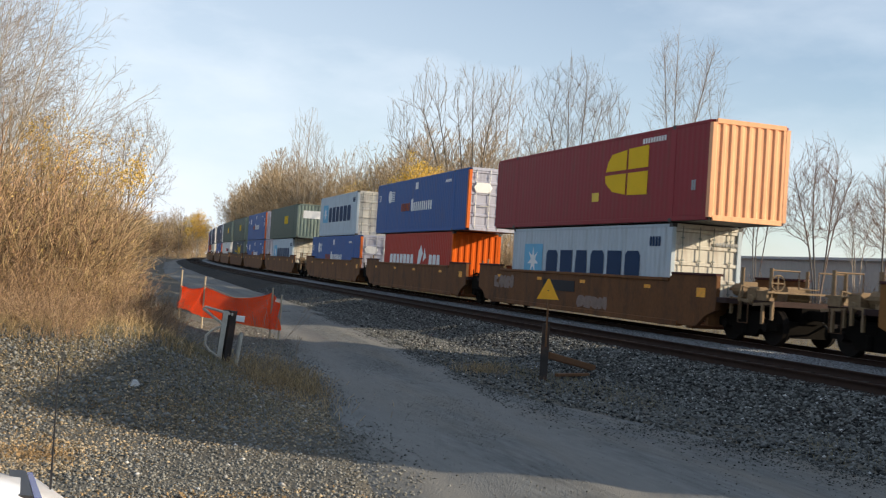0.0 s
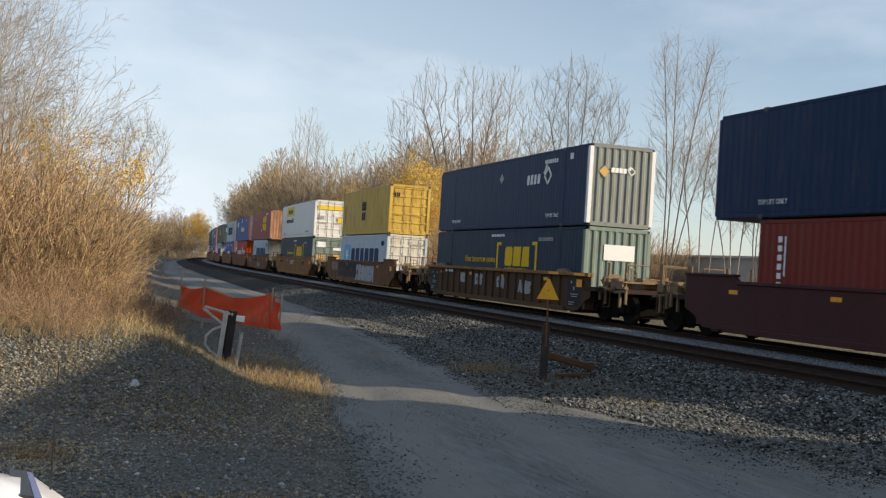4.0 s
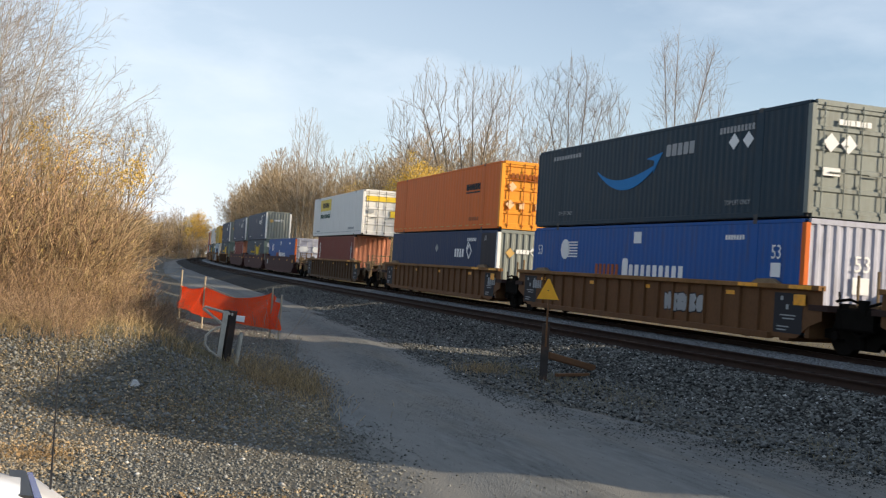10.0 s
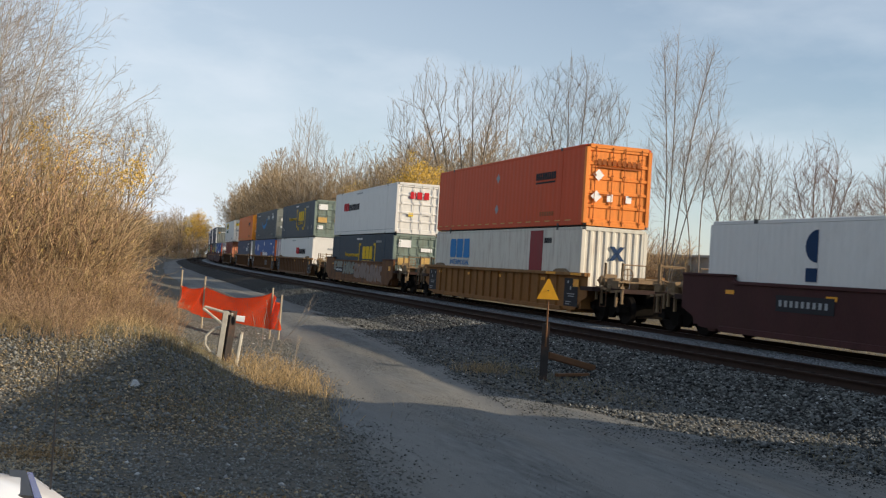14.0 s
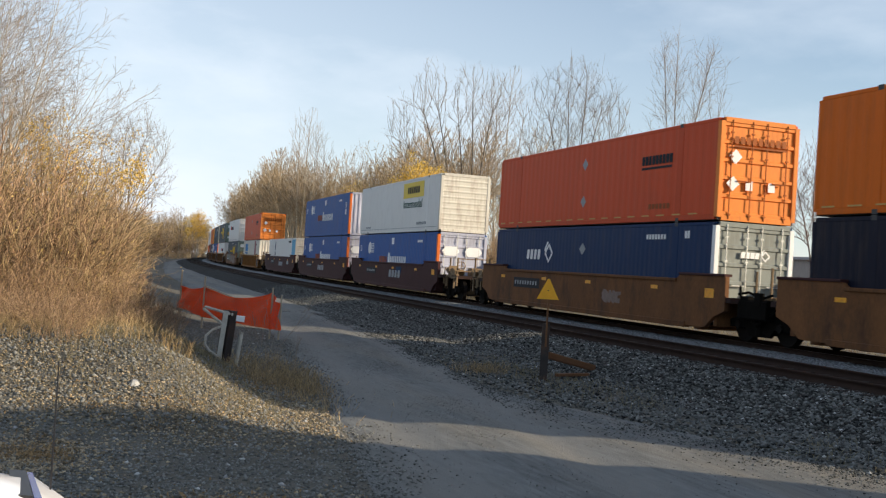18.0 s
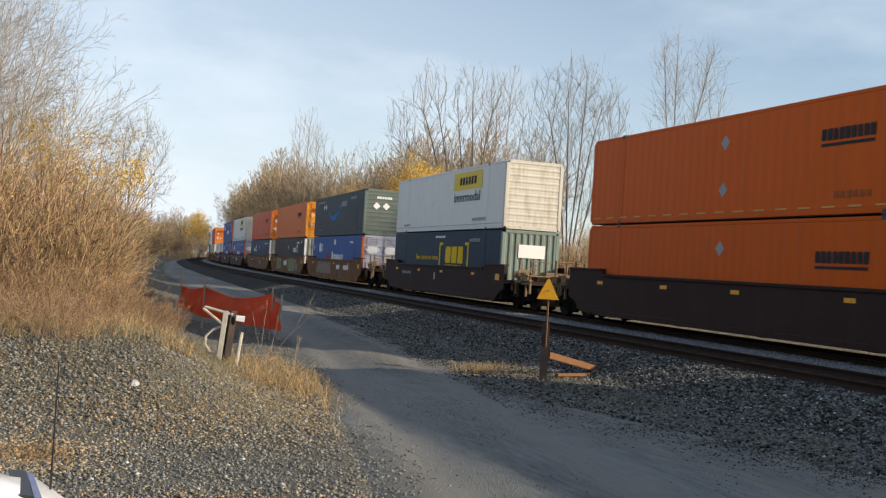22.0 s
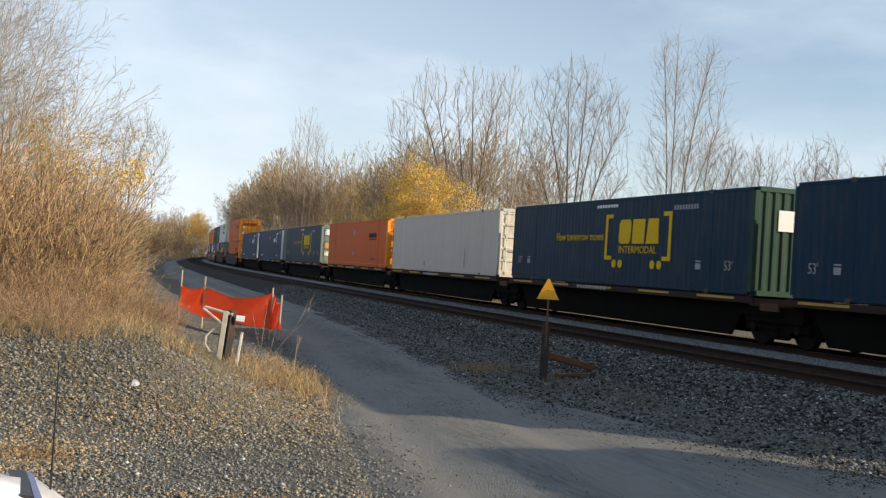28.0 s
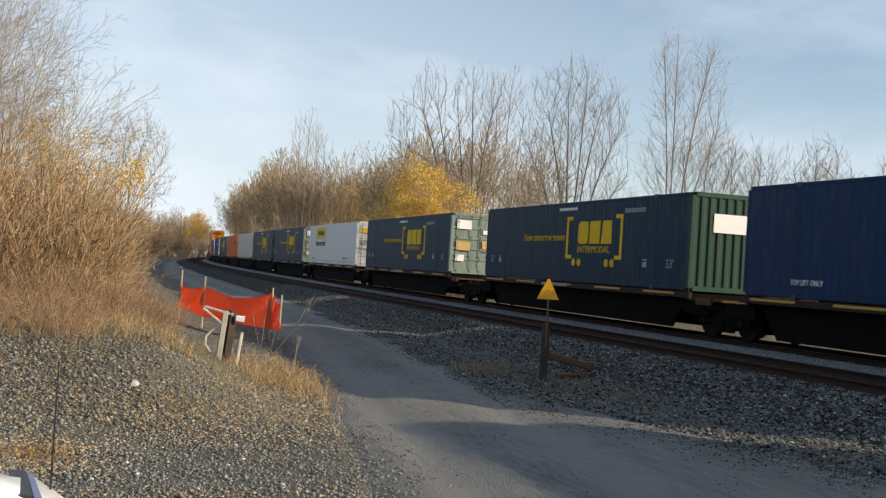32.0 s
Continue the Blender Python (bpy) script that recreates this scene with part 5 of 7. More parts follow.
            link = shared("jointgear", lambda: Shape().box(-1.32, -1.05, -0.62, 0.62, 0.62, 1.15, 0.05).box(-1.34, -1.2, -0.42, -0.08, 1.0, 1.34, 0.05).box(-1.30, -1.1, 0.20, 0.50, 1.0, 1.24, 0.05).tube([(-1.2, -0.7, 1.3), (-1.2, -0.3, 1.2), (-1.2, 0.3, 1.34), (-1.2, 0.75, 1.28)], 0.035, 6).tube([(-1.3, 0.4, 0.6), (-1.3, 0.55, 1.5)], 0.03, 6)
                          .tube([(-1.15, -0.8, 0.9), (-1.2, -0.1, 0.5), (-1.15, 0.8, 0.85)], 0.05, 6).mesh("side_bearing", M["truck"]))
            part("side_bearing", link, None, car, "black side bearing and hoses over the shared truck", pose(0, way * half, 0))
    amber = shared("reflector", lambda: Shape().box(-0.006, 0.0, -0.19, 0.19, -0.055, 0.055).mesh("reflector", M["reflector"]))
    for y in (-5.6, -1.2, 2.4, 6.4):
        part("reflector", amber, None, car, "", pose(-X - (0.001 if style == "smooth" else -0.06), y + 0.3, 1.32))
    tag = shared("sidetag", lambda: Shape().box(-0.006, 0.0, -0.22, 0.22, -0.13, 0.13).mesh("reflector", M["reflector"]))
    part("reflector", tag, None, car, "amber plate", pose(-X - 0.001, -hb + 0.75, 1.25))
    for kind, y, z, w, h, n, mat in marks:
        sh = Shape()
        xo = -X - (0.012 if style == "smooth" else -0.055)
        shapes = ([[(a, b + h * 0.2) for a, b in o] for o in block_word(n, w, h * 0.6, 0.05, 0.5)] if n >= 8 else block_word(n, w, h, 0.05, 0.30)) if kind != "graffiti" else []
        if kind == "graffiti":
            rnd = random.Random(int(abs(y) * 100 + n))
            for i in range(n):
                cw, a0, q = w / n * 1.1, i * w / n, lambda: 0.14 * (rnd.random() - 0.5)
                lean, dip = cw * 0.25 * (rnd.random() - 0.3), 0.18 + 0.3 * rnd.random()
                forms = ([(0.1, q()), (0.85, q()), (1.0, 0.3), (0.72, 0.5), (1.0, 0.75), (0.8, 1 + q()), (0.1, 1 + q()), (0.02, 0.5)],
                         [(0.0, q()), (0.3, q()), (0.5, dip), (0.72, q()), (1.02, q()), (0.7, 1 + q()), (0.34, 1 + q())],
                         [(0.3, q()), (0.75, q()), (1.0, 0.25), (1.0, 0.8), (0.7, 1 + q()), (0.28, 1 + q()), (0.0, 0.75), (0.02, 0.25)],
                         [(0.0, q()), (0.95, q() + 0.05), (0.9, 0.4), (0.5, 0.42), (0.55, 0.62), (0.98, 0.7), (0.9, 1 + q()), (0.05, 0.95 + q())])
                pts = forms[rnd.randrange(5) % 4] if rnd.random() < 0.8 else [(0.02, q()), (0.42, q() + 0.05), (0.5, dip), (0.62, q() + 0.04), (1.0, q()), (1.02 + q(), 0.45), (0.94, 1 + q()), (0.6, 1 + q()), (0.5, 1 - dip * 0.8), (0.36, 0.97 + q()), (0.04, 1 + q()), (q(), 0.5)]
                shapes.append([(a0 + cw * a + lean * b, h * b) for a, b in pts])
        for j, o in enumerate(shapes):
            if kind == "graffiti":
                part("sprayed_letter", Shape().prism([(y - a, z + b) for a, b in o], xo - 0.0012 * (j % 2), xo + 0.006, 0), M[mat], car)
            else:
                sh.prism([(y - a, z + b) for a, b in o], xo - 0.008 - 0.0012 * (j % 2), xo + 0.006, 0)
        if kind == "graffiti" and mat not in ("m_black", "m_rose"):
            for j, o in enumerate(shapes):
                cx, cz = sum(a for a, b in o) / len(o), sum(b for a, b in o) / len(o)
                part("sprayed_outline", Shape().prism([(y - cx - (a - cx) * 1.16, z + cz + (b - cz) * 1.14) for a, b in o], xo + 0.003 - 0.0005 * (j % 2), xo + 0.0085, 0), M["m_teal" if mat == "m_olive" else "m_black"], car)
        if kind != "graffiti" and n >= 8:
            part("number_panel", Shape().prism([(y + 0.12, z - 0.07), (y - w - 0.12, z - 0.07), (y - w - 0.12, z + h + 0.07), (y + 0.12, z + h + 0.07)], xo - 0.004, xo + 0.008, 0), M["m_black"], car, "black panel under the number")
        if kind != "graffiti":
            part("marking", sh, M[mat], car)
    return car


def spine_car(at=None, half=9.5, ends=()):
    """One unit of a spine car: a narrow beam with outrigger arms and slim side rails."""
    car = thing("spine_car", "dark grimy spine car with narrow beam and yellowed side rails", "railway car", "cars of the train", at)
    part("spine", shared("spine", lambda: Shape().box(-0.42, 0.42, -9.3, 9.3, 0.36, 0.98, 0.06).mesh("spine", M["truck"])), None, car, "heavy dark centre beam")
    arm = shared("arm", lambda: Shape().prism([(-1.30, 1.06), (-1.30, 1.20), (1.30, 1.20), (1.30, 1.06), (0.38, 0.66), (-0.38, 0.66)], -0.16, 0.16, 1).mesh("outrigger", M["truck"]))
    for y in (-7.8, -6.0, -2.6, 2.6, 6.0, 7.8):
        part("outrigger", arm, None, car, "", pose(0, y, 0))
    rail = shared("siderail", lambda: Shape().box(-0.05, 0.05, -8.2, 8.2, 1.06, 1.235, 0.01).mesh("side_rail", M["car_night"]))
    yel = shared("railplate", lambda: Shape().box(-0.006, 0.0, -0.9, 0.9, 1.14, 1.205).mesh("rail_plate", M["yellowsteel"]))
    for x in (-1.27, 1.27):
        part("side_rail", rail, None, car, "", pose(x, 0, 0))
    for y in (-6.5, -3.2, 0.4, 3.6, 6.8):
        part("rail_plate", yel, None, car, "", pose(-1.322, y, 0))
    part("marking", shared("spinetext", lambda: (lambda s: [s.prism([(2.0 - a, 1.10 + b) for a, b in o], -1.336, -1.330, 0) for o in block_word(10, 2.2, 0.10, 0, 0.3)] and s)(Shape()).mesh("marking", M["m_grey"])), None, car)
    # Dark plates added to fill the shaded, partly open space under the load.
    fill_plate = shared("fill_plate", lambda: Shape().prism([(-7.6, 1.06), (-6.9, 0.17), (6.9, 0.17), (7.6, 1.06)], -0.03, 0.03, 0).mesh("side_web", M["truck"]))
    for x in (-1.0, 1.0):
        part("side_web", fill_plate, None, car, "", pose(x, 0, 0))
    tank = shared("airtank", lambda: Shape().tube([(-0.7, -1.0, 0.62), (-0.7, 1.0, 0.62)], 0.24, 10).mesh("air_tank", M["truck"]))
    part("air_tank", tank, None, car, "", pose(-0.1, 4.4, 0))
    rig = shared("rigging", lambda: Shape().box(-1.15, 1.15, -9.0, -7.7, 0.62, 1.0, 0.04).box(-1.2, -1.1, -9.3, -7.3, 0.78, 0.86).tube([(-1.12, -9.1, 0.45), (-1.12, -8.2, 0.5), (-1.12, -7.6, 0.9)], 0.025, 5).mesh("brake_rigging", M["truck"]))
    part("brake_rigging", rig, None, car)
    part("brake_rigging", rig, None, car, "", pose(0, 0, 0, 0, 0, 180))
    lock = shared("pedestal", lambda: Shape().box(-0.12, 0.12, -0.14, 0.14, 1.2, 1.238).mesh("pedestal", M["truck"]))
    for y in (-7.7, 7.7):
        for x in (-1.1, 1.1):
            part("pedestal", lock, None, car, "", pose(x, y, 0))
    truck_under(car, -half)
    if "front" in ends:
        truck_under(car, half)
    hose = shared("airhose", lambda: Shape().tube([(0.3, -8.6, 0.9), (0.4, -9.0, 0.55), (0.35, -9.5, 0.5), (0.2, -9.9, 0.8)], 0.03, 5).mesh("air_hose", M["rubber"]))
    part("air_hose", hose, None, car)
    crossover = shared("crossover", lambda: Shape().box(-1.2, 1.2, -9.25, -8.5, 1.0, 1.06).box(-1.28, -1.2, -9.25, -8.5, 0.9, 1.1).mesh("end_step", M["car_dark"]))
    part("end_step", crossover, None, car)
    return car


# ---- the train: every slot from the head to the tail, by the place of its rear end at the start ----
LOW_BASE, HIGH_BASE, SPINE_BASE = 0.354, 3.262, 1.24
RIDERS = []   # (thing, start place along the line, base height)


def ride(ob, s, z):
    RIDERS.append((ob, s, z))
    ob.matrix_basis = on_track(s, z=z)
    return ob


PROTOS = {}


def again(key, make):
    """The first of a kind is built, later ones are copies with the same parts."""
    if key in PROTOS:
        return copy_thing(PROTOS[key], Matrix())
    PROTOS[key] = make()
    return PROTOS[key]


def red_window(at=None):
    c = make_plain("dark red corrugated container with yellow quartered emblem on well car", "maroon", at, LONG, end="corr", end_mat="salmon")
    q = [[(1.50, 0.86), (0.10, 0.86), (0.22, 1.15), (0.5, 1.42), (1.50, 1.50)], [(1.62, 0.86), (2.9, 0.86), (2.9, 1.55), (1.62, 1.52)], [(1.50, 0.74), (0.06, 0.74), (0.12, 0.48), (0.6, 0.18), (1.50, 0.05)], [(1.62, 0.74), (2.9, 0.74), (2.9, 0.0), (1.62, 0.03)]]
    side_mark(c, "emblem", 9.75, 0.90, "m_yellow", q, "yellow emblem in four pieces")
    side_mark(c, "label", 8.92, 0.80, "m_gold", rect(0.5, 0.3))
    side_mark(c, "number_marking", 12.25, 2.50, "m_white", block_word(9, 1.45, 0.16, 0, 0.35))
    side_mark(c, "size_marking", 15.2, 0.9, "m_grey", block_word(2, 0.24, 0.3, 0, 0.2))
    return c["ob"]


def brightred(at=None):
    c = make_plain("bright red corrugated container with white name blocks on well car", "brightred", at, end="corr", end_mat="redorange")
    side_mark(c, "name_marking", 1.3, 1.15, "m_white", block_word(7, 4.7, 0.6, 0, 0.22))
    side_mark(c, "emblem", 6.6, 1.2, "m_white", [[(0, 0), (0.5, 0.1), (0.9, 0.6), (0.6, 1.05), (0.2, 0.7)], [(1.0, 0.2), (1.5, 0.4), (1.2, 0.9)]])
    side_mark(c, "name_marking", 8.6, 1.15, "m_white", block_word(3, 1.9, 0.6, 0, 0.22))
    return c["ob"]


def stacked(at=None):
    c = make_plain("ochre yellow corrugated container with black stacked blocks on well car", "stackedyellow", at, end_mat="stackedyellow", rod_mat="stackedyellow")
    side_mark(c, "name_marking", 5.5, 1.52, "m_black", block_word(3, 1.15, 0.55, 0, 0.2))
    side_mark(c, "name_marking", 5.6, 0.90, "m_black", block_word(2, 1.0, 0.50, 0, 0.2))
    side_mark(c, "upright_print", 0.75, 0.75, "m_black", [[(0, 0.17 * i), (0.07, 0.17 * i), (0.07, 0.17 * i + 0.11), (0, 0.17 * i + 0.11)] for i in range(8)])
    side_mark(c, "upright_print", 0.95, 0.95, "m_black", [[(0, 0.17 * i), (0.07, 0.17 * i), (0.07, 0.17 * i + 0.11), (0, 0.17 * i + 0.11)] for i in range(6)])
    end_mark(c, "name_marking", -0.95, 2.2, "m_black", block_word(3, 0.35, 0.22, 0, 0.2))
    return c["ob"]


def uprightprint(at=None):
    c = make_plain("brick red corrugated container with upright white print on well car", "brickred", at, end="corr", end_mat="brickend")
    side_mark(c, "upright_print", 0.80, 1.15, "m_white", [[(0, 0.23 * i), (0.16, 0.23 * i), (0.16, 0.23 * i + 0.15), (0, 0.23 * i + 0.15)] for i in range(6)] + [[(0.26, 0.3), (0.32, 0.3), (0.32, 1.3), (0.26, 1.3)]])
    side_mark(c, "upright_print", 11.4, 1.15, "m_white", [[(-0.14, 0.0), (-0.09, 0.0), (-0.09, 1.05), (-0.14, 1.05)], [(0.05, 0.55), (0.11, 0.55), (0.11, 1.3), (0.05, 1.3)], [(0.02, 0.05), (0.09, 0.05), (0.09, 0.4), (0.02, 0.4)]])
    return c["ob"]


def bracketbox_white(at=None):
    c = make_plain("white container with blue blocks and dark red stripe on well car", "cream", at, LONG, end="corr", end_mat="cream")
    side_mark(c, "emblem", 2.2, 1.66, "m_blue", block_word(3, 2.75, 0.86, 0.0, 0.12), "three bold blue blocks")
    side_words(c, "kind_lettering", 2.25, 1.34, "INTERMODAL", 0.24, "m_blue", 2.6)
    side_mark(c, "stripe", 11.66, 0.18, "maroon", rect(1.2, 2.6), "dark red stripe")
    side_mark(c, "number_marking", 13.0, 2.3, "m_black", block_word(4, 0.7, 0.2, 0, 0.3))
    end_mark(c, "emblem", -0.2, 1.75, "m_navy", [[(0, 0), (0.18, 0), (0.6, 0.5), (0.42, 0.5)], [(0.42, 0), (0.6, 0), (0.18, 0.5), (0, 0.5)]])
    return c["ob"]


def white_blue(at=None):
    c = make_plain("white container with navy emblem and pale blue panel on well car", "white", at, LONG, end="doors", end_mat="cream")
    side_mark(c, "emblem", 4.1, 1.8, "m_navy", [round_outline(0.9, 0.8, 10, math.pi / 2, 3 * math.pi / 2)], "navy half disc")
    side_mark(c, "emblem_bar", 4.15, 1.34, "m_navy", rect(0.42, 0.33))
    side_mark(c, "blue_panel", 14.2, 0.2, "m_sky", rect(1.85, 2.55), "pale blue end panel")
    small_print(c, "m_black")
    return c["ob"]


def reefer(at=None):
    c = make_plain("plain off-white container with cream doors on spine car", "beige", at, LONG, wall="flat", end_mat="cream")
    side_mark(c, "plate", 5.9, 0.32, "m_grey", rect(0.3, 0.22))
    side_mark(c, "plate", 12.0, 0.3, "m_grey", rect(0.12, 0.9))
    return c["ob"]


def plain_green(at=None):
    c = make_plain("dark green corrugated container with grey ribbed end on well car", "green", at, LONG, end="corr", end_mat="greygreen")
    side_mark(c, "emblem", 9.0, 1.3, "m_yellow", block_word(3, 2.2, 0.7, 0.05, 0.15))
    end_mark(c, "label_panel", -0.8, 1.7, "m_white", rect(1.7, 0.65))
    return c["ob"]


MAKE = {
    "discblue": lambda: make_discblue("corr", None), "discblue_d": lambda: make_discblue("doors", None),
    "bracketbox": lambda: make_bracketbox("doors", None), "bracketbox_c": lambda: make_bracketbox("corr", None),
    "bracketbox_s": lambda: make_bracketbox("doors", None, "spine car"), "bracketbox_sc": lambda: make_bracketbox("corr", None, "spine car"),
    "ringnavy": lambda: make_ringnavy("navy", None), "ringnavy_b": lambda: make_ringnavy("umblue", None), "ringnavy_i": lambda: make_ringnavy("ink", None), "ringnavy_r": lambda: make_ringnavy("umblue", None, "doors", True),
    "ringnavy_s": lambda: make_ringnavy("umblue", None, on="spine car"), "ringnavy_si": lambda: make_ringnavy("navy", None, on="spine car"),
    "panelbox": lambda: make_panelbox(None), "panelbox_r": lambda: make_panelbox(None, True, "ribs"), "panelbox_s": lambda: make_panelbox(None, on="spine car"),
    "org_o": lambda: make_plainorange("orange", None), "org_rr": lambda: make_plainorange("deeporange", None), "org_r": lambda: make_plainorange("redorange", None), "org_s": lambda: make_plainorange("redorange", None, "spine car"),
    "curveband": lambda: make_curveband(None), "curveband_f": lambda: make_curveband(None, True), "redblack": lambda: make_redblack(None), "redblack_l": lambda: make_redblack(None, False),
    "starpale": lambda: make_starpale(None), "red": red_window, "brightred": brightred, "stacked": stacked, "uprightprint": uprightprint, "bracketbox_w": bracketbox_white, "white_b": white_blue, "reefer": reefer, "green": plain_green,
}
BROWN, TAN, MAROON, DARK, NIGHT, OCHRE = "car_brown", "car_tan", "car_maroon", "car_dark", "car_night", "car_ochre"
CAR_LABEL = {BROWN: "rusty brown smooth-sided well car", TAN: "tan well car", MAROON: "oxide maroon well car", DARK: "dark brown well car", NIGHT: "grimy black-brown well car", OCHRE: "rust-stained ochre well car"}
# rear end of the 16 m slot, upper load, lower load, car colour, side, ends (front, rear: J joint, E end)
SLOTS = [
    (257.0, "ringnavy", "discblue", BROWN, "smooth", "EE"), (233.0, "discblue", "discblue_d", BROWN, "smooth", "EJ"), (213.1, "ringnavy", "brightred", BROWN, "smooth", "JJ"), (193.2, "ringnavy_b", "panelbox", BROWN, "smooth", "JE"),
    (169.0, "ringnavy_b", "discblue", BROWN, "smooth", "EJ"), (149.1, "green", "redblack_l", BROWN, "smooth", "JJ"), (129.3, "green", "bracketbox", BROWN, "smooth", "JE"),
    (109.2, "discblue", "discblue", BROWN, "smooth", "EJ"), (89.0, "green", "starpale", BROWN, "smooth", "JE"), (65.0, "starpale", "discblue_d", BROWN, "smooth", "EJ"), (45.2, "discblue_d", "brightred", BROWN, "smooth", "JJ"), (25.5, "red", "starpale", BROWN, "smooth", "JE"),
    (1.35, "panelbox", "bracketbox", OCHRE, "smooth", "EE"), (-22.8, "stacked", "starpale", BROWN, "smooth", "EE"), (-46.7, "ringnavy", "bracketbox_c", DARK, "ribs", "EE"),
    (-70.7, "ringnavy", "uprightprint", MAROON, "smooth", "EJ"), (-90.4, "ringnavy", "bracketbox", MAROON, "smooth", "JJ"), (-110.2, "", "discblue_d", MAROON, "smooth", "JE"),
    (-134.2, "panelbox", "uprightprint", DARK, "ribs", "EE"), (-158.15, "org_o", "ringnavy_b", TAN, "ribs", "EJ"), (-178.1, "curveband", "discblue", TAN, "ribs", "JJ"), (-198.0, "bracketbox", "redblack_l", TAN, "ribs", "JE"),
    (-221.9, "redblack", "bracketbox", BROWN, "smooth", "EE"), (-245.8, "org_rr", "bracketbox_w", OCHRE, "ribs", "EE"),
    (-269.9, "", "white_b", MAROON, "smooth", "EJ"), (-290.05, "discblue", "discblue_d", MAROON, "smooth", "JJ"), (-309.6, "panelbox_r", "discblue_d", MAROON, "smooth", "JE"),
    (-333.75, "org_rr", "ringnavy_r", BROWN, "smooth", "EJ"), (-353.95, "org_o", "ringnavy_i", BROWN, "smooth", "JJ"), (-373.95, "curveband_f", "discblue_d", BROWN, "smooth", "JE"),
    (-397.9, "panelbox_r", "bracketbox_c", NIGHT, "smooth", "EE"), (-422.0, "org_r", "org_r", NIGHT, "smooth", "EE"),
]
# words and spray paint on car sides: kind, along, up, width, height, pieces, colour
SIDES = {
    25.5: [("word", 2.2, 1.0, 2.4, 0.24, 8, "m_black"), ("graffiti", 7.2, 0.85, 2.0, 0.5, 5, "m_rose"), ("graffiti", -0.5, 0.45, 2.2, 0.4, 4, "m_rose")],
    1.35: [("word", 0.8, 1.0, 1.6, 0.34, 3, "m_grey"), ("word", 6.4, 1.15, 1.1, 0.16, 6, "m_black"), ("word", -5.0, 1.0, 0.7, 0.32, 2, "m_black")],
    -22.8: [("graffiti", 5.2, 0.5, 5.2, 0.95, 8, "m_black"), ("graffiti", 0.3, 0.35, 4.8, 1.0, 6, "m_grey"), ("graffiti", 7.3, 0.9, 1.8, 0.6, 4, "m_rose")],
    -46.7: [("graffiti", 4.2, 0.9, 0.8, 0.45, 3, "m_grey"), ("graffiti", 2.2, 0.85, 0.9, 0.5, 3, "m_grey"), ("graffiti", -0.4, 0.8, 0.8, 0.5, 3, "m_grey"), ("graffiti", -2.7, 0.7, 1.2, 0.5, 3, "m_grey"), ("word", 6.2, 1.34, 1.1, 0.1, 6, "m_white")],
    -158.15: [("word", -7.6, 0.9, 0.9, 0.3, 4, "m_grey")],
    -178.1: [("graffiti", -2.0, 0.7, 2.0, 0.5, 6, "m_grey"), ("word", 7.6, 0.95, 0.8, 0.3, 4, "m_grey")],
    -221.9: [("graffiti", 6.3, 0.92, 2.6, 0.62, 3, "m_mist"), ("graffiti", 3.5, 0.72, 3.1, 0.80, 4, "m_mist"), ("graffiti", 0.3, 0.55, 3.2, 0.92, 5, "m_rose"), ("graffiti", -3.0, 0.42, 3.6, 0.95, 5, "m_rose"), ("word", 5.6, 0.84, 1.9, 0.2, 9, "m_white")],
    -269.9: [("word", 4.6, 1.0, 1.9, 0.26, 9, "m_grey"), ("word", -0.4, 0.78, 2.3, 0.36, 4, "m_grey"), ("word", -5.0, 0.95, 1.1, 0.3, 4, "m_grey")],
    -290.05: [("word", 0.6, 0.78, 2.3, 0.36, 4, "m_grey"), ("word", 5.0, 1.0, 1.9, 0.2, 9, "m_grey")],
    -309.6: [("word", 4.8, 1.0, 1.9, 0.2, 9, "m_grey"), ("word", -0.2, 0.80, 2.4, 0.40, 4, "m_grey"), ("graffiti", -1.6, 1.05, 1.0, 0.35, 4, "m_navy")],
    -333.75: [("word", 5.4, 1.0, 2.2, 0.24, 9, "m_grey"), ("graffiti", -2.0, 0.7, 1.2, 0.4, 3, "m_rose")],
    -353.95: [("graffiti", 5.0, 0.55, 2.4, 0.85, 3, "m_olive"), ("word", 0.9, 0.85, 1.9, 0.42, 3, "m_white"), ("graffiti", -1.6, 0.50, 3.2, 0.90, 4, "m_olive"), ("graffiti", -5.2, 0.55, 1.2, 0.6, 3, "m_rose")],
    -373.95: [("graffiti", 5.2, 0.55, 5.0, 0.85, 6, "m_rose"), ("word", -1.8, 0.95, 1.0, 0.3, 4, "m_white"), ("word", -4.0, 0.95, 1.5, 0.3, 6, "m_white")],
    -71: [],
    -110.2: [("word", 7.3, 0.85, 0.8, 0.45, 2, "m_grey")],
    -90.4: [("word", 3.6, 0.8, 0.5, 0.2, 3, "m_grey")],
    -397.9: [("word", 5.6, 1.05, 1.6, 0.2, 8, "m_grey"), ("word", 0.2, 0.9, 0.3, 0.34, 1, "m_grey")],
}
for rear, upper, lower, body, style, ends in SLOTS:
    mid = rear + LONG / 2
    f, r = ["joint" if e == "J" else "end" for e in ends]
    label = CAR_LABEL[body] + (" with ribbed sides" if style == "ribs" else " with sprayed markings" if any(q[0] == "graffiti" for q in SIDES.get(rear, [])) else " with worn paint")
    car = well_car(label, body, style, f, r, marks=SIDES.get(rear, ()))
    ride(car, mid, 0.0)
    if lower:
        ride(again(lower, MAKE[lower]), mid, LOW_BASE)
    if upper:
        ride(again(upper, MAKE[upper]), mid, HIGH_BASE)
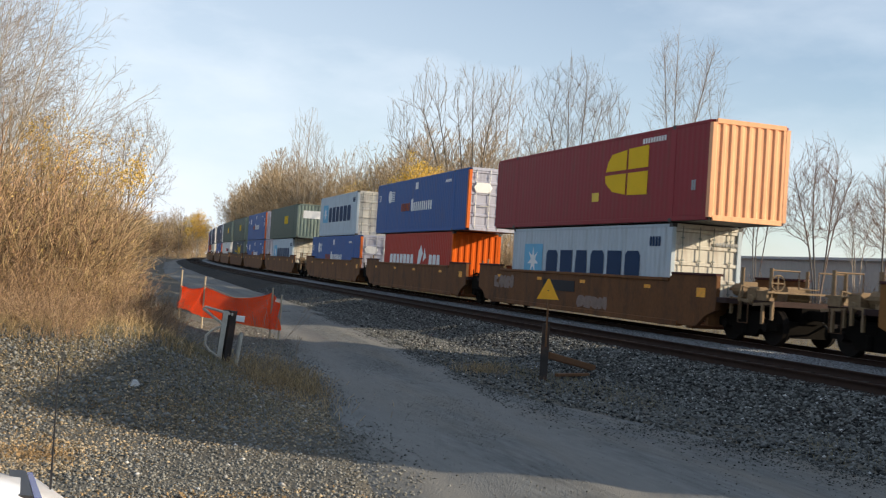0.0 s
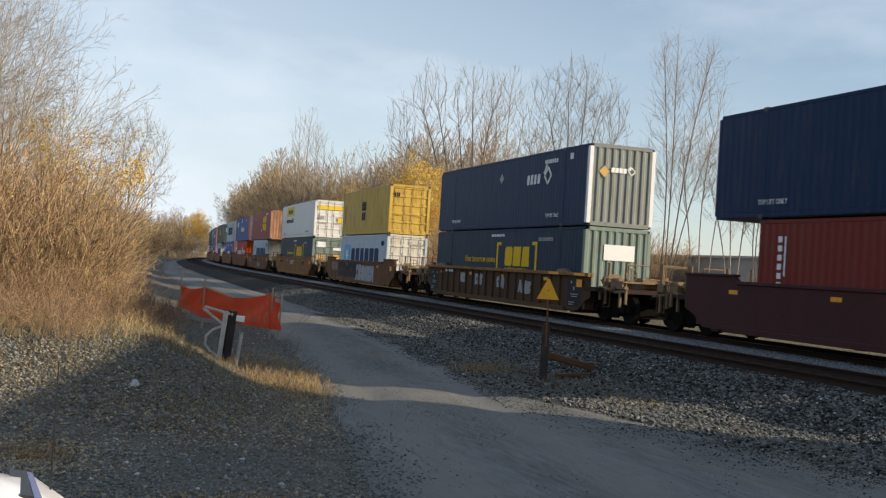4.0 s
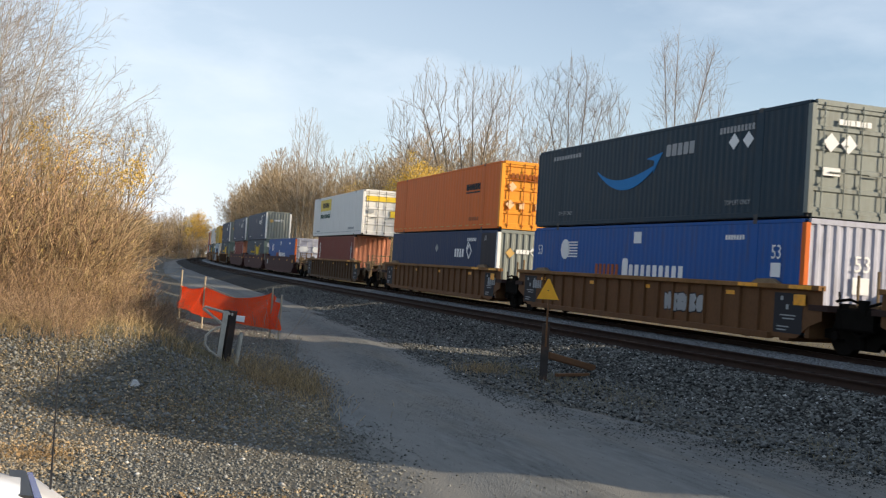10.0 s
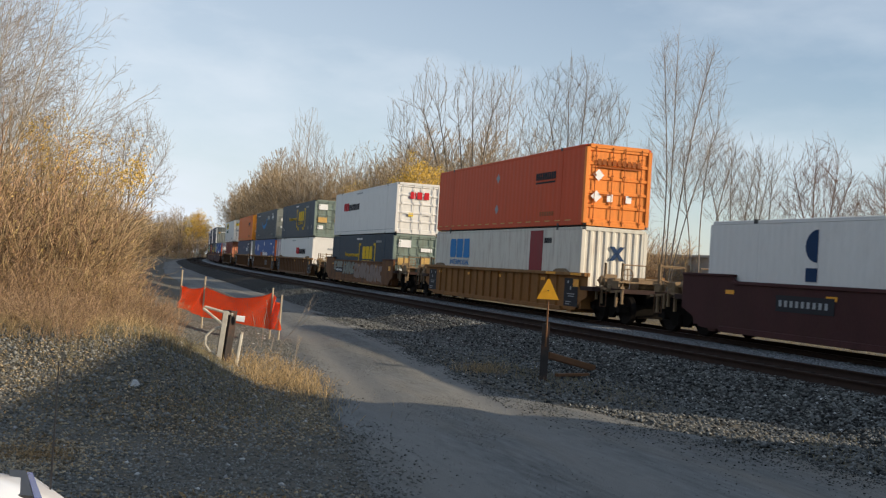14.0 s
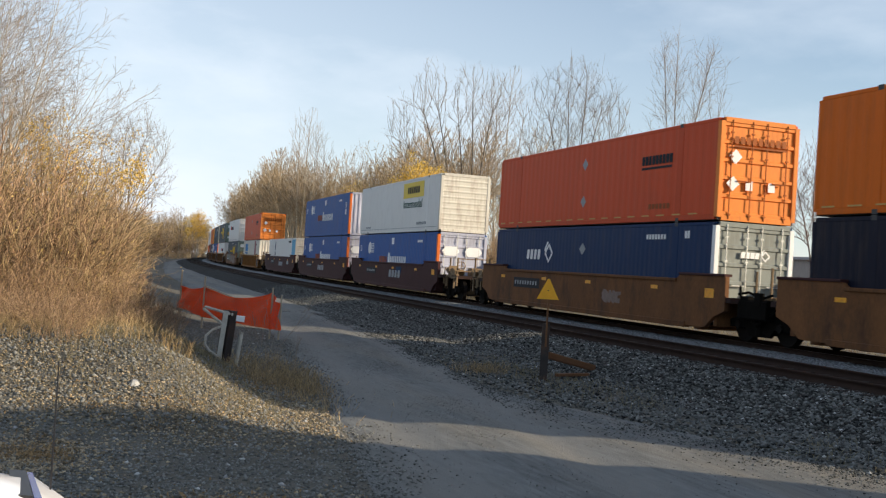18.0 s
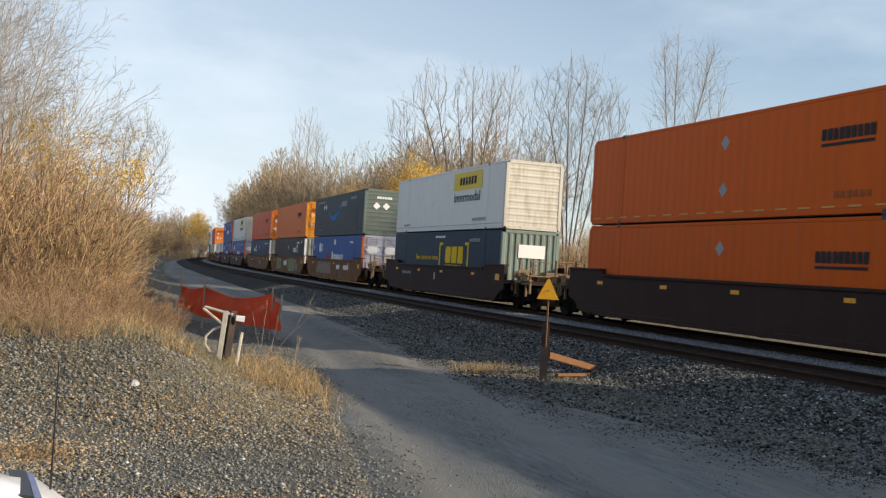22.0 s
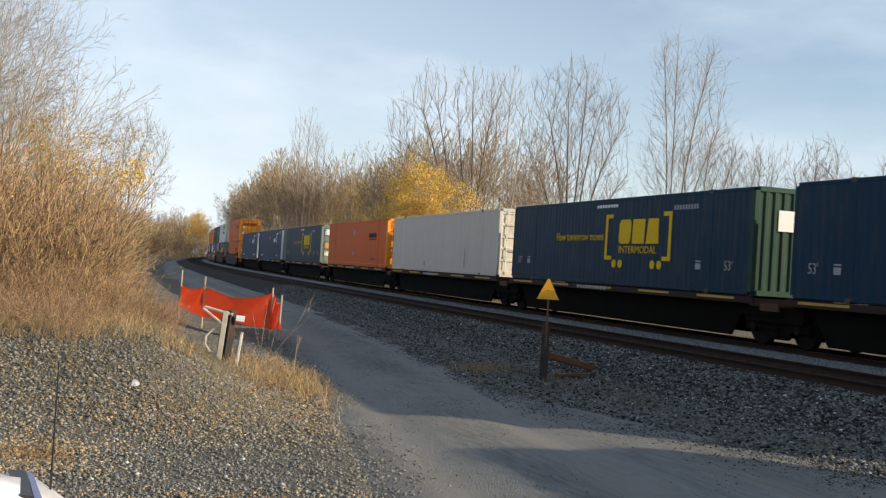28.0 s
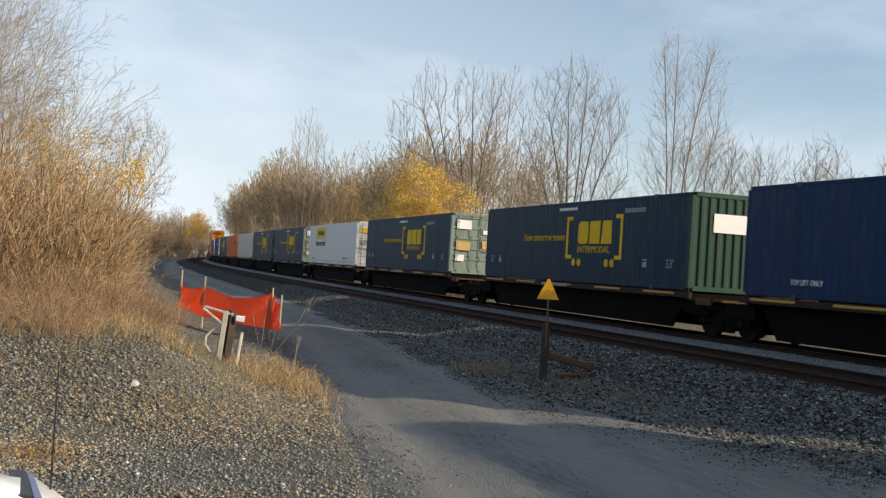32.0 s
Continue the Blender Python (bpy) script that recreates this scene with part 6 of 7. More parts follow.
SPINES = [(-443.3, "ringnavy_r2"), (-461.35, "ringnavy_s"), (-480.4, "bracketbox_s"), (-499.5, "org_s"), (-517.06, "reefer"), (-534.85, "bracketbox_sc"), (-552.6, "bracketbox_s"), (-571.6, "panelbox_s"), (-590.65, "bracketbox_s"), (-611.6, "bracketbox_sc"), (-630.4, "ringnavy_si"), (-649.4, "bracketbox_s")]
MAKE["ringnavy_r2"] = lambda: make_ringnavy("umblue", None, "doors", on="spine car")
for i, (rear, load) in enumerate(SPINES):
    mid = rear + LONG / 2
    gap = rear - SPINES[i + 1][0] if i + 1 < len(SPINES) else 19.0
    key = "spine" + ("first" if i == 0 else "") + str(round(gap * 2))
    car = again(key, lambda: spine_car(half=gap / 2, ends=("front",) if i == 0 else ()))
    ride(car, mid, 0.0)
    ride(again(load, MAKE[load]), mid, SPINE_BASE)


# ---- plants ----
def sticks(name, p0, p1, r0, r1, material, sides=3):
    """Many thin tapered sticks joined into one mesh."""
    p0, p1 = np.asarray(p0, float), np.asarray(p1, float)
    r0, r1 = np.asarray(r0, float), np.asarray(r1, float)
    d = p1 - p0
    d /= np.linalg.norm(d, axis=1, keepdims=True) + 1e-9
    h = np.where(np.abs(d[:, 2:3]) > 0.9, np.array([[1.0, 0, 0]]), np.array([[0, 0, 1.0]]))
    u = np.cross(d, h)
    u /= np.linalg.norm(u, axis=1, keepdims=True) + 1e-9
    w = np.cross(d, u)
    n = len(p0)
    v = np.empty((n, 2 * sides, 3))
    for k in range(sides):
        a = 2 * math.pi * k / sides
        o = u * math.cos(a) + w * math.sin(a)
        v[:, k] = p0 + o * r0[:, None]
        v[:, sides + k] = p1 + o * r1[:, None]
    f = np.array([(k, (k + 1) % sides, sides + (k + 1) % sides, sides + k) for k in range(sides)])
    return fast_mesh(name, v.reshape(-1, 3), (f[None] + 2 * sides * np.arange(n)[:, None, None]).reshape(-1, 4), material)


class Grower:
    """Branching plants: straight tapering shoots whose side shoots reach about as far as the shoot that carries them."""

    def __init__(self, seed):
        self.r = random.Random(seed)
        self.thick, self.thin, self.tips = [], [], []

    def spray(self, p, d, length, radius, rates, level=0, opening=0.55, pull=0.02, wander=0.035, bare=0.25, reach=0.62):
        r = self.r
        segs = max(2, min(12, round(length / (1.1 if level == 0 else 0.6))))
        pts = [(p, radius)]
        for i in range(segs):
            d = (d + Vector((r.gauss(0, wander), r.gauss(0, wander), r.gauss(0, wander) + pull))).normalized()
            q, r1 = p + d * (length / segs), radius * (1 - 0.86 * (i + 1) / segs)
            (self.thick if level < 2 else self.thin).append((p, q, pts[-1][1], r1))
            p = q
            pts.append((p, r1))
        if level >= len(rates):
            self.tips.append(p)
            return
        n = max(1, round(rates[level] * length * (1 - bare) * (0.85 + 0.3 * r.random())))
        side = r.random() * 6.28
        for i in range(n):
            t = bare + (1 - bare) * (i + r.random()) / n
            k = min(int(t * segs), segs - 1)
            (a, ra), (b, rb) = pts[k], pts[k + 1]
            ax = (b - a).normalized()
            o = ax.orthogonal().normalized()
            side += 2.4 + r.gauss(0, 0.5)
            o.rotate(Matrix.Rotation(side, 3, ax))
            ang = opening * (0.7 + 0.6 * r.random())
            self.spray(a.lerp(b, t * segs - k), ax * math.cos(ang) + o * math.sin(ang), (length * (1 - t) * reach + length * 0.10) * (0.7 + 0.55 * r.random()),
                       max(0.003, ra * 0.58), rates, level + 1, opening, pull * 1.4, max(wander * 1.5, 0.05), 0.12, reach)

    def meshes(self, bark, twig, thin_min=0.006):
        out = []
        for name, segs, mat, sides in (("trunk", self.thick, bark, 5), ("crown", self.thin, twig, 3)):
            if segs:
                out.append((name, sticks(name, [s[0] for s in segs], [s[1] for s in segs], [max(thin_min, s[2]) for s in segs], [max(thin_min * 0.75, s[3]) for s in segs], mat, sides)))
        return out


def leaves(name, tips, per, spread, size, material, seed):
    rng = np.random.default_rng(seed)
    t = np.repeat(np.array([tuple(p) for p in tips]), per, 0)
    c = t + rng.normal(0, spread, t.shape)
    n = len(c)
    a, b = rng.normal(size=(n, 3)), rng.normal(size=(n, 3))
    a /= np.linalg.norm(a, axis=1, keepdims=True)
    b -= a * (a * b).sum(1, keepdims=True)
    b /= np.linalg.norm(b, axis=1, keepdims=True)
    s = size * (0.6 + 0.8 * rng.random((n, 1)))
    v = np.stack([c - a * s, c - b * s * 0.6, c + a * s, c + b * s * 0.6], 1)
    return fast_mesh(name, v.reshape(-1, 3), np.arange(4 * n).reshape(-1, 4), material)


def tree_proto(seed, stems, rates, bark, twig, leaf=None, fine=0.010, opening=0.52, bare=0.3, reach=0.62, girth=0.0075, per=3, leaf_size=0.06):
    """stems: (metres from the foot, lean to the right in degrees, lean to the back, length)."""
    g = Grower(seed)
    for x, lean, back, length in stems:
        d = Vector((math.tan(radians(lean)), math.tan(radians(back)), 1)).normalized()
        g.spray(Vector((x, 0, -0.3)), d, length, length * girth, rates, 0, opening, 0.012, 0.024, bare, reach)
    out = g.meshes(bark, twig, fine)
    if leaf:
        out.append(("foliage", leaves("foliage", g.tips, per, 0.22, leaf_size, leaf, seed)))
    return out


def crown_tree(seed, stems, lobes, n, bark, twig, step=0.36, fine=0.0065, tip=0.011, twigs=1.0, up=0.12, climb=1.6):
    """A tree whose limbs fork and reach into its crown. stems: ends (x, y, z) of the main stems and their metres from the foot;
    lobes: rounded volumes of the crown (x, y, z, half width, half height)."""
    rng = np.random.default_rng(seed)
    room = np.array([l[3] ** 2 * l[4] for l in lobes])
    goals = []
    for (cx, cy, cz, w, h), share in zip(lobes, room / room.sum()):
        k = max(12, int(n * share))
        u = rng.normal(size=(k, 3))
        u /= np.linalg.norm(u, axis=1, keepdims=True)
        u *= rng.random((k, 1)) ** 0.40 * (0.85 + 0.25 * rng.random((k, 1)))
        goals.append(u * (w, w, h) + (cx, cy, cz))
    goals = np.concatenate(goals)
    pts, par, heading = [], [], []
    for x0, x1, y1, z1 in stems:
        a, b = Vector((x0, 0, -0.3)), Vector((x1, y1, z1))
        count = max(4, round((b - a).length / step))
        wob = [rng.normal(0, 0.10) for k in range(4)]
        for i in range(count + 1):
            t = i / count
            q = a.lerp(b, t)
            bow = 4 * t * (1 - t)
            q += Vector((-(x1 - x0) * 0.20 * bow + wob[0] * bow + 0.10 * math.sin(5 * t + 9 * wob[1]), wob[2] * bow + 0.10 * math.sin(6 * t + 9 * wob[3]), 0))
            par.append(len(pts) - 1 if i else -1)
            heading.append((b - a).normalized())
            pts.append(np.array(q))
    pts, heading = np.array(pts), np.array([tuple(h) for h in heading])

    def costs(nodes):
        """Metres from each goal to each node, and the same weighed so that limbs climb towards it."""
        v = goals[:, None] - nodes[None]
        d = np.linalg.norm(v, axis=2)
        return d, d * (1 + climb * (1 - v[:, :, 2] / (d + 1e-9)))

    d, cost = costs(pts)
    near, best, dist = cost.argmin(1), cost.min(1), d.min(1)
    kids = np.zeros(len(pts), int)
    alive = np.ones(len(goals), bool)
    for turn in range(110):
        alive &= dist > step * 1.15
        use = np.where(alive & (kids[near] < 4))[0]
        if not len(use):
            break
        pull = np.zeros_like(pts)
        v = goals[use] - pts[near[use]]
        np.add.at(pull, near[use], v / np.linalg.norm(v, axis=1, keepdims=True))
        src = np.unique(near[use])
        g = pull[src] / (np.linalg.norm(pull[src], axis=1, keepdims=True) + 1e-9) + 0.55 * heading[src] + rng.normal(0, 0.10, (len(src), 3)) + (0, 0, up)
        g /= np.linalg.norm(g, axis=1, keepdims=True) + 1e-9
        fresh = pts[src] + g * step
        base = len(pts)
        pts, heading = np.concatenate([pts, fresh]), np.concatenate([heading, g])
        kids[src] += 1
        kids = np.concatenate([kids, np.zeros(len(src), int)])
        par += src.tolist()
        d, cost = costs(fresh)
        k, cm = cost.argmin(1), cost.min(1)
        closer = cm < best - 1e-6
        near[closer], best[closer] = base + k[closer], cm[closer]
        dist = np.minimum(dist, d.min(1))
    flow = np.zeros(len(pts))
    kids = np.zeros(len(pts), int)
    for i in range(len(pts) - 1, -1, -1):
        if kids[i] == 0:
            flow[i] = tip ** 2.5
        if par[i] >= 0:
            flow[par[i]] += flow[i]
            kids[par[i]] += 1
    rad = flow ** (1 / 2.5)
    thick, thin = [], []
    for i in range(len(pts)):
        p = par[i]
        if p >= 0:
            (thick if rad[i] > 0.04 else thin).append((pts[p], pts[i], min(rad[p], rad[i] * 1.25), rad[i]))
        if rad[i] < 0.032 and pts[i][2] > 2.5:
            for k in range(rng.poisson(twigs * 0.8)):
                g = heading[i] + rng.normal(0, 0.50, 3) + (0, 0, 0.40)
                g /= np.linalg.norm(g)
                e = pts[i] + g * (0.40 + 0.65 * rng.random())
                thin.append((pts[i], e, fine, fine * 0.6))
                f = g + rng.normal(0, 0.5, 3)
                thin.append((pts[i] * 0.45 + e * 0.55, e + f / np.linalg.norm(f) * 0.28, fine * 0.8, fine * 0.5))
    return [(name, sticks(name, *[[q[k] for q in segs] for k in range(4)], mat, sides)) for name, segs, mat, sides in (("trunk", thick, bark, 6), ("crown", thin, twig, 3)) if segs]


def plant(name, meshes, label, category, group, at):
    ob = thing(name, label, category, group, at)
    for n, me in meshes:
        tagged(part(n, me, None, ob), kind="" if n == "trunk" else "stuff")
    return ob


def bush_proto(seed, height, spread, stems, mat, leaf=None):
    g = Grower(seed)
    r = g.r
    for i in range(stems):
        a, q = r.random() * 6.283, spread * math.sqrt(r.random())
        out = 0.10 + 0.22 * q / spread
        d = Vector((out * math.cos(a) + r.gauss(0, 0.13), out * math.sin(a) + r.gauss(0, 0.13), 1)).normalized()
        g.spray(Vector((q * math.cos(a), q * math.sin(a), -0.1)), d, height * (0.55 + 0.5 * r.random()), 0.008 + 0.007 * r.random(), (2.8, 3.0), 0, 0.55, -0.015, 0.10, 0.15, 0.55)
    out = []
    for name, segs, least in (("stem", g.thick, 0.0075), ("twig", g.thin, 0.0058)):
        out.append((name, sticks(name, [s[0] for s in segs], [s[1] for s in segs], [max(least, s[2]) for s in segs], [max(least * 0.7, s[3]) for s in segs], mat)))
    if leaf:
        out.append(("dead_foliage", leaves("dead_foliage", g.tips[::2], 1, 0.10, 0.03, leaf, seed)))
    return out


DENSE = (1.25, 1.3, 1.3)
TREES = {
    "vase": [crown_tree(11, [(-0.3, -3.6, 0.8, 12.5), (-0.2, -2.0, -1.0, 15), (-0.1, -0.6, 0.9, 17), (0.1, 0.8, -0.9, 17), (0.2, 2.2, 0.8, 15.5), (0.3, 3.6, -0.6, 13.5), (0.5, 4.6, 0.4, 10.5)],
                       [(0.2, 0, 14.2, 4.6, 5.6), (0.3, 0, 9.5, 4.8, 3.2), (2.6, 0, 9.0, 2.6, 3.0)], 2100, M["darkbark"], M["twig"], fine=0.0075, tip=0.0115, twigs=0.95)],
    "forked": [crown_tree(21, [(0, -5.4, 0.5, 14.5), (-0.2, -3.6, -0.5, 17.5), (0.1, -2.2, 0.6, 18.0)], [(-5.6, 0, 16.0, 2.2, 3.4), (-3.2, 0, 19.2, 2.2, 3.9), (-1.4, 0, 14.5, 1.3, 2.6)], 800, M["darkbark"], M["twig"], step=0.42, fine=0.0085, tip=0.0145, twigs=0.9),
               crown_tree(22, [(-0.3, -1.7, 0.4, 17.0), (0, -0.4, -0.5, 20.0), (0.2, 1.7, 0.5, 18.5)], [(-0.4, 0, 18.4, 2.5, 4.6), (1.4, 0, 17.8, 2.3, 4.2), (0.6, 0, 12.5, 2.6, 3.0)], 950, M["darkbark"], M["twig"], step=0.42, fine=0.0085, tip=0.0145, twigs=0.9)],
    "pale": [crown_tree(31, [(-0.5, -0.9, 0.4, 17), (0, 0.5, -0.5, 19.0), (0.4, 1.9, 0.4, 17.0)], [(0.1, 0, 18.0, 2.3, 4.6), (0.4, 0, 12.5, 2.9, 3.4)], 900, M["palebark"], M["paletwig"], step=0.42, fine=0.009, tip=0.0135, twigs=0.8),
             crown_tree(32, [(-0.2, -0.8, 0.5, 15), (0.3, 1.0, -0.4, 16)], [(0, 0, 15.0, 2.2, 4.0), (0.3, 0, 10.5, 2.5, 3.0)], 650, M["palebark"], M["paletwig"], step=0.42, fine=0.009, tip=0.0135, twigs=0.8)],
    "triple": [crown_tree(41, [(-0.3, -0.6, 0.4, 17.3), (0.1, 0.3, -0.4, 17.8), (0.3, 2.5, 0.4, 16.6), (0.5, 2.9, -0.5, 11.5)], [(-0.1, 0, 14.6, 1.35, 3.5), (2.2, 0, 14.8, 1.45, 2.7), (2.0, 0, 10.6, 2.1, 2.9), (-0.2, 0, 9.5, 1.9, 2.6)], 1900, M["darkbark"], M["twig"], step=0.32, fine=0.0060, tip=0.0080, twigs=1.2)],
    "slim": [crown_tree(51, [(-0.3, -1.0, 0.3, 8.4), (0, 0.3, -0.3, 9.6), (0.3, 1.6, 0.3, 8.6)], [(0.1, 0, 8.0, 1.7, 2.0), (1.2, 0, 7.2, 1.4, 1.7), (-0.9, 0, 7.0, 1.3, 1.7)], 560, M["bark"], M["twig"], step=0.28, fine=0.0055, tip=0.0085, twigs=0.8),
             crown_tree(52, [(-0.2, -1.2, -0.3, 7.8), (0, 0.0, 0.3, 8.8), (0.2, 1.2, -0.3, 8.0)], [(0, 0, 8.0, 1.8, 1.7), (0.4, 0, 6.2, 1.9, 1.6)], 560, M["palebark"], M["twig"], step=0.28, fine=0.0055, tip=0.0085, twigs=0.8)],
    "round": [crown_tree(61, [(-1.2, -2.4, 0.6, 8.6), (-1.0, -0.9, -0.7, 10.3), (-0.9, 0.6, 0.6, 10.0), (-0.8, 1.7, -0.5, 8.2)], [(-0.4, 0, 8.7, 2.9, 3.0), (-0.3, 0, 6.4, 3.1, 2.2)], 1000, M["bark"], M["twig"], step=0.34, fine=0.0072, tip=0.0095, twigs=1.1, climb=1.1),
              crown_tree(62, [(0, -1.3, -0.4, 8.2), (0, -0.3, 0.4, 8.8), (0.1, 0.9, -0.3, 8.6), (0.1, 1.6, 0.3, 8.0)], [(0, 0, 8.6, 1.3, 1.15), (0, 0, 6.5, 2.3, 2.2)], 520, M["darkbark"], M["redtwig"], climb=1.0, step=0.24, fine=0.0065, tip=0.0095, twigs=1.3)],
    "tall": [tree_proto(71, [(-0.3, -24, 6, 10), (0, -9, -6, 12), (0.1, 5, 6, 12.5), (0.3, 17, -5, 11.5), (0.4, 29, 4, 9.5)], (1.6, 2.2, 3.2), M["palebark"], M["paletwig"], fine=0.0055, bare=0.22, girth=0.005, opening=0.66)],
    "wood": [tree_proto(81, [(0, 2, 3, 16), (0.4, 9, -5, 14)], DENSE, M["woodbark"], M["woodtwig"], fine=0.027, bare=0.32, girth=0.010), tree_proto(82, [(0, -3, 3, 15.5), (0.3, 6, -3, 14)], DENSE, M["woodbark"], M["woodtwig"], fine=0.024, bare=0.38, girth=0.011),
             tree_proto(83, [(0, -4, -4, 17)], (1.5, 1.4, 1.3), M["woodbark"], M["woodtwig"], fine=0.028, bare=0.34, girth=0.011), tree_proto(84, [(0, 3, 2, 14.5), (-0.3, -7, 5, 12)], DENSE, M["woodbark"], M["woodtwig"], M["brownleaf"], fine=0.022, bare=0.35, girth=0.011, per=4)],
    "yellow": [tree_proto(91, [(0, -14, 5, 10), (0.1, 0, -6, 11.8), (0.3, 15, 4, 10)], (1.5, 1.9, 2.2), M["palebark"], M["palebark"], M["yellowleaf"], bare=0.22, reach=0.66, per=20, leaf_size=0.075),
               tree_proto(92, [(0, -8, -4, 9.5), (0.2, 10, 5, 9)], (1.5, 1.9, 2.2), M["palebark"], M["palebark"], M["yellowleaf"], bare=0.25, reach=0.66, per=18, leaf_size=0.070)],
}
BUSHES = [bush_proto(151, 3.4, 1.5, 38, M["reed"], M["brownleaf"]), bush_proto(152, 3.0, 1.6, 40, M["reed"]), bush_proto(153, 3.2, 1.4, 36, M["redbrush"], M["brownleaf"]), bush_proto(154, 2.6, 1.3, 34, M["redbrush"])]
TREE_LABEL = {
    "vase": "bare tree with a rounded fan of many stems", "forked": "tall bare tree with dark forked stems", "pale": "tall bare tree with pale slender stems", "triple": "tall bare tree with three straight stems",
    "slim": "small bare tree with slim grey stems", "round": "bare tree with a wide grey rounded crown", "tall": "bare tree with pale arching branches above the brush",
    "wood": "slender bare woodland tree beside the line", "yellow": "small tree still in yellow autumn leaf"}
rnd = random.Random(7)


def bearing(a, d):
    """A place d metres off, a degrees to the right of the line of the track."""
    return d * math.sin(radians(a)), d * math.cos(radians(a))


def tree(kind, i, x, y, scale=1.0, turn=None):
    meshes = TREES[kind][i % len(TREES[kind])]
    z = float(ground_z(x, y)) if x < 11 else -0.5
    m = pose(x, y, z, 0, 0, rnd.random() * 360 if turn is None else turn) @ Matrix.Scale(scale, 4)
    return plant("tree", meshes, TREE_LABEL[kind], "tree", kind + " trees", m)


def bush(i, x, y, scale=1.0, tall=1.0):
    z = float(ground_z(x, y)) if x < 11 else -0.5
    m = pose(x, y, z, 0, 0, rnd.random() * 360) @ Matrix.Diagonal((scale, scale, scale * tall, 1))
    label = "dense tan leafless brush on the bank" if i % 4 < 2 else "reddish brown leafless brush on the bank"
    return plant("bush", BUSHES[i % 4], label, "bush", "brush along the line", m)


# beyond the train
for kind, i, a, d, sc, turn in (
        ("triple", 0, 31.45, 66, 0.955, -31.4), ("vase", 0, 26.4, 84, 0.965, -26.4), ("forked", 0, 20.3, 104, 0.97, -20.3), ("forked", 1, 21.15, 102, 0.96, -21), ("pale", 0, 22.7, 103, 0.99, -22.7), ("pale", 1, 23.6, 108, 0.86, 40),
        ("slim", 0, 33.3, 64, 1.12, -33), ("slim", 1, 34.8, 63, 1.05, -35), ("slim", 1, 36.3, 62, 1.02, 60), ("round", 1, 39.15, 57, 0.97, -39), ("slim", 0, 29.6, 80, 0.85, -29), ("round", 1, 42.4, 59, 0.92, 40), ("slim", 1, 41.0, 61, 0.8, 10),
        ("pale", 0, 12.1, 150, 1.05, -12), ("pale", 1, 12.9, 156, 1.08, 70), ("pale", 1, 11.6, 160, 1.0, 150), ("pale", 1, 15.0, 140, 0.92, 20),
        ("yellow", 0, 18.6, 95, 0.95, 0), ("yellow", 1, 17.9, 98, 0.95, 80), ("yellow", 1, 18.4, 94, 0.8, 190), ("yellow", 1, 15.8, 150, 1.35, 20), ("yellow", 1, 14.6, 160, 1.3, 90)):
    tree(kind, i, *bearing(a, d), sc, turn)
for k in range(155):
    s = 95 + 245 * ((k + rnd.random()) / 155) ** 0.9
    off = 6.0 + 26 * rnd.random() ** 1.6 + (8 if s < 140 else 0)
    m = on_track(s, TRACK_X, off)
    tree("wood", rnd.randrange(4), m.translation.x, m.translation.y, 0.92 + 0.32 * rnd.random() + (0.02 if s > 170 else -0.06))
for k in range(60):
    s = 82 + 130 * (k + rnd.random()) / 60 if k > 8 else 40 + 35 * rnd.random()
    m = on_track(s, TRACK_X, 11 + 12 * rnd.random() if k > 8 else 22 + 3 * rnd.random())
    bush(rnd.randrange(4) if k > 8 else 3, m.translation.x, m.translation.y, (1.2 if k > 8 else 0.7) + 0.6 * rnd.random(), 1.0 + 0.35 * rnd.random())
for k in range(34):
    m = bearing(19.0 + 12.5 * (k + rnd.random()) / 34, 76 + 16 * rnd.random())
    bush(2 + k % 2 if k % 3 else 0, m[0], m[1], 1.3 + 0.5 * rnd.random(), 0.9 + 0.3 * rnd.random())
for k in range(16):
    bush(3, 40.5 + 3.0 * rnd.random(), 42 + 36 * (k + rnd.random()) / 16, 0.75 + 0.35 * rnd.random(), 0.8 + 0.3 * rnd.random())
# the far end of the line
for k in range(60):
    y = 300 + 190 * rnd.random()
    a = 2.6 + 5.3 * (k + rnd.random()) / 60
    x = y * math.tan(radians(a))
    if x < line_x(y) - 9:
        tree("wood", rnd.randrange(4), x, y, 0.70 + 0.3 * rnd.random())
for k in range(22):
    y = 255 + 75 * rnd.random()
    x = y * math.tan(radians(2.2 + 5.6 * (k + rnd.random()) / 22))
    if x < line_x(y) - 9 and x > float(np.interp(y, *ROAD_R)) + 0.5 or x < float(np.interp(y, *ROAD_L)) - 3:
        bush(k, x, y, 2.0 + 0.8 * rnd.random(), 1.1)
for k in range(12):
    y = 345 + 30 * rnd.random()
    x = y * math.tan(radians(3.4 + 4.2 * (k + rnd.random()) / 12))
    if x < line_x(y) - 8:
        bush(k, x, y, 2.6 + 0.8 * rnd.random(), 1.1)
for k in range(18):
    y = 385 + 70 * rnd.random()
    x = y * math.tan(radians(2.2 + 6.0 * (k + rnd.random()) / 18))
    if x < line_x(y) - 8:
        bush(k, x, y, 3.0 + 0.9 * rnd.random(), 1.15)
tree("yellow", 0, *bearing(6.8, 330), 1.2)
# the left bank: tall brush that drops towards the road
for k in range(64):
    y = 24.2 + 9 * rnd.random() ** 1.6
    x = 1.5 - 9.5 * rnd.random() ** 1.1 + (y - 24) * 0.06
    h = float(np.interp(x - (y - 24) * 0.06, [-3.4, -1.6, -0.6, 0.3, 1.0, 1.5], [4.5, 4.1, 3.4, 2.4, 1.3, 0.8])) * (0.85 + 0.3 * rnd.random())
    if y < 25.5:
        h *= 0.62
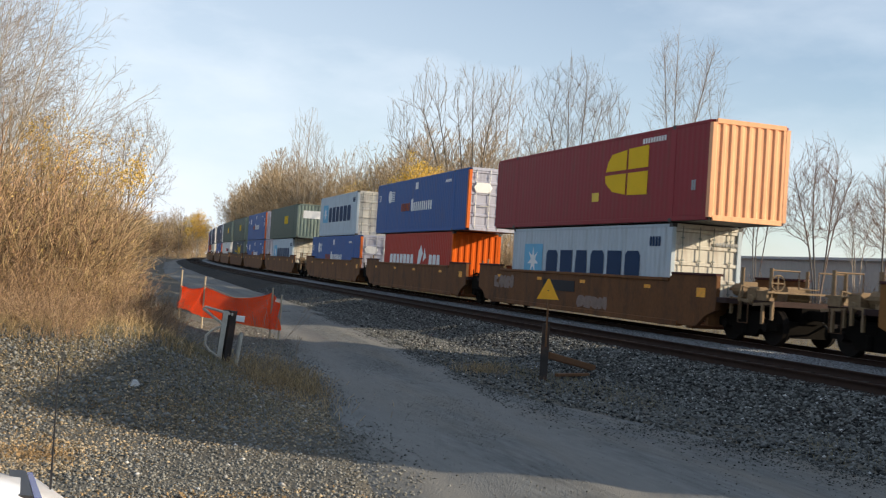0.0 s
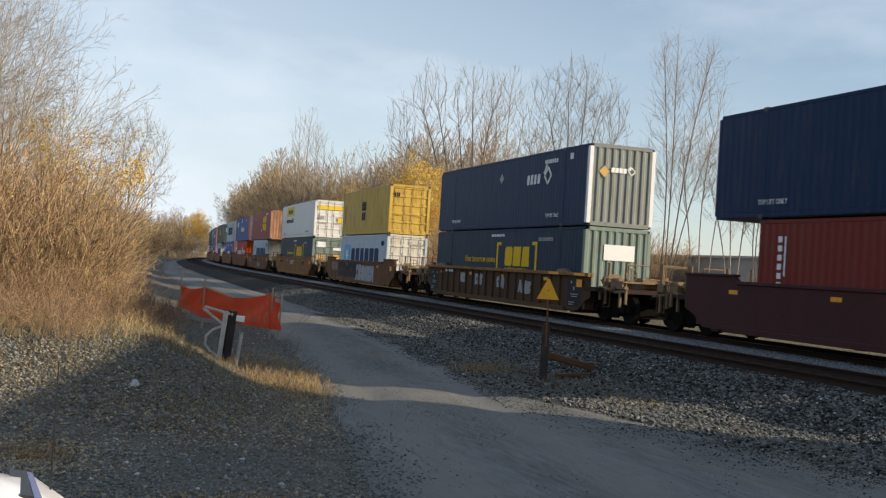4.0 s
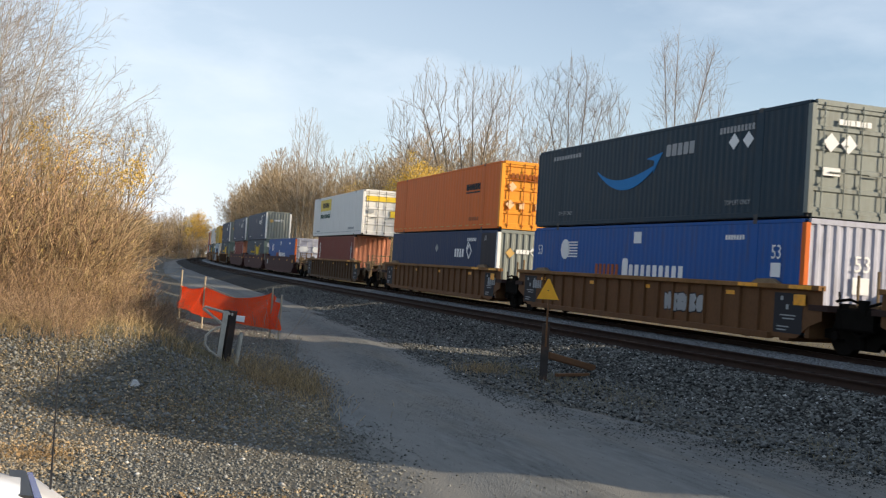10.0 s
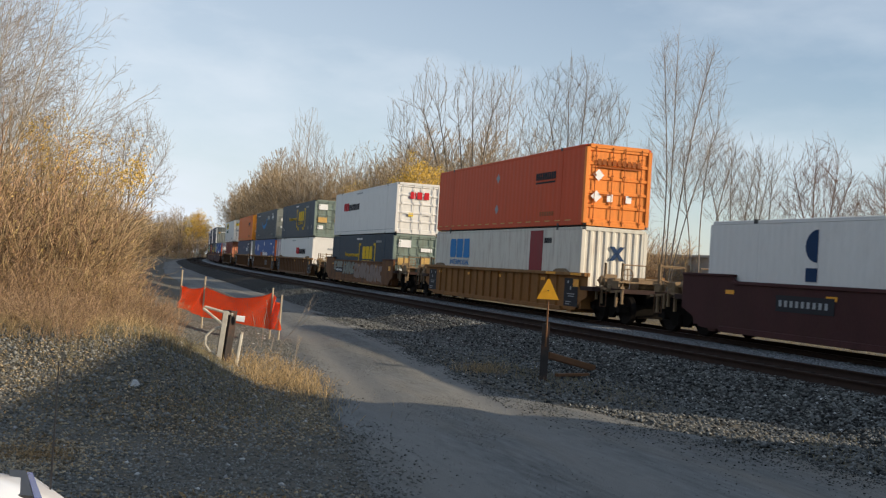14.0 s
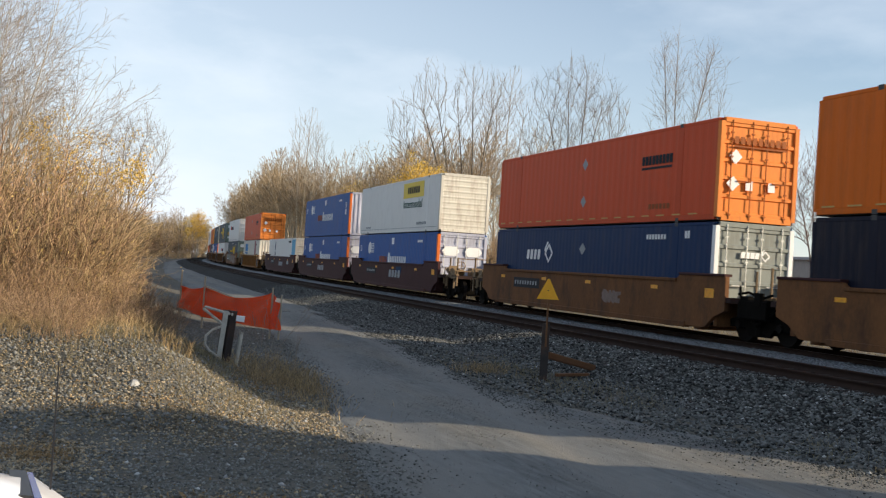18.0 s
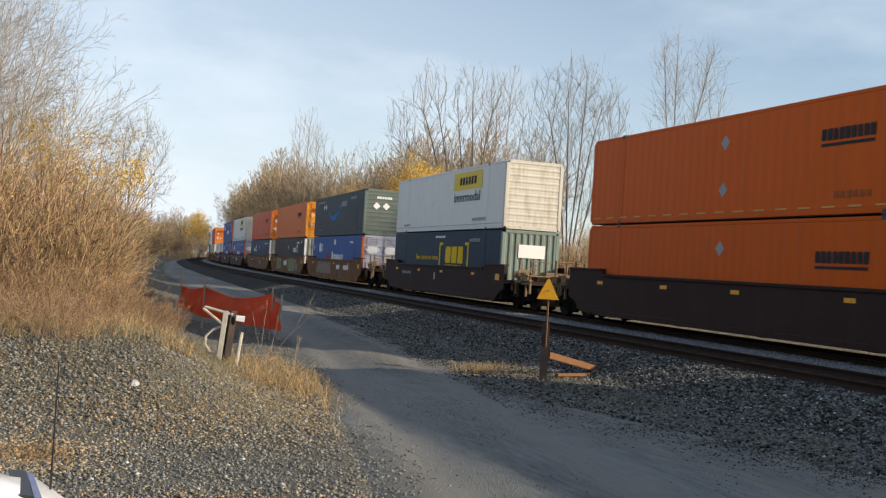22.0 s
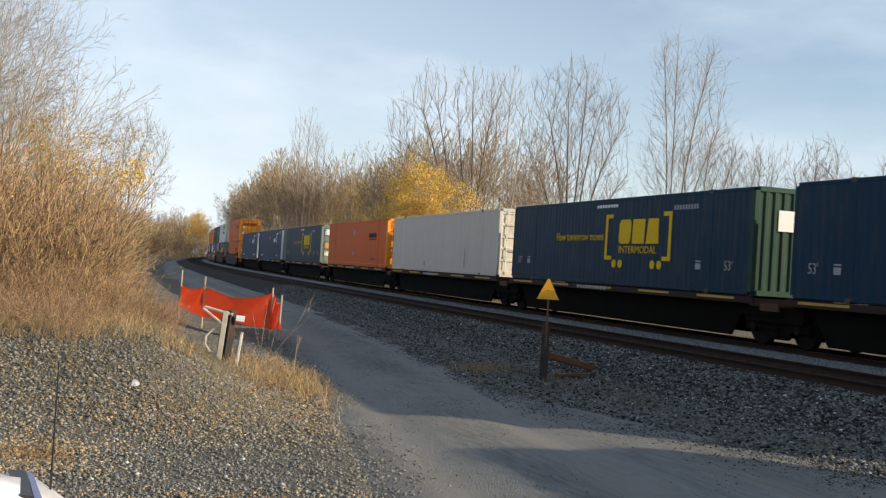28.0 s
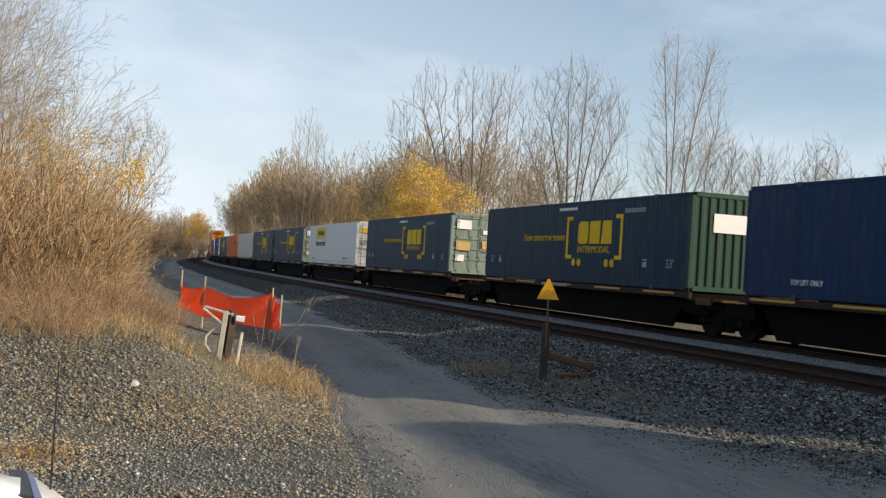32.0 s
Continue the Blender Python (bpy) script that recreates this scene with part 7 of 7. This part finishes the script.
    bush(k if k % 3 else 2 + k % 2, x, y, min(1.25, max(0.5, h / 3.2)), max(0.8, h / 3.2 / min(1.25, max(0.5, h / 3.2))))
for k in range(26):
    y = 23.0 + 1.6 * rnd.random()
    bush(2 + k % 2, 1.6 - 8.0 * rnd.random(), y, 0.36 + 0.16 * rnd.random(), 1.0)
for k in range(8):
    y = 25.0 + 3.5 * rnd.random()
    bush(3, 1.7 + 0.9 * rnd.random(), y, 0.22 + 0.10 * rnd.random(), 1.0)
for k in range(14):
    y = 28.5 + 6.0 * rnd.random()
    bush(2 + k % 2, 0.3 + 1.5 * rnd.random(), y, 0.32 + 0.18 * rnd.random(), 1.0)
for x, y, sc in ((0.05, 15.6, 0.24), (0.30, 15.9, 0.18), (-0.3, 16.0, 0.22), (0.1, 15.1, 0.17), (-0.9, 16.6, 0.25), (0.7, 17.0, 0.2), (-1.6, 17.5, 0.26), (1.3, 21.5, 0.2), (2.2, 22.4, 0.18), (1.2, 18.4, 0.2), (-0.4, 18.6, 0.26)):
    bush(2, x, y, sc, 0.9)
for k in range(44):
    y = 34 + 30 * rnd.random() if k < 26 else 62 + 120 * rnd.random()
    x = float(np.interp(y, *ROAD_L)) - (6.6 if k < 26 else 6.5) - 10 * rnd.random()
    bush(k, x, y, (0.85 if k < 26 else 1.1) + 0.3 * rnd.random(), 0.8 + 0.4 * rnd.random())
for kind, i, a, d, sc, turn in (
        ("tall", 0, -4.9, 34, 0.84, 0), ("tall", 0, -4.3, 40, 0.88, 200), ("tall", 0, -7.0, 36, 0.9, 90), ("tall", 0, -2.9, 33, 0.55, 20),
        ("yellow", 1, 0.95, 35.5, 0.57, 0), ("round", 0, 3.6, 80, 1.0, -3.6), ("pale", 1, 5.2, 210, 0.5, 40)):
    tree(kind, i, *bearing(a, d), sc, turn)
for k in range(58):
    y = 90 + 220 * ((k + rnd.random()) / 58)
    x = float(np.interp(y, *ROAD_L)) - 6 - 22 * rnd.random()
    tree("wood", rnd.randrange(4), x, y, 0.42 + 0.24 * rnd.random())


# grass, dead leaves and weeds on the ground
TUFT = (8.25, 20.2)
def blades(name, n, place, height, material, label, seed):
    rng = np.random.default_rng(seed)
    x, y, z = place(rng, n)
    n = len(x)
    h = height * (0.4 + 0.8 * rng.random(n))
    lean = rng.normal(0, 0.45, (n, 2)) * h[:, None]
    p0 = np.stack([x, y, z], 1)
    p1 = p0 + np.stack([lean[:, 0] * 0.4, lean[:, 1] * 0.4, h * 0.6], 1)
    p2 = p0 + np.stack([lean[:, 0], lean[:, 1], h], 1)
    me = sticks(name, np.concatenate([p0, p1]), np.concatenate([p1, p2]), np.full(2 * n, 0.004), np.full(2 * n, 0.002), material)
    return tagged(new(name, me), label, "grass", "", "stuff")


def clumped(x0, x1, y0, y1, clumps, spread):
    def place(rng, n):
        cx, cy = x0 + (x1 - x0) * rng.random(clumps), y0 + (y1 - y0) * rng.random(clumps)
        k = rng.integers(0, clumps, n)
        x, y = cx[k] + rng.normal(0, spread, n), cy[k] + rng.normal(0, spread, n)
        return x, y, ground_z(x, y)
    return place


def bank_foot(rng, n):
    y = 22.6 + 8 * rng.random(n)
    x = 1.9 - 8.0 * rng.random(n)
    return x, y, ground_z(x, y)


def far_side(rng, n):
    y = 10 + 110 * rng.random(n) ** 1.2
    x = line_x(y) + 3.4 + 5.5 * rng.random(n)
    return x, y, np.full(n, -0.6)


def post_side(rng, n):
    a = rng.normal(0, 1, (n, 2))
    x, y = 3.75 + 0.40 * a[:, 0], 18.0 + 1.7 * a[:, 1]
    return x, y, ground_z(x, y)


def sign_side(rng, n):
    a = rng.normal(0, 1, (n, 2))
    x, y = 9.2 + 0.5 * a[:, 0], 19.6 + 1.9 * a[:, 1]
    return x, y, ground_z(x, y)


def tuft(rng, n):
    a = rng.normal(0, 1, (n, 2))
    x, y = TUFT[0] + 0.28 * a[:, 0], TUFT[1] + 0.35 * a[:, 1]
    return x, y, ground_z(x, y)


def litter(rng, n):
    c = np.array([(1.1, 8.6, 0.8, 0.35), (1.4, 12.9, 1.1, 0.4), (3.2, 16.3, 0.45, 1.1), (-0.1, 11.2, 0.25, 0.3), (-0.4, 16.0, 0.9, 1.6), (3.5, 17.8, 0.35, 1.0)])
    k = rng.integers(0, len(c), n)
    x, y = c[k, 0] + rng.normal(0, 1, n) * c[k, 2], c[k, 1] + rng.normal(0, 1, n) * c[k, 3]
    return x, y, ground_z(x, y) + 0.035


def crest(rng, n):
    y = 15.2 + 6 * rng.random(n) ** 1.5
    x = 1.6 - 7.5 * rng.random(n) + 0.35 * np.sin(y * 3.0)
    keep = rng.random(n) < 0.35 + 0.65 * (waves(x, y, 2.2) > 0.1)
    return x[keep], y[keep], ground_z(x, y)[keep]


blades("dry_grass", 6000, crest, 0.24, M["drygrass"], "dry grass and weed stalks on the gravel heap", 70)
blades("dry_grass", 9000, bank_foot, 0.42, M["drygrass"], "dry yellow grass at the foot of the bank", 61)
blades("dry_grass", 1300, post_side, 0.20, M["drygrass"], "dry grass and weeds beside the post", 62)
blades("dry_grass", 230, tuft, 0.20, M["drygrass"], "dry grass tuft on the verge", 69)
blades("dry_grass", 700, sign_side, 0.10, M["weeds"], "thin weeds at the foot of the sign", 63)
blades("dry_grass", 11000, clumped(-3.0, 3.0, 13.0, 24, 130, 0.4), 0.09, M["weeds"], "low dull green weeds in the gravel", 64)
blades("dry_grass", 7000, far_side, 0.45, M["weeds"], "dull dry grass beyond the tracks", 68)
blades("dry_grass", 700, clumped(8.5, 11.5, 9, 24, 30, 0.3), 0.10, M["weeds"], "low weeds on the verge", 65)
rng = np.random.default_rng(66)
lx, ly, lz = litter(rng, 3600)
tagged(new("leaf_litter", leaves("leaf_litter", [(p, q, r) for p, q, r in zip(lx, ly, lz)], 1, 0.01, 0.017, M["leaflitter"], 67)), "brown fallen leaves on the gravel", "leaves", "", "stuff")


# ---- small things beside the road ----
def sign_post():
    ob = thing("warning_sign", "yellow triangle on a thin rod above a dark steel post", "sign", at=pose(9.06, 18.94, -0.57, 0, 0, -26) @ Matrix.Scale(1.075, 4))
    post = Shape().prism([(-0.07, -0.075), (0.07, -0.075), (0.07, -0.058), (0.009, -0.058), (0.009, 0.058), (0.07, 0.058), (0.07, 0.075), (-0.07, 0.075), (-0.07, 0.058), (-0.009, 0.058), (-0.009, -0.058), (-0.07, -0.058)], -0.3, 1.02, 2)
    part("post", post, M["poststeel"], ob, "dark rusting steel beam post")
    part("rod", Shape().tube([(0.012, -0.092, 0.6), (0.012, -0.092, 1.80)], 0.018, 6), M["plank"], ob, "thin rusty rod")
    part("plate", Shape().prism([(-0.20, 1.46), (0.20, 1.46), (0.018, 1.83), (-0.018, 1.83)], -0.128, -0.114, 1), M["signyellow"], ob, "yellow triangular plate")
    part("bolt", Shape().disc([(-0.008, 0.012), (0.008, 0.012)], 8), M["poststeel"], ob, "", pose(0, -0.132, 1.62, 0, 0, 90))
    return ob


sign_post()
solid("plank", Shape().box(0.0, 1.95, -0.05, 0.05, -0.075, 0.05, 0.012), M["plank"], "rusty brown plank leaning on the sign post", "plank", at=pose(9.19, 19.06, -0.09, 0, 9.5, 36) @ Matrix.Scale(1.075, 4))
solid("plank", Shape().box(0.0, 1.3, -0.04, 0.04, -0.03, 0.03, 0.008), M["plank"], "short weathered board lying on the gravel", "plank", at=pose(9.45, 19.15, -0.50, 0, 2.0, 33))


def gate_post():
    ob = thing("steel_post", "short leaning steel beam post with bent bracket", "post", at=pose(2.92, 19.5, -0.44, 0, 5, -12) @ Matrix.Scale(1.065, 4))
    part("beam", Shape().prism([(-0.10, -0.08), (0.10, -0.08), (0.10, -0.06), (0.010, -0.06), (0.010, 0.06), (0.10, 0.06), (0.10, 0.08), (-0.10, 0.08), (-0.10, 0.06), (-0.010, 0.06), (-0.010, -0.06), (-0.10, -0.06)], -0.3, 0.86, 2), M["poststeel"], ob, "rusty H-shaped beam", pose(0, 0, 0, 0, 0, 62))
    part("bracket", Shape().tube([(0.06, -0.1, 0.80), (-0.42, -0.1, 0.87), (-0.45, -0.1, 0.84), (-0.06, -0.1, 0.60)], 0.024, 6), M["palepaint"], ob, "pale bent bracket")
    # Pale strip stands in for sunlight on the beam's left face.
    part("face_plate", Shape().box(-0.105, -0.02, -0.125, -0.105, -0.2, 0.85, 0.004), M["palepaint"], ob, "pale strip for the sunlit flange face")
    part("hoop", Shape().tube([(-0.10, -0.06, 0.58), (-0.24, -0.06, 0.50), (-0.34, -0.06, 0.38), (-0.33, -0.06, 0.24), (-0.24, -0.06, 0.14), (-0.08, -0.06, 0.06)], 0.022, 6), M["palepaint"], ob, "pale curved hoop")
    part("side_stake", Shape().tube([(0.22, 0.05, -0.2), (0.24, 0.05, 0.52)], 0.035, 7), M["palepaint"], ob)
    part("cap", Shape().box(0.12, 0.26, -0.13, -0.05, 0.70, 0.80, 0.01), M["m_white"], ob)
    return ob


gate_post()


def net_fence():
    """Sagging orange netting between stakes, its threads built one by one."""
    ob = thing("safety_fence", "sagging orange plastic netting tied to wooden stakes", "fence", at=pose(0, 0, -0.085) @ Matrix.Scale(1.06, 4))
    stakes = [(3.09, 28.83), (3.50, 27.28), (4.80, 25.04), (4.98, 24.85)]
    tops = [1.0, 0.89, 0.76, 0.60]
    for (x, y), h in zip(stakes, tops):
        part("stake", Shape().tube([(x, y, -0.45), (x + 0.02, y, h)], 0.022, 6), M["wood"], ob)
    n, rows = 120, 26
    pts = []
    for i in range(n + 1):
        t = i / n * 3
        k = min(int(t), 2)
        a, b, w = stakes[k], stakes[k + 1], t - k
        sag = 0.16 * math.sin(math.pi * w) * (1.2 if k == 1 else 0.4)
        x, y = a[0] + (b[0] - a[0]) * w, a[1] + (b[1] - a[1]) * w
        heads, feet = (0.57, 0.62, 0.62, 0.40), (0.0, -0.12, -0.22, -0.22)
        top = heads[k] + (heads[k + 1] - heads[k]) * w - sag
        low = feet[k] + (feet[k + 1] - feet[k]) * w
        pts.append([(x + 0.05 * math.sin(9 * w + 5 * j / rows), y + 0.07 * math.sin(7 * w + 3 * j / rows + k), top + (low - top) * j / rows) for j in range(rows + 1)])
    v, f = [], []
    for i in range(n):
        for j in range(rows):
            p, q, r, s = Vector(pts[i][j]), Vector(pts[i + 1][j]), Vector(pts[i + 1][j + 1]), Vector(pts[i][j + 1])
            for e0, e1, i0, i1 in ((p, q, 0.72, 0), (p, s, 0, 0.2)):
                o = (s - p) * i0 if i0 else (q - p) * 0.72
                b = len(v)
                v += [tuple(e0), tuple(e1), tuple(e1 + o), tuple(e0 + o)]
                f.append((b, b + 1, b + 2, b + 3))
    part("netting", quick_mesh("netting", v, f, M["net"]), None, ob, "bright orange plastic mesh")
    part("top_cord", Shape().tube([tuple(pts[i][0]) for i in range(0, n + 1, 4)], 0.012, 5), M["net"], ob)
    part("stake", Shape().tube([(3.50, 27.2, 0.66), (4.30, 25.9, 0.36)], 0.018, 6), M["wood"], ob, "fallen pale stake")
    return ob


net_fence()


def sapling(x, y, h, seed, n):
    g = Grower(seed)
    for i in range(n):
        g.spray(Vector((g.r.gauss(0, 0.12), g.r.gauss(0, 0.12), -0.05)), Vector((g.r.gauss(0, 0.25), g.r.gauss(0, 0.2), 1)).normalized(), h * (0.6 + 0.5 * g.r.random()), 0.007, (2.2, 2.0), 0, 0.5, 0.03, 0.06, 0.3, 0.6)
    segs = g.thick + g.thin
    ob = thing("sapling", "thin leafless sapling growing beside the post", "sapling", at=pose(x, y, float(ground_z(x, y))))
    part("stem", sticks("stem", [s[0] for s in segs], [s[1] for s in segs], [max(0.005, s[2]) for s in segs], [max(0.003, s[3]) for s in segs], M["paletwig"]), None, ob)


sapling(3.68, 19.4, 1.75, 71, 1)
sapling(3.80, 18.3, 0.95, 72, 2)
sapling(4.5, 24.2, 1.0, 73, 3)

# ---- the long low building beyond the far trees ----
hall = thing("warehouse", "long low grey-brown building with flat pale roof edge", "building", at=pose(45, 48, -0.5))
part("wall", Shape().box(0, 24, -30, 34, 0, 3.95), M["wall"], hall, "plain grey-brown wall")
part("roof", Shape().prism([(-0.25, 3.95), (-0.25, 4.12), (12.0, 4.35), (24.4, 4.12), (24.4, 3.95)], -30.2, 34.2, 1), M["roof"], hall, "nearly flat pale metal roof")
seam = Shape().box(-0.03, 0.0, -0.03, 0.03, 0, 3.95).mesh("wall_seam", M["wall"])
for i in range(13):
    part("wall_seam", seam, None, hall, "", pose(-0.001, -27 + 5 * i, 0))


# ---- the white car whose bonnet corner shows beside the viewer ----
def white_car():
    ob = thing("car", "white parked car with dark bonnet trim line", "car", at=pose(-1.40, 1.83, -0.40, 0, 0, -19.8))
    prof = [(2.18, 0.35), (2.22, 0.70), (2.17, 1.02), (2.02, 1.19), (1.70, 1.25), (1.1, 1.28), (0.75, 1.29), (0.10, 1.78), (-1.6, 1.80), (-2.15, 1.30), (-2.30, 0.9), (-2.28, 0.35)]
    across = [(-0.92, -0.34), (-0.905, -0.18), (-0.85, -0.075), (-0.74, -0.02), (-0.4, 0.0), (0.4, 0.0), (0.74, -0.02), (0.85, -0.075), (0.905, -0.18), (0.92, -0.34)]
    sh, n = Shape(), len(prof)
    for x, d in across:
        for y, z in prof:
            zz = z + d if z > 0.95 else z
            sh.v.append((x * (0.84 if z > 1.5 else 1.0), y + (d * 0.45 if y > 1.9 else 0.0), zz))
    m = len(across)
    sh.f = [(i * n + k, i * n + (k + 1) % n, (i + 1) * n + (k + 1) % n, (i + 1) * n + k) for i in range(m - 1) for k in range(n)] + [tuple(range(n)), tuple(range((m - 1) * n, m * n))[::-1]]
    body = part("body", sh, M["carpaint"], ob, "glossy white body")
    for p in body.data.polygons:
        p.use_smooth = True
    part("bonnet_trim", Shape().prism([(0.665, 2.0), (0.715, 2.0), (0.86, 1.68), (0.80, 1.68)], 1.08, 1.192, 2), M["cartrim"], ob, "dark trim line along the bonnet")
    part("bonnet_edge", Shape().prism([(0.718, 2.0), (0.735, 2.0), (0.885, 1.68), (0.863, 1.68)], 1.08, 1.188, 2), M["lampglass"], ob, "blue-tinted edge")
    part("antenna", Shape().tube([(0.80, 1.98, 1.0), (0.80, 1.98, 1.53)], [0.004, 0.0022], 5), M["cartrim"], ob, "thin black whip antenna")
    part("windscreen", Shape().prism([(0.74, 1.275), (0.14, 1.755), (0.17, 1.78), (0.79, 1.285)], -0.70, 0.70, 0), M["carglass"], ob)
    for x in (-0.905, 0.875):
        part("side_window", Shape().prism([(0.50, 1.28), (0.02, 1.62), (-0.72, 1.64), (-0.72, 1.28)], x, x + 0.03, 0), M["carglass"], ob)
        part("side_window", Shape().prism([(-0.78, 1.28), (-0.78, 1.64), (-1.52, 1.60), (-1.80, 1.28)], x, x + 0.03, 0), M["carglass"], ob)
    part("rear_window", Shape().prism([(-1.66, 1.76), (-2.05, 1.40), (-2.09, 1.42), (-1.70, 1.80)], -0.68, 0.68, 0), M["carglass"], ob)
    wheel = Shape().disc([(-0.11, 0.24), (-0.11, 0.31), (-0.08, 0.33), (0.08, 0.33), (0.11, 0.31), (0.11, 0.24)], 24).mesh("wheel", M["rubber"])
    rim = Shape().disc([(-0.115, 0.05), (-0.112, 0.22), (0.112, 0.22), (0.115, 0.05)], 16).mesh("rim", M["chrome"])
    for x in (-0.80, 0.80):
        for y in (1.35, -1.4):
            w = part("wheel", wheel, None, ob, "", pose(x, y, 0.33))
            part("rim", rim, None, w)
    return ob


white_car()


def motions():
    """The train rolls away along the curve at an even speed."""
    for ob, s, z in RIDERS:
        walk(ob, [(t, on_track(s + SPEED * t, z=z)) for t in (0, 2, 4, 6, 8, 10, 12, 14, 16, 18, 20, 22, 24, 26, 28, 30, 32)])


motions()
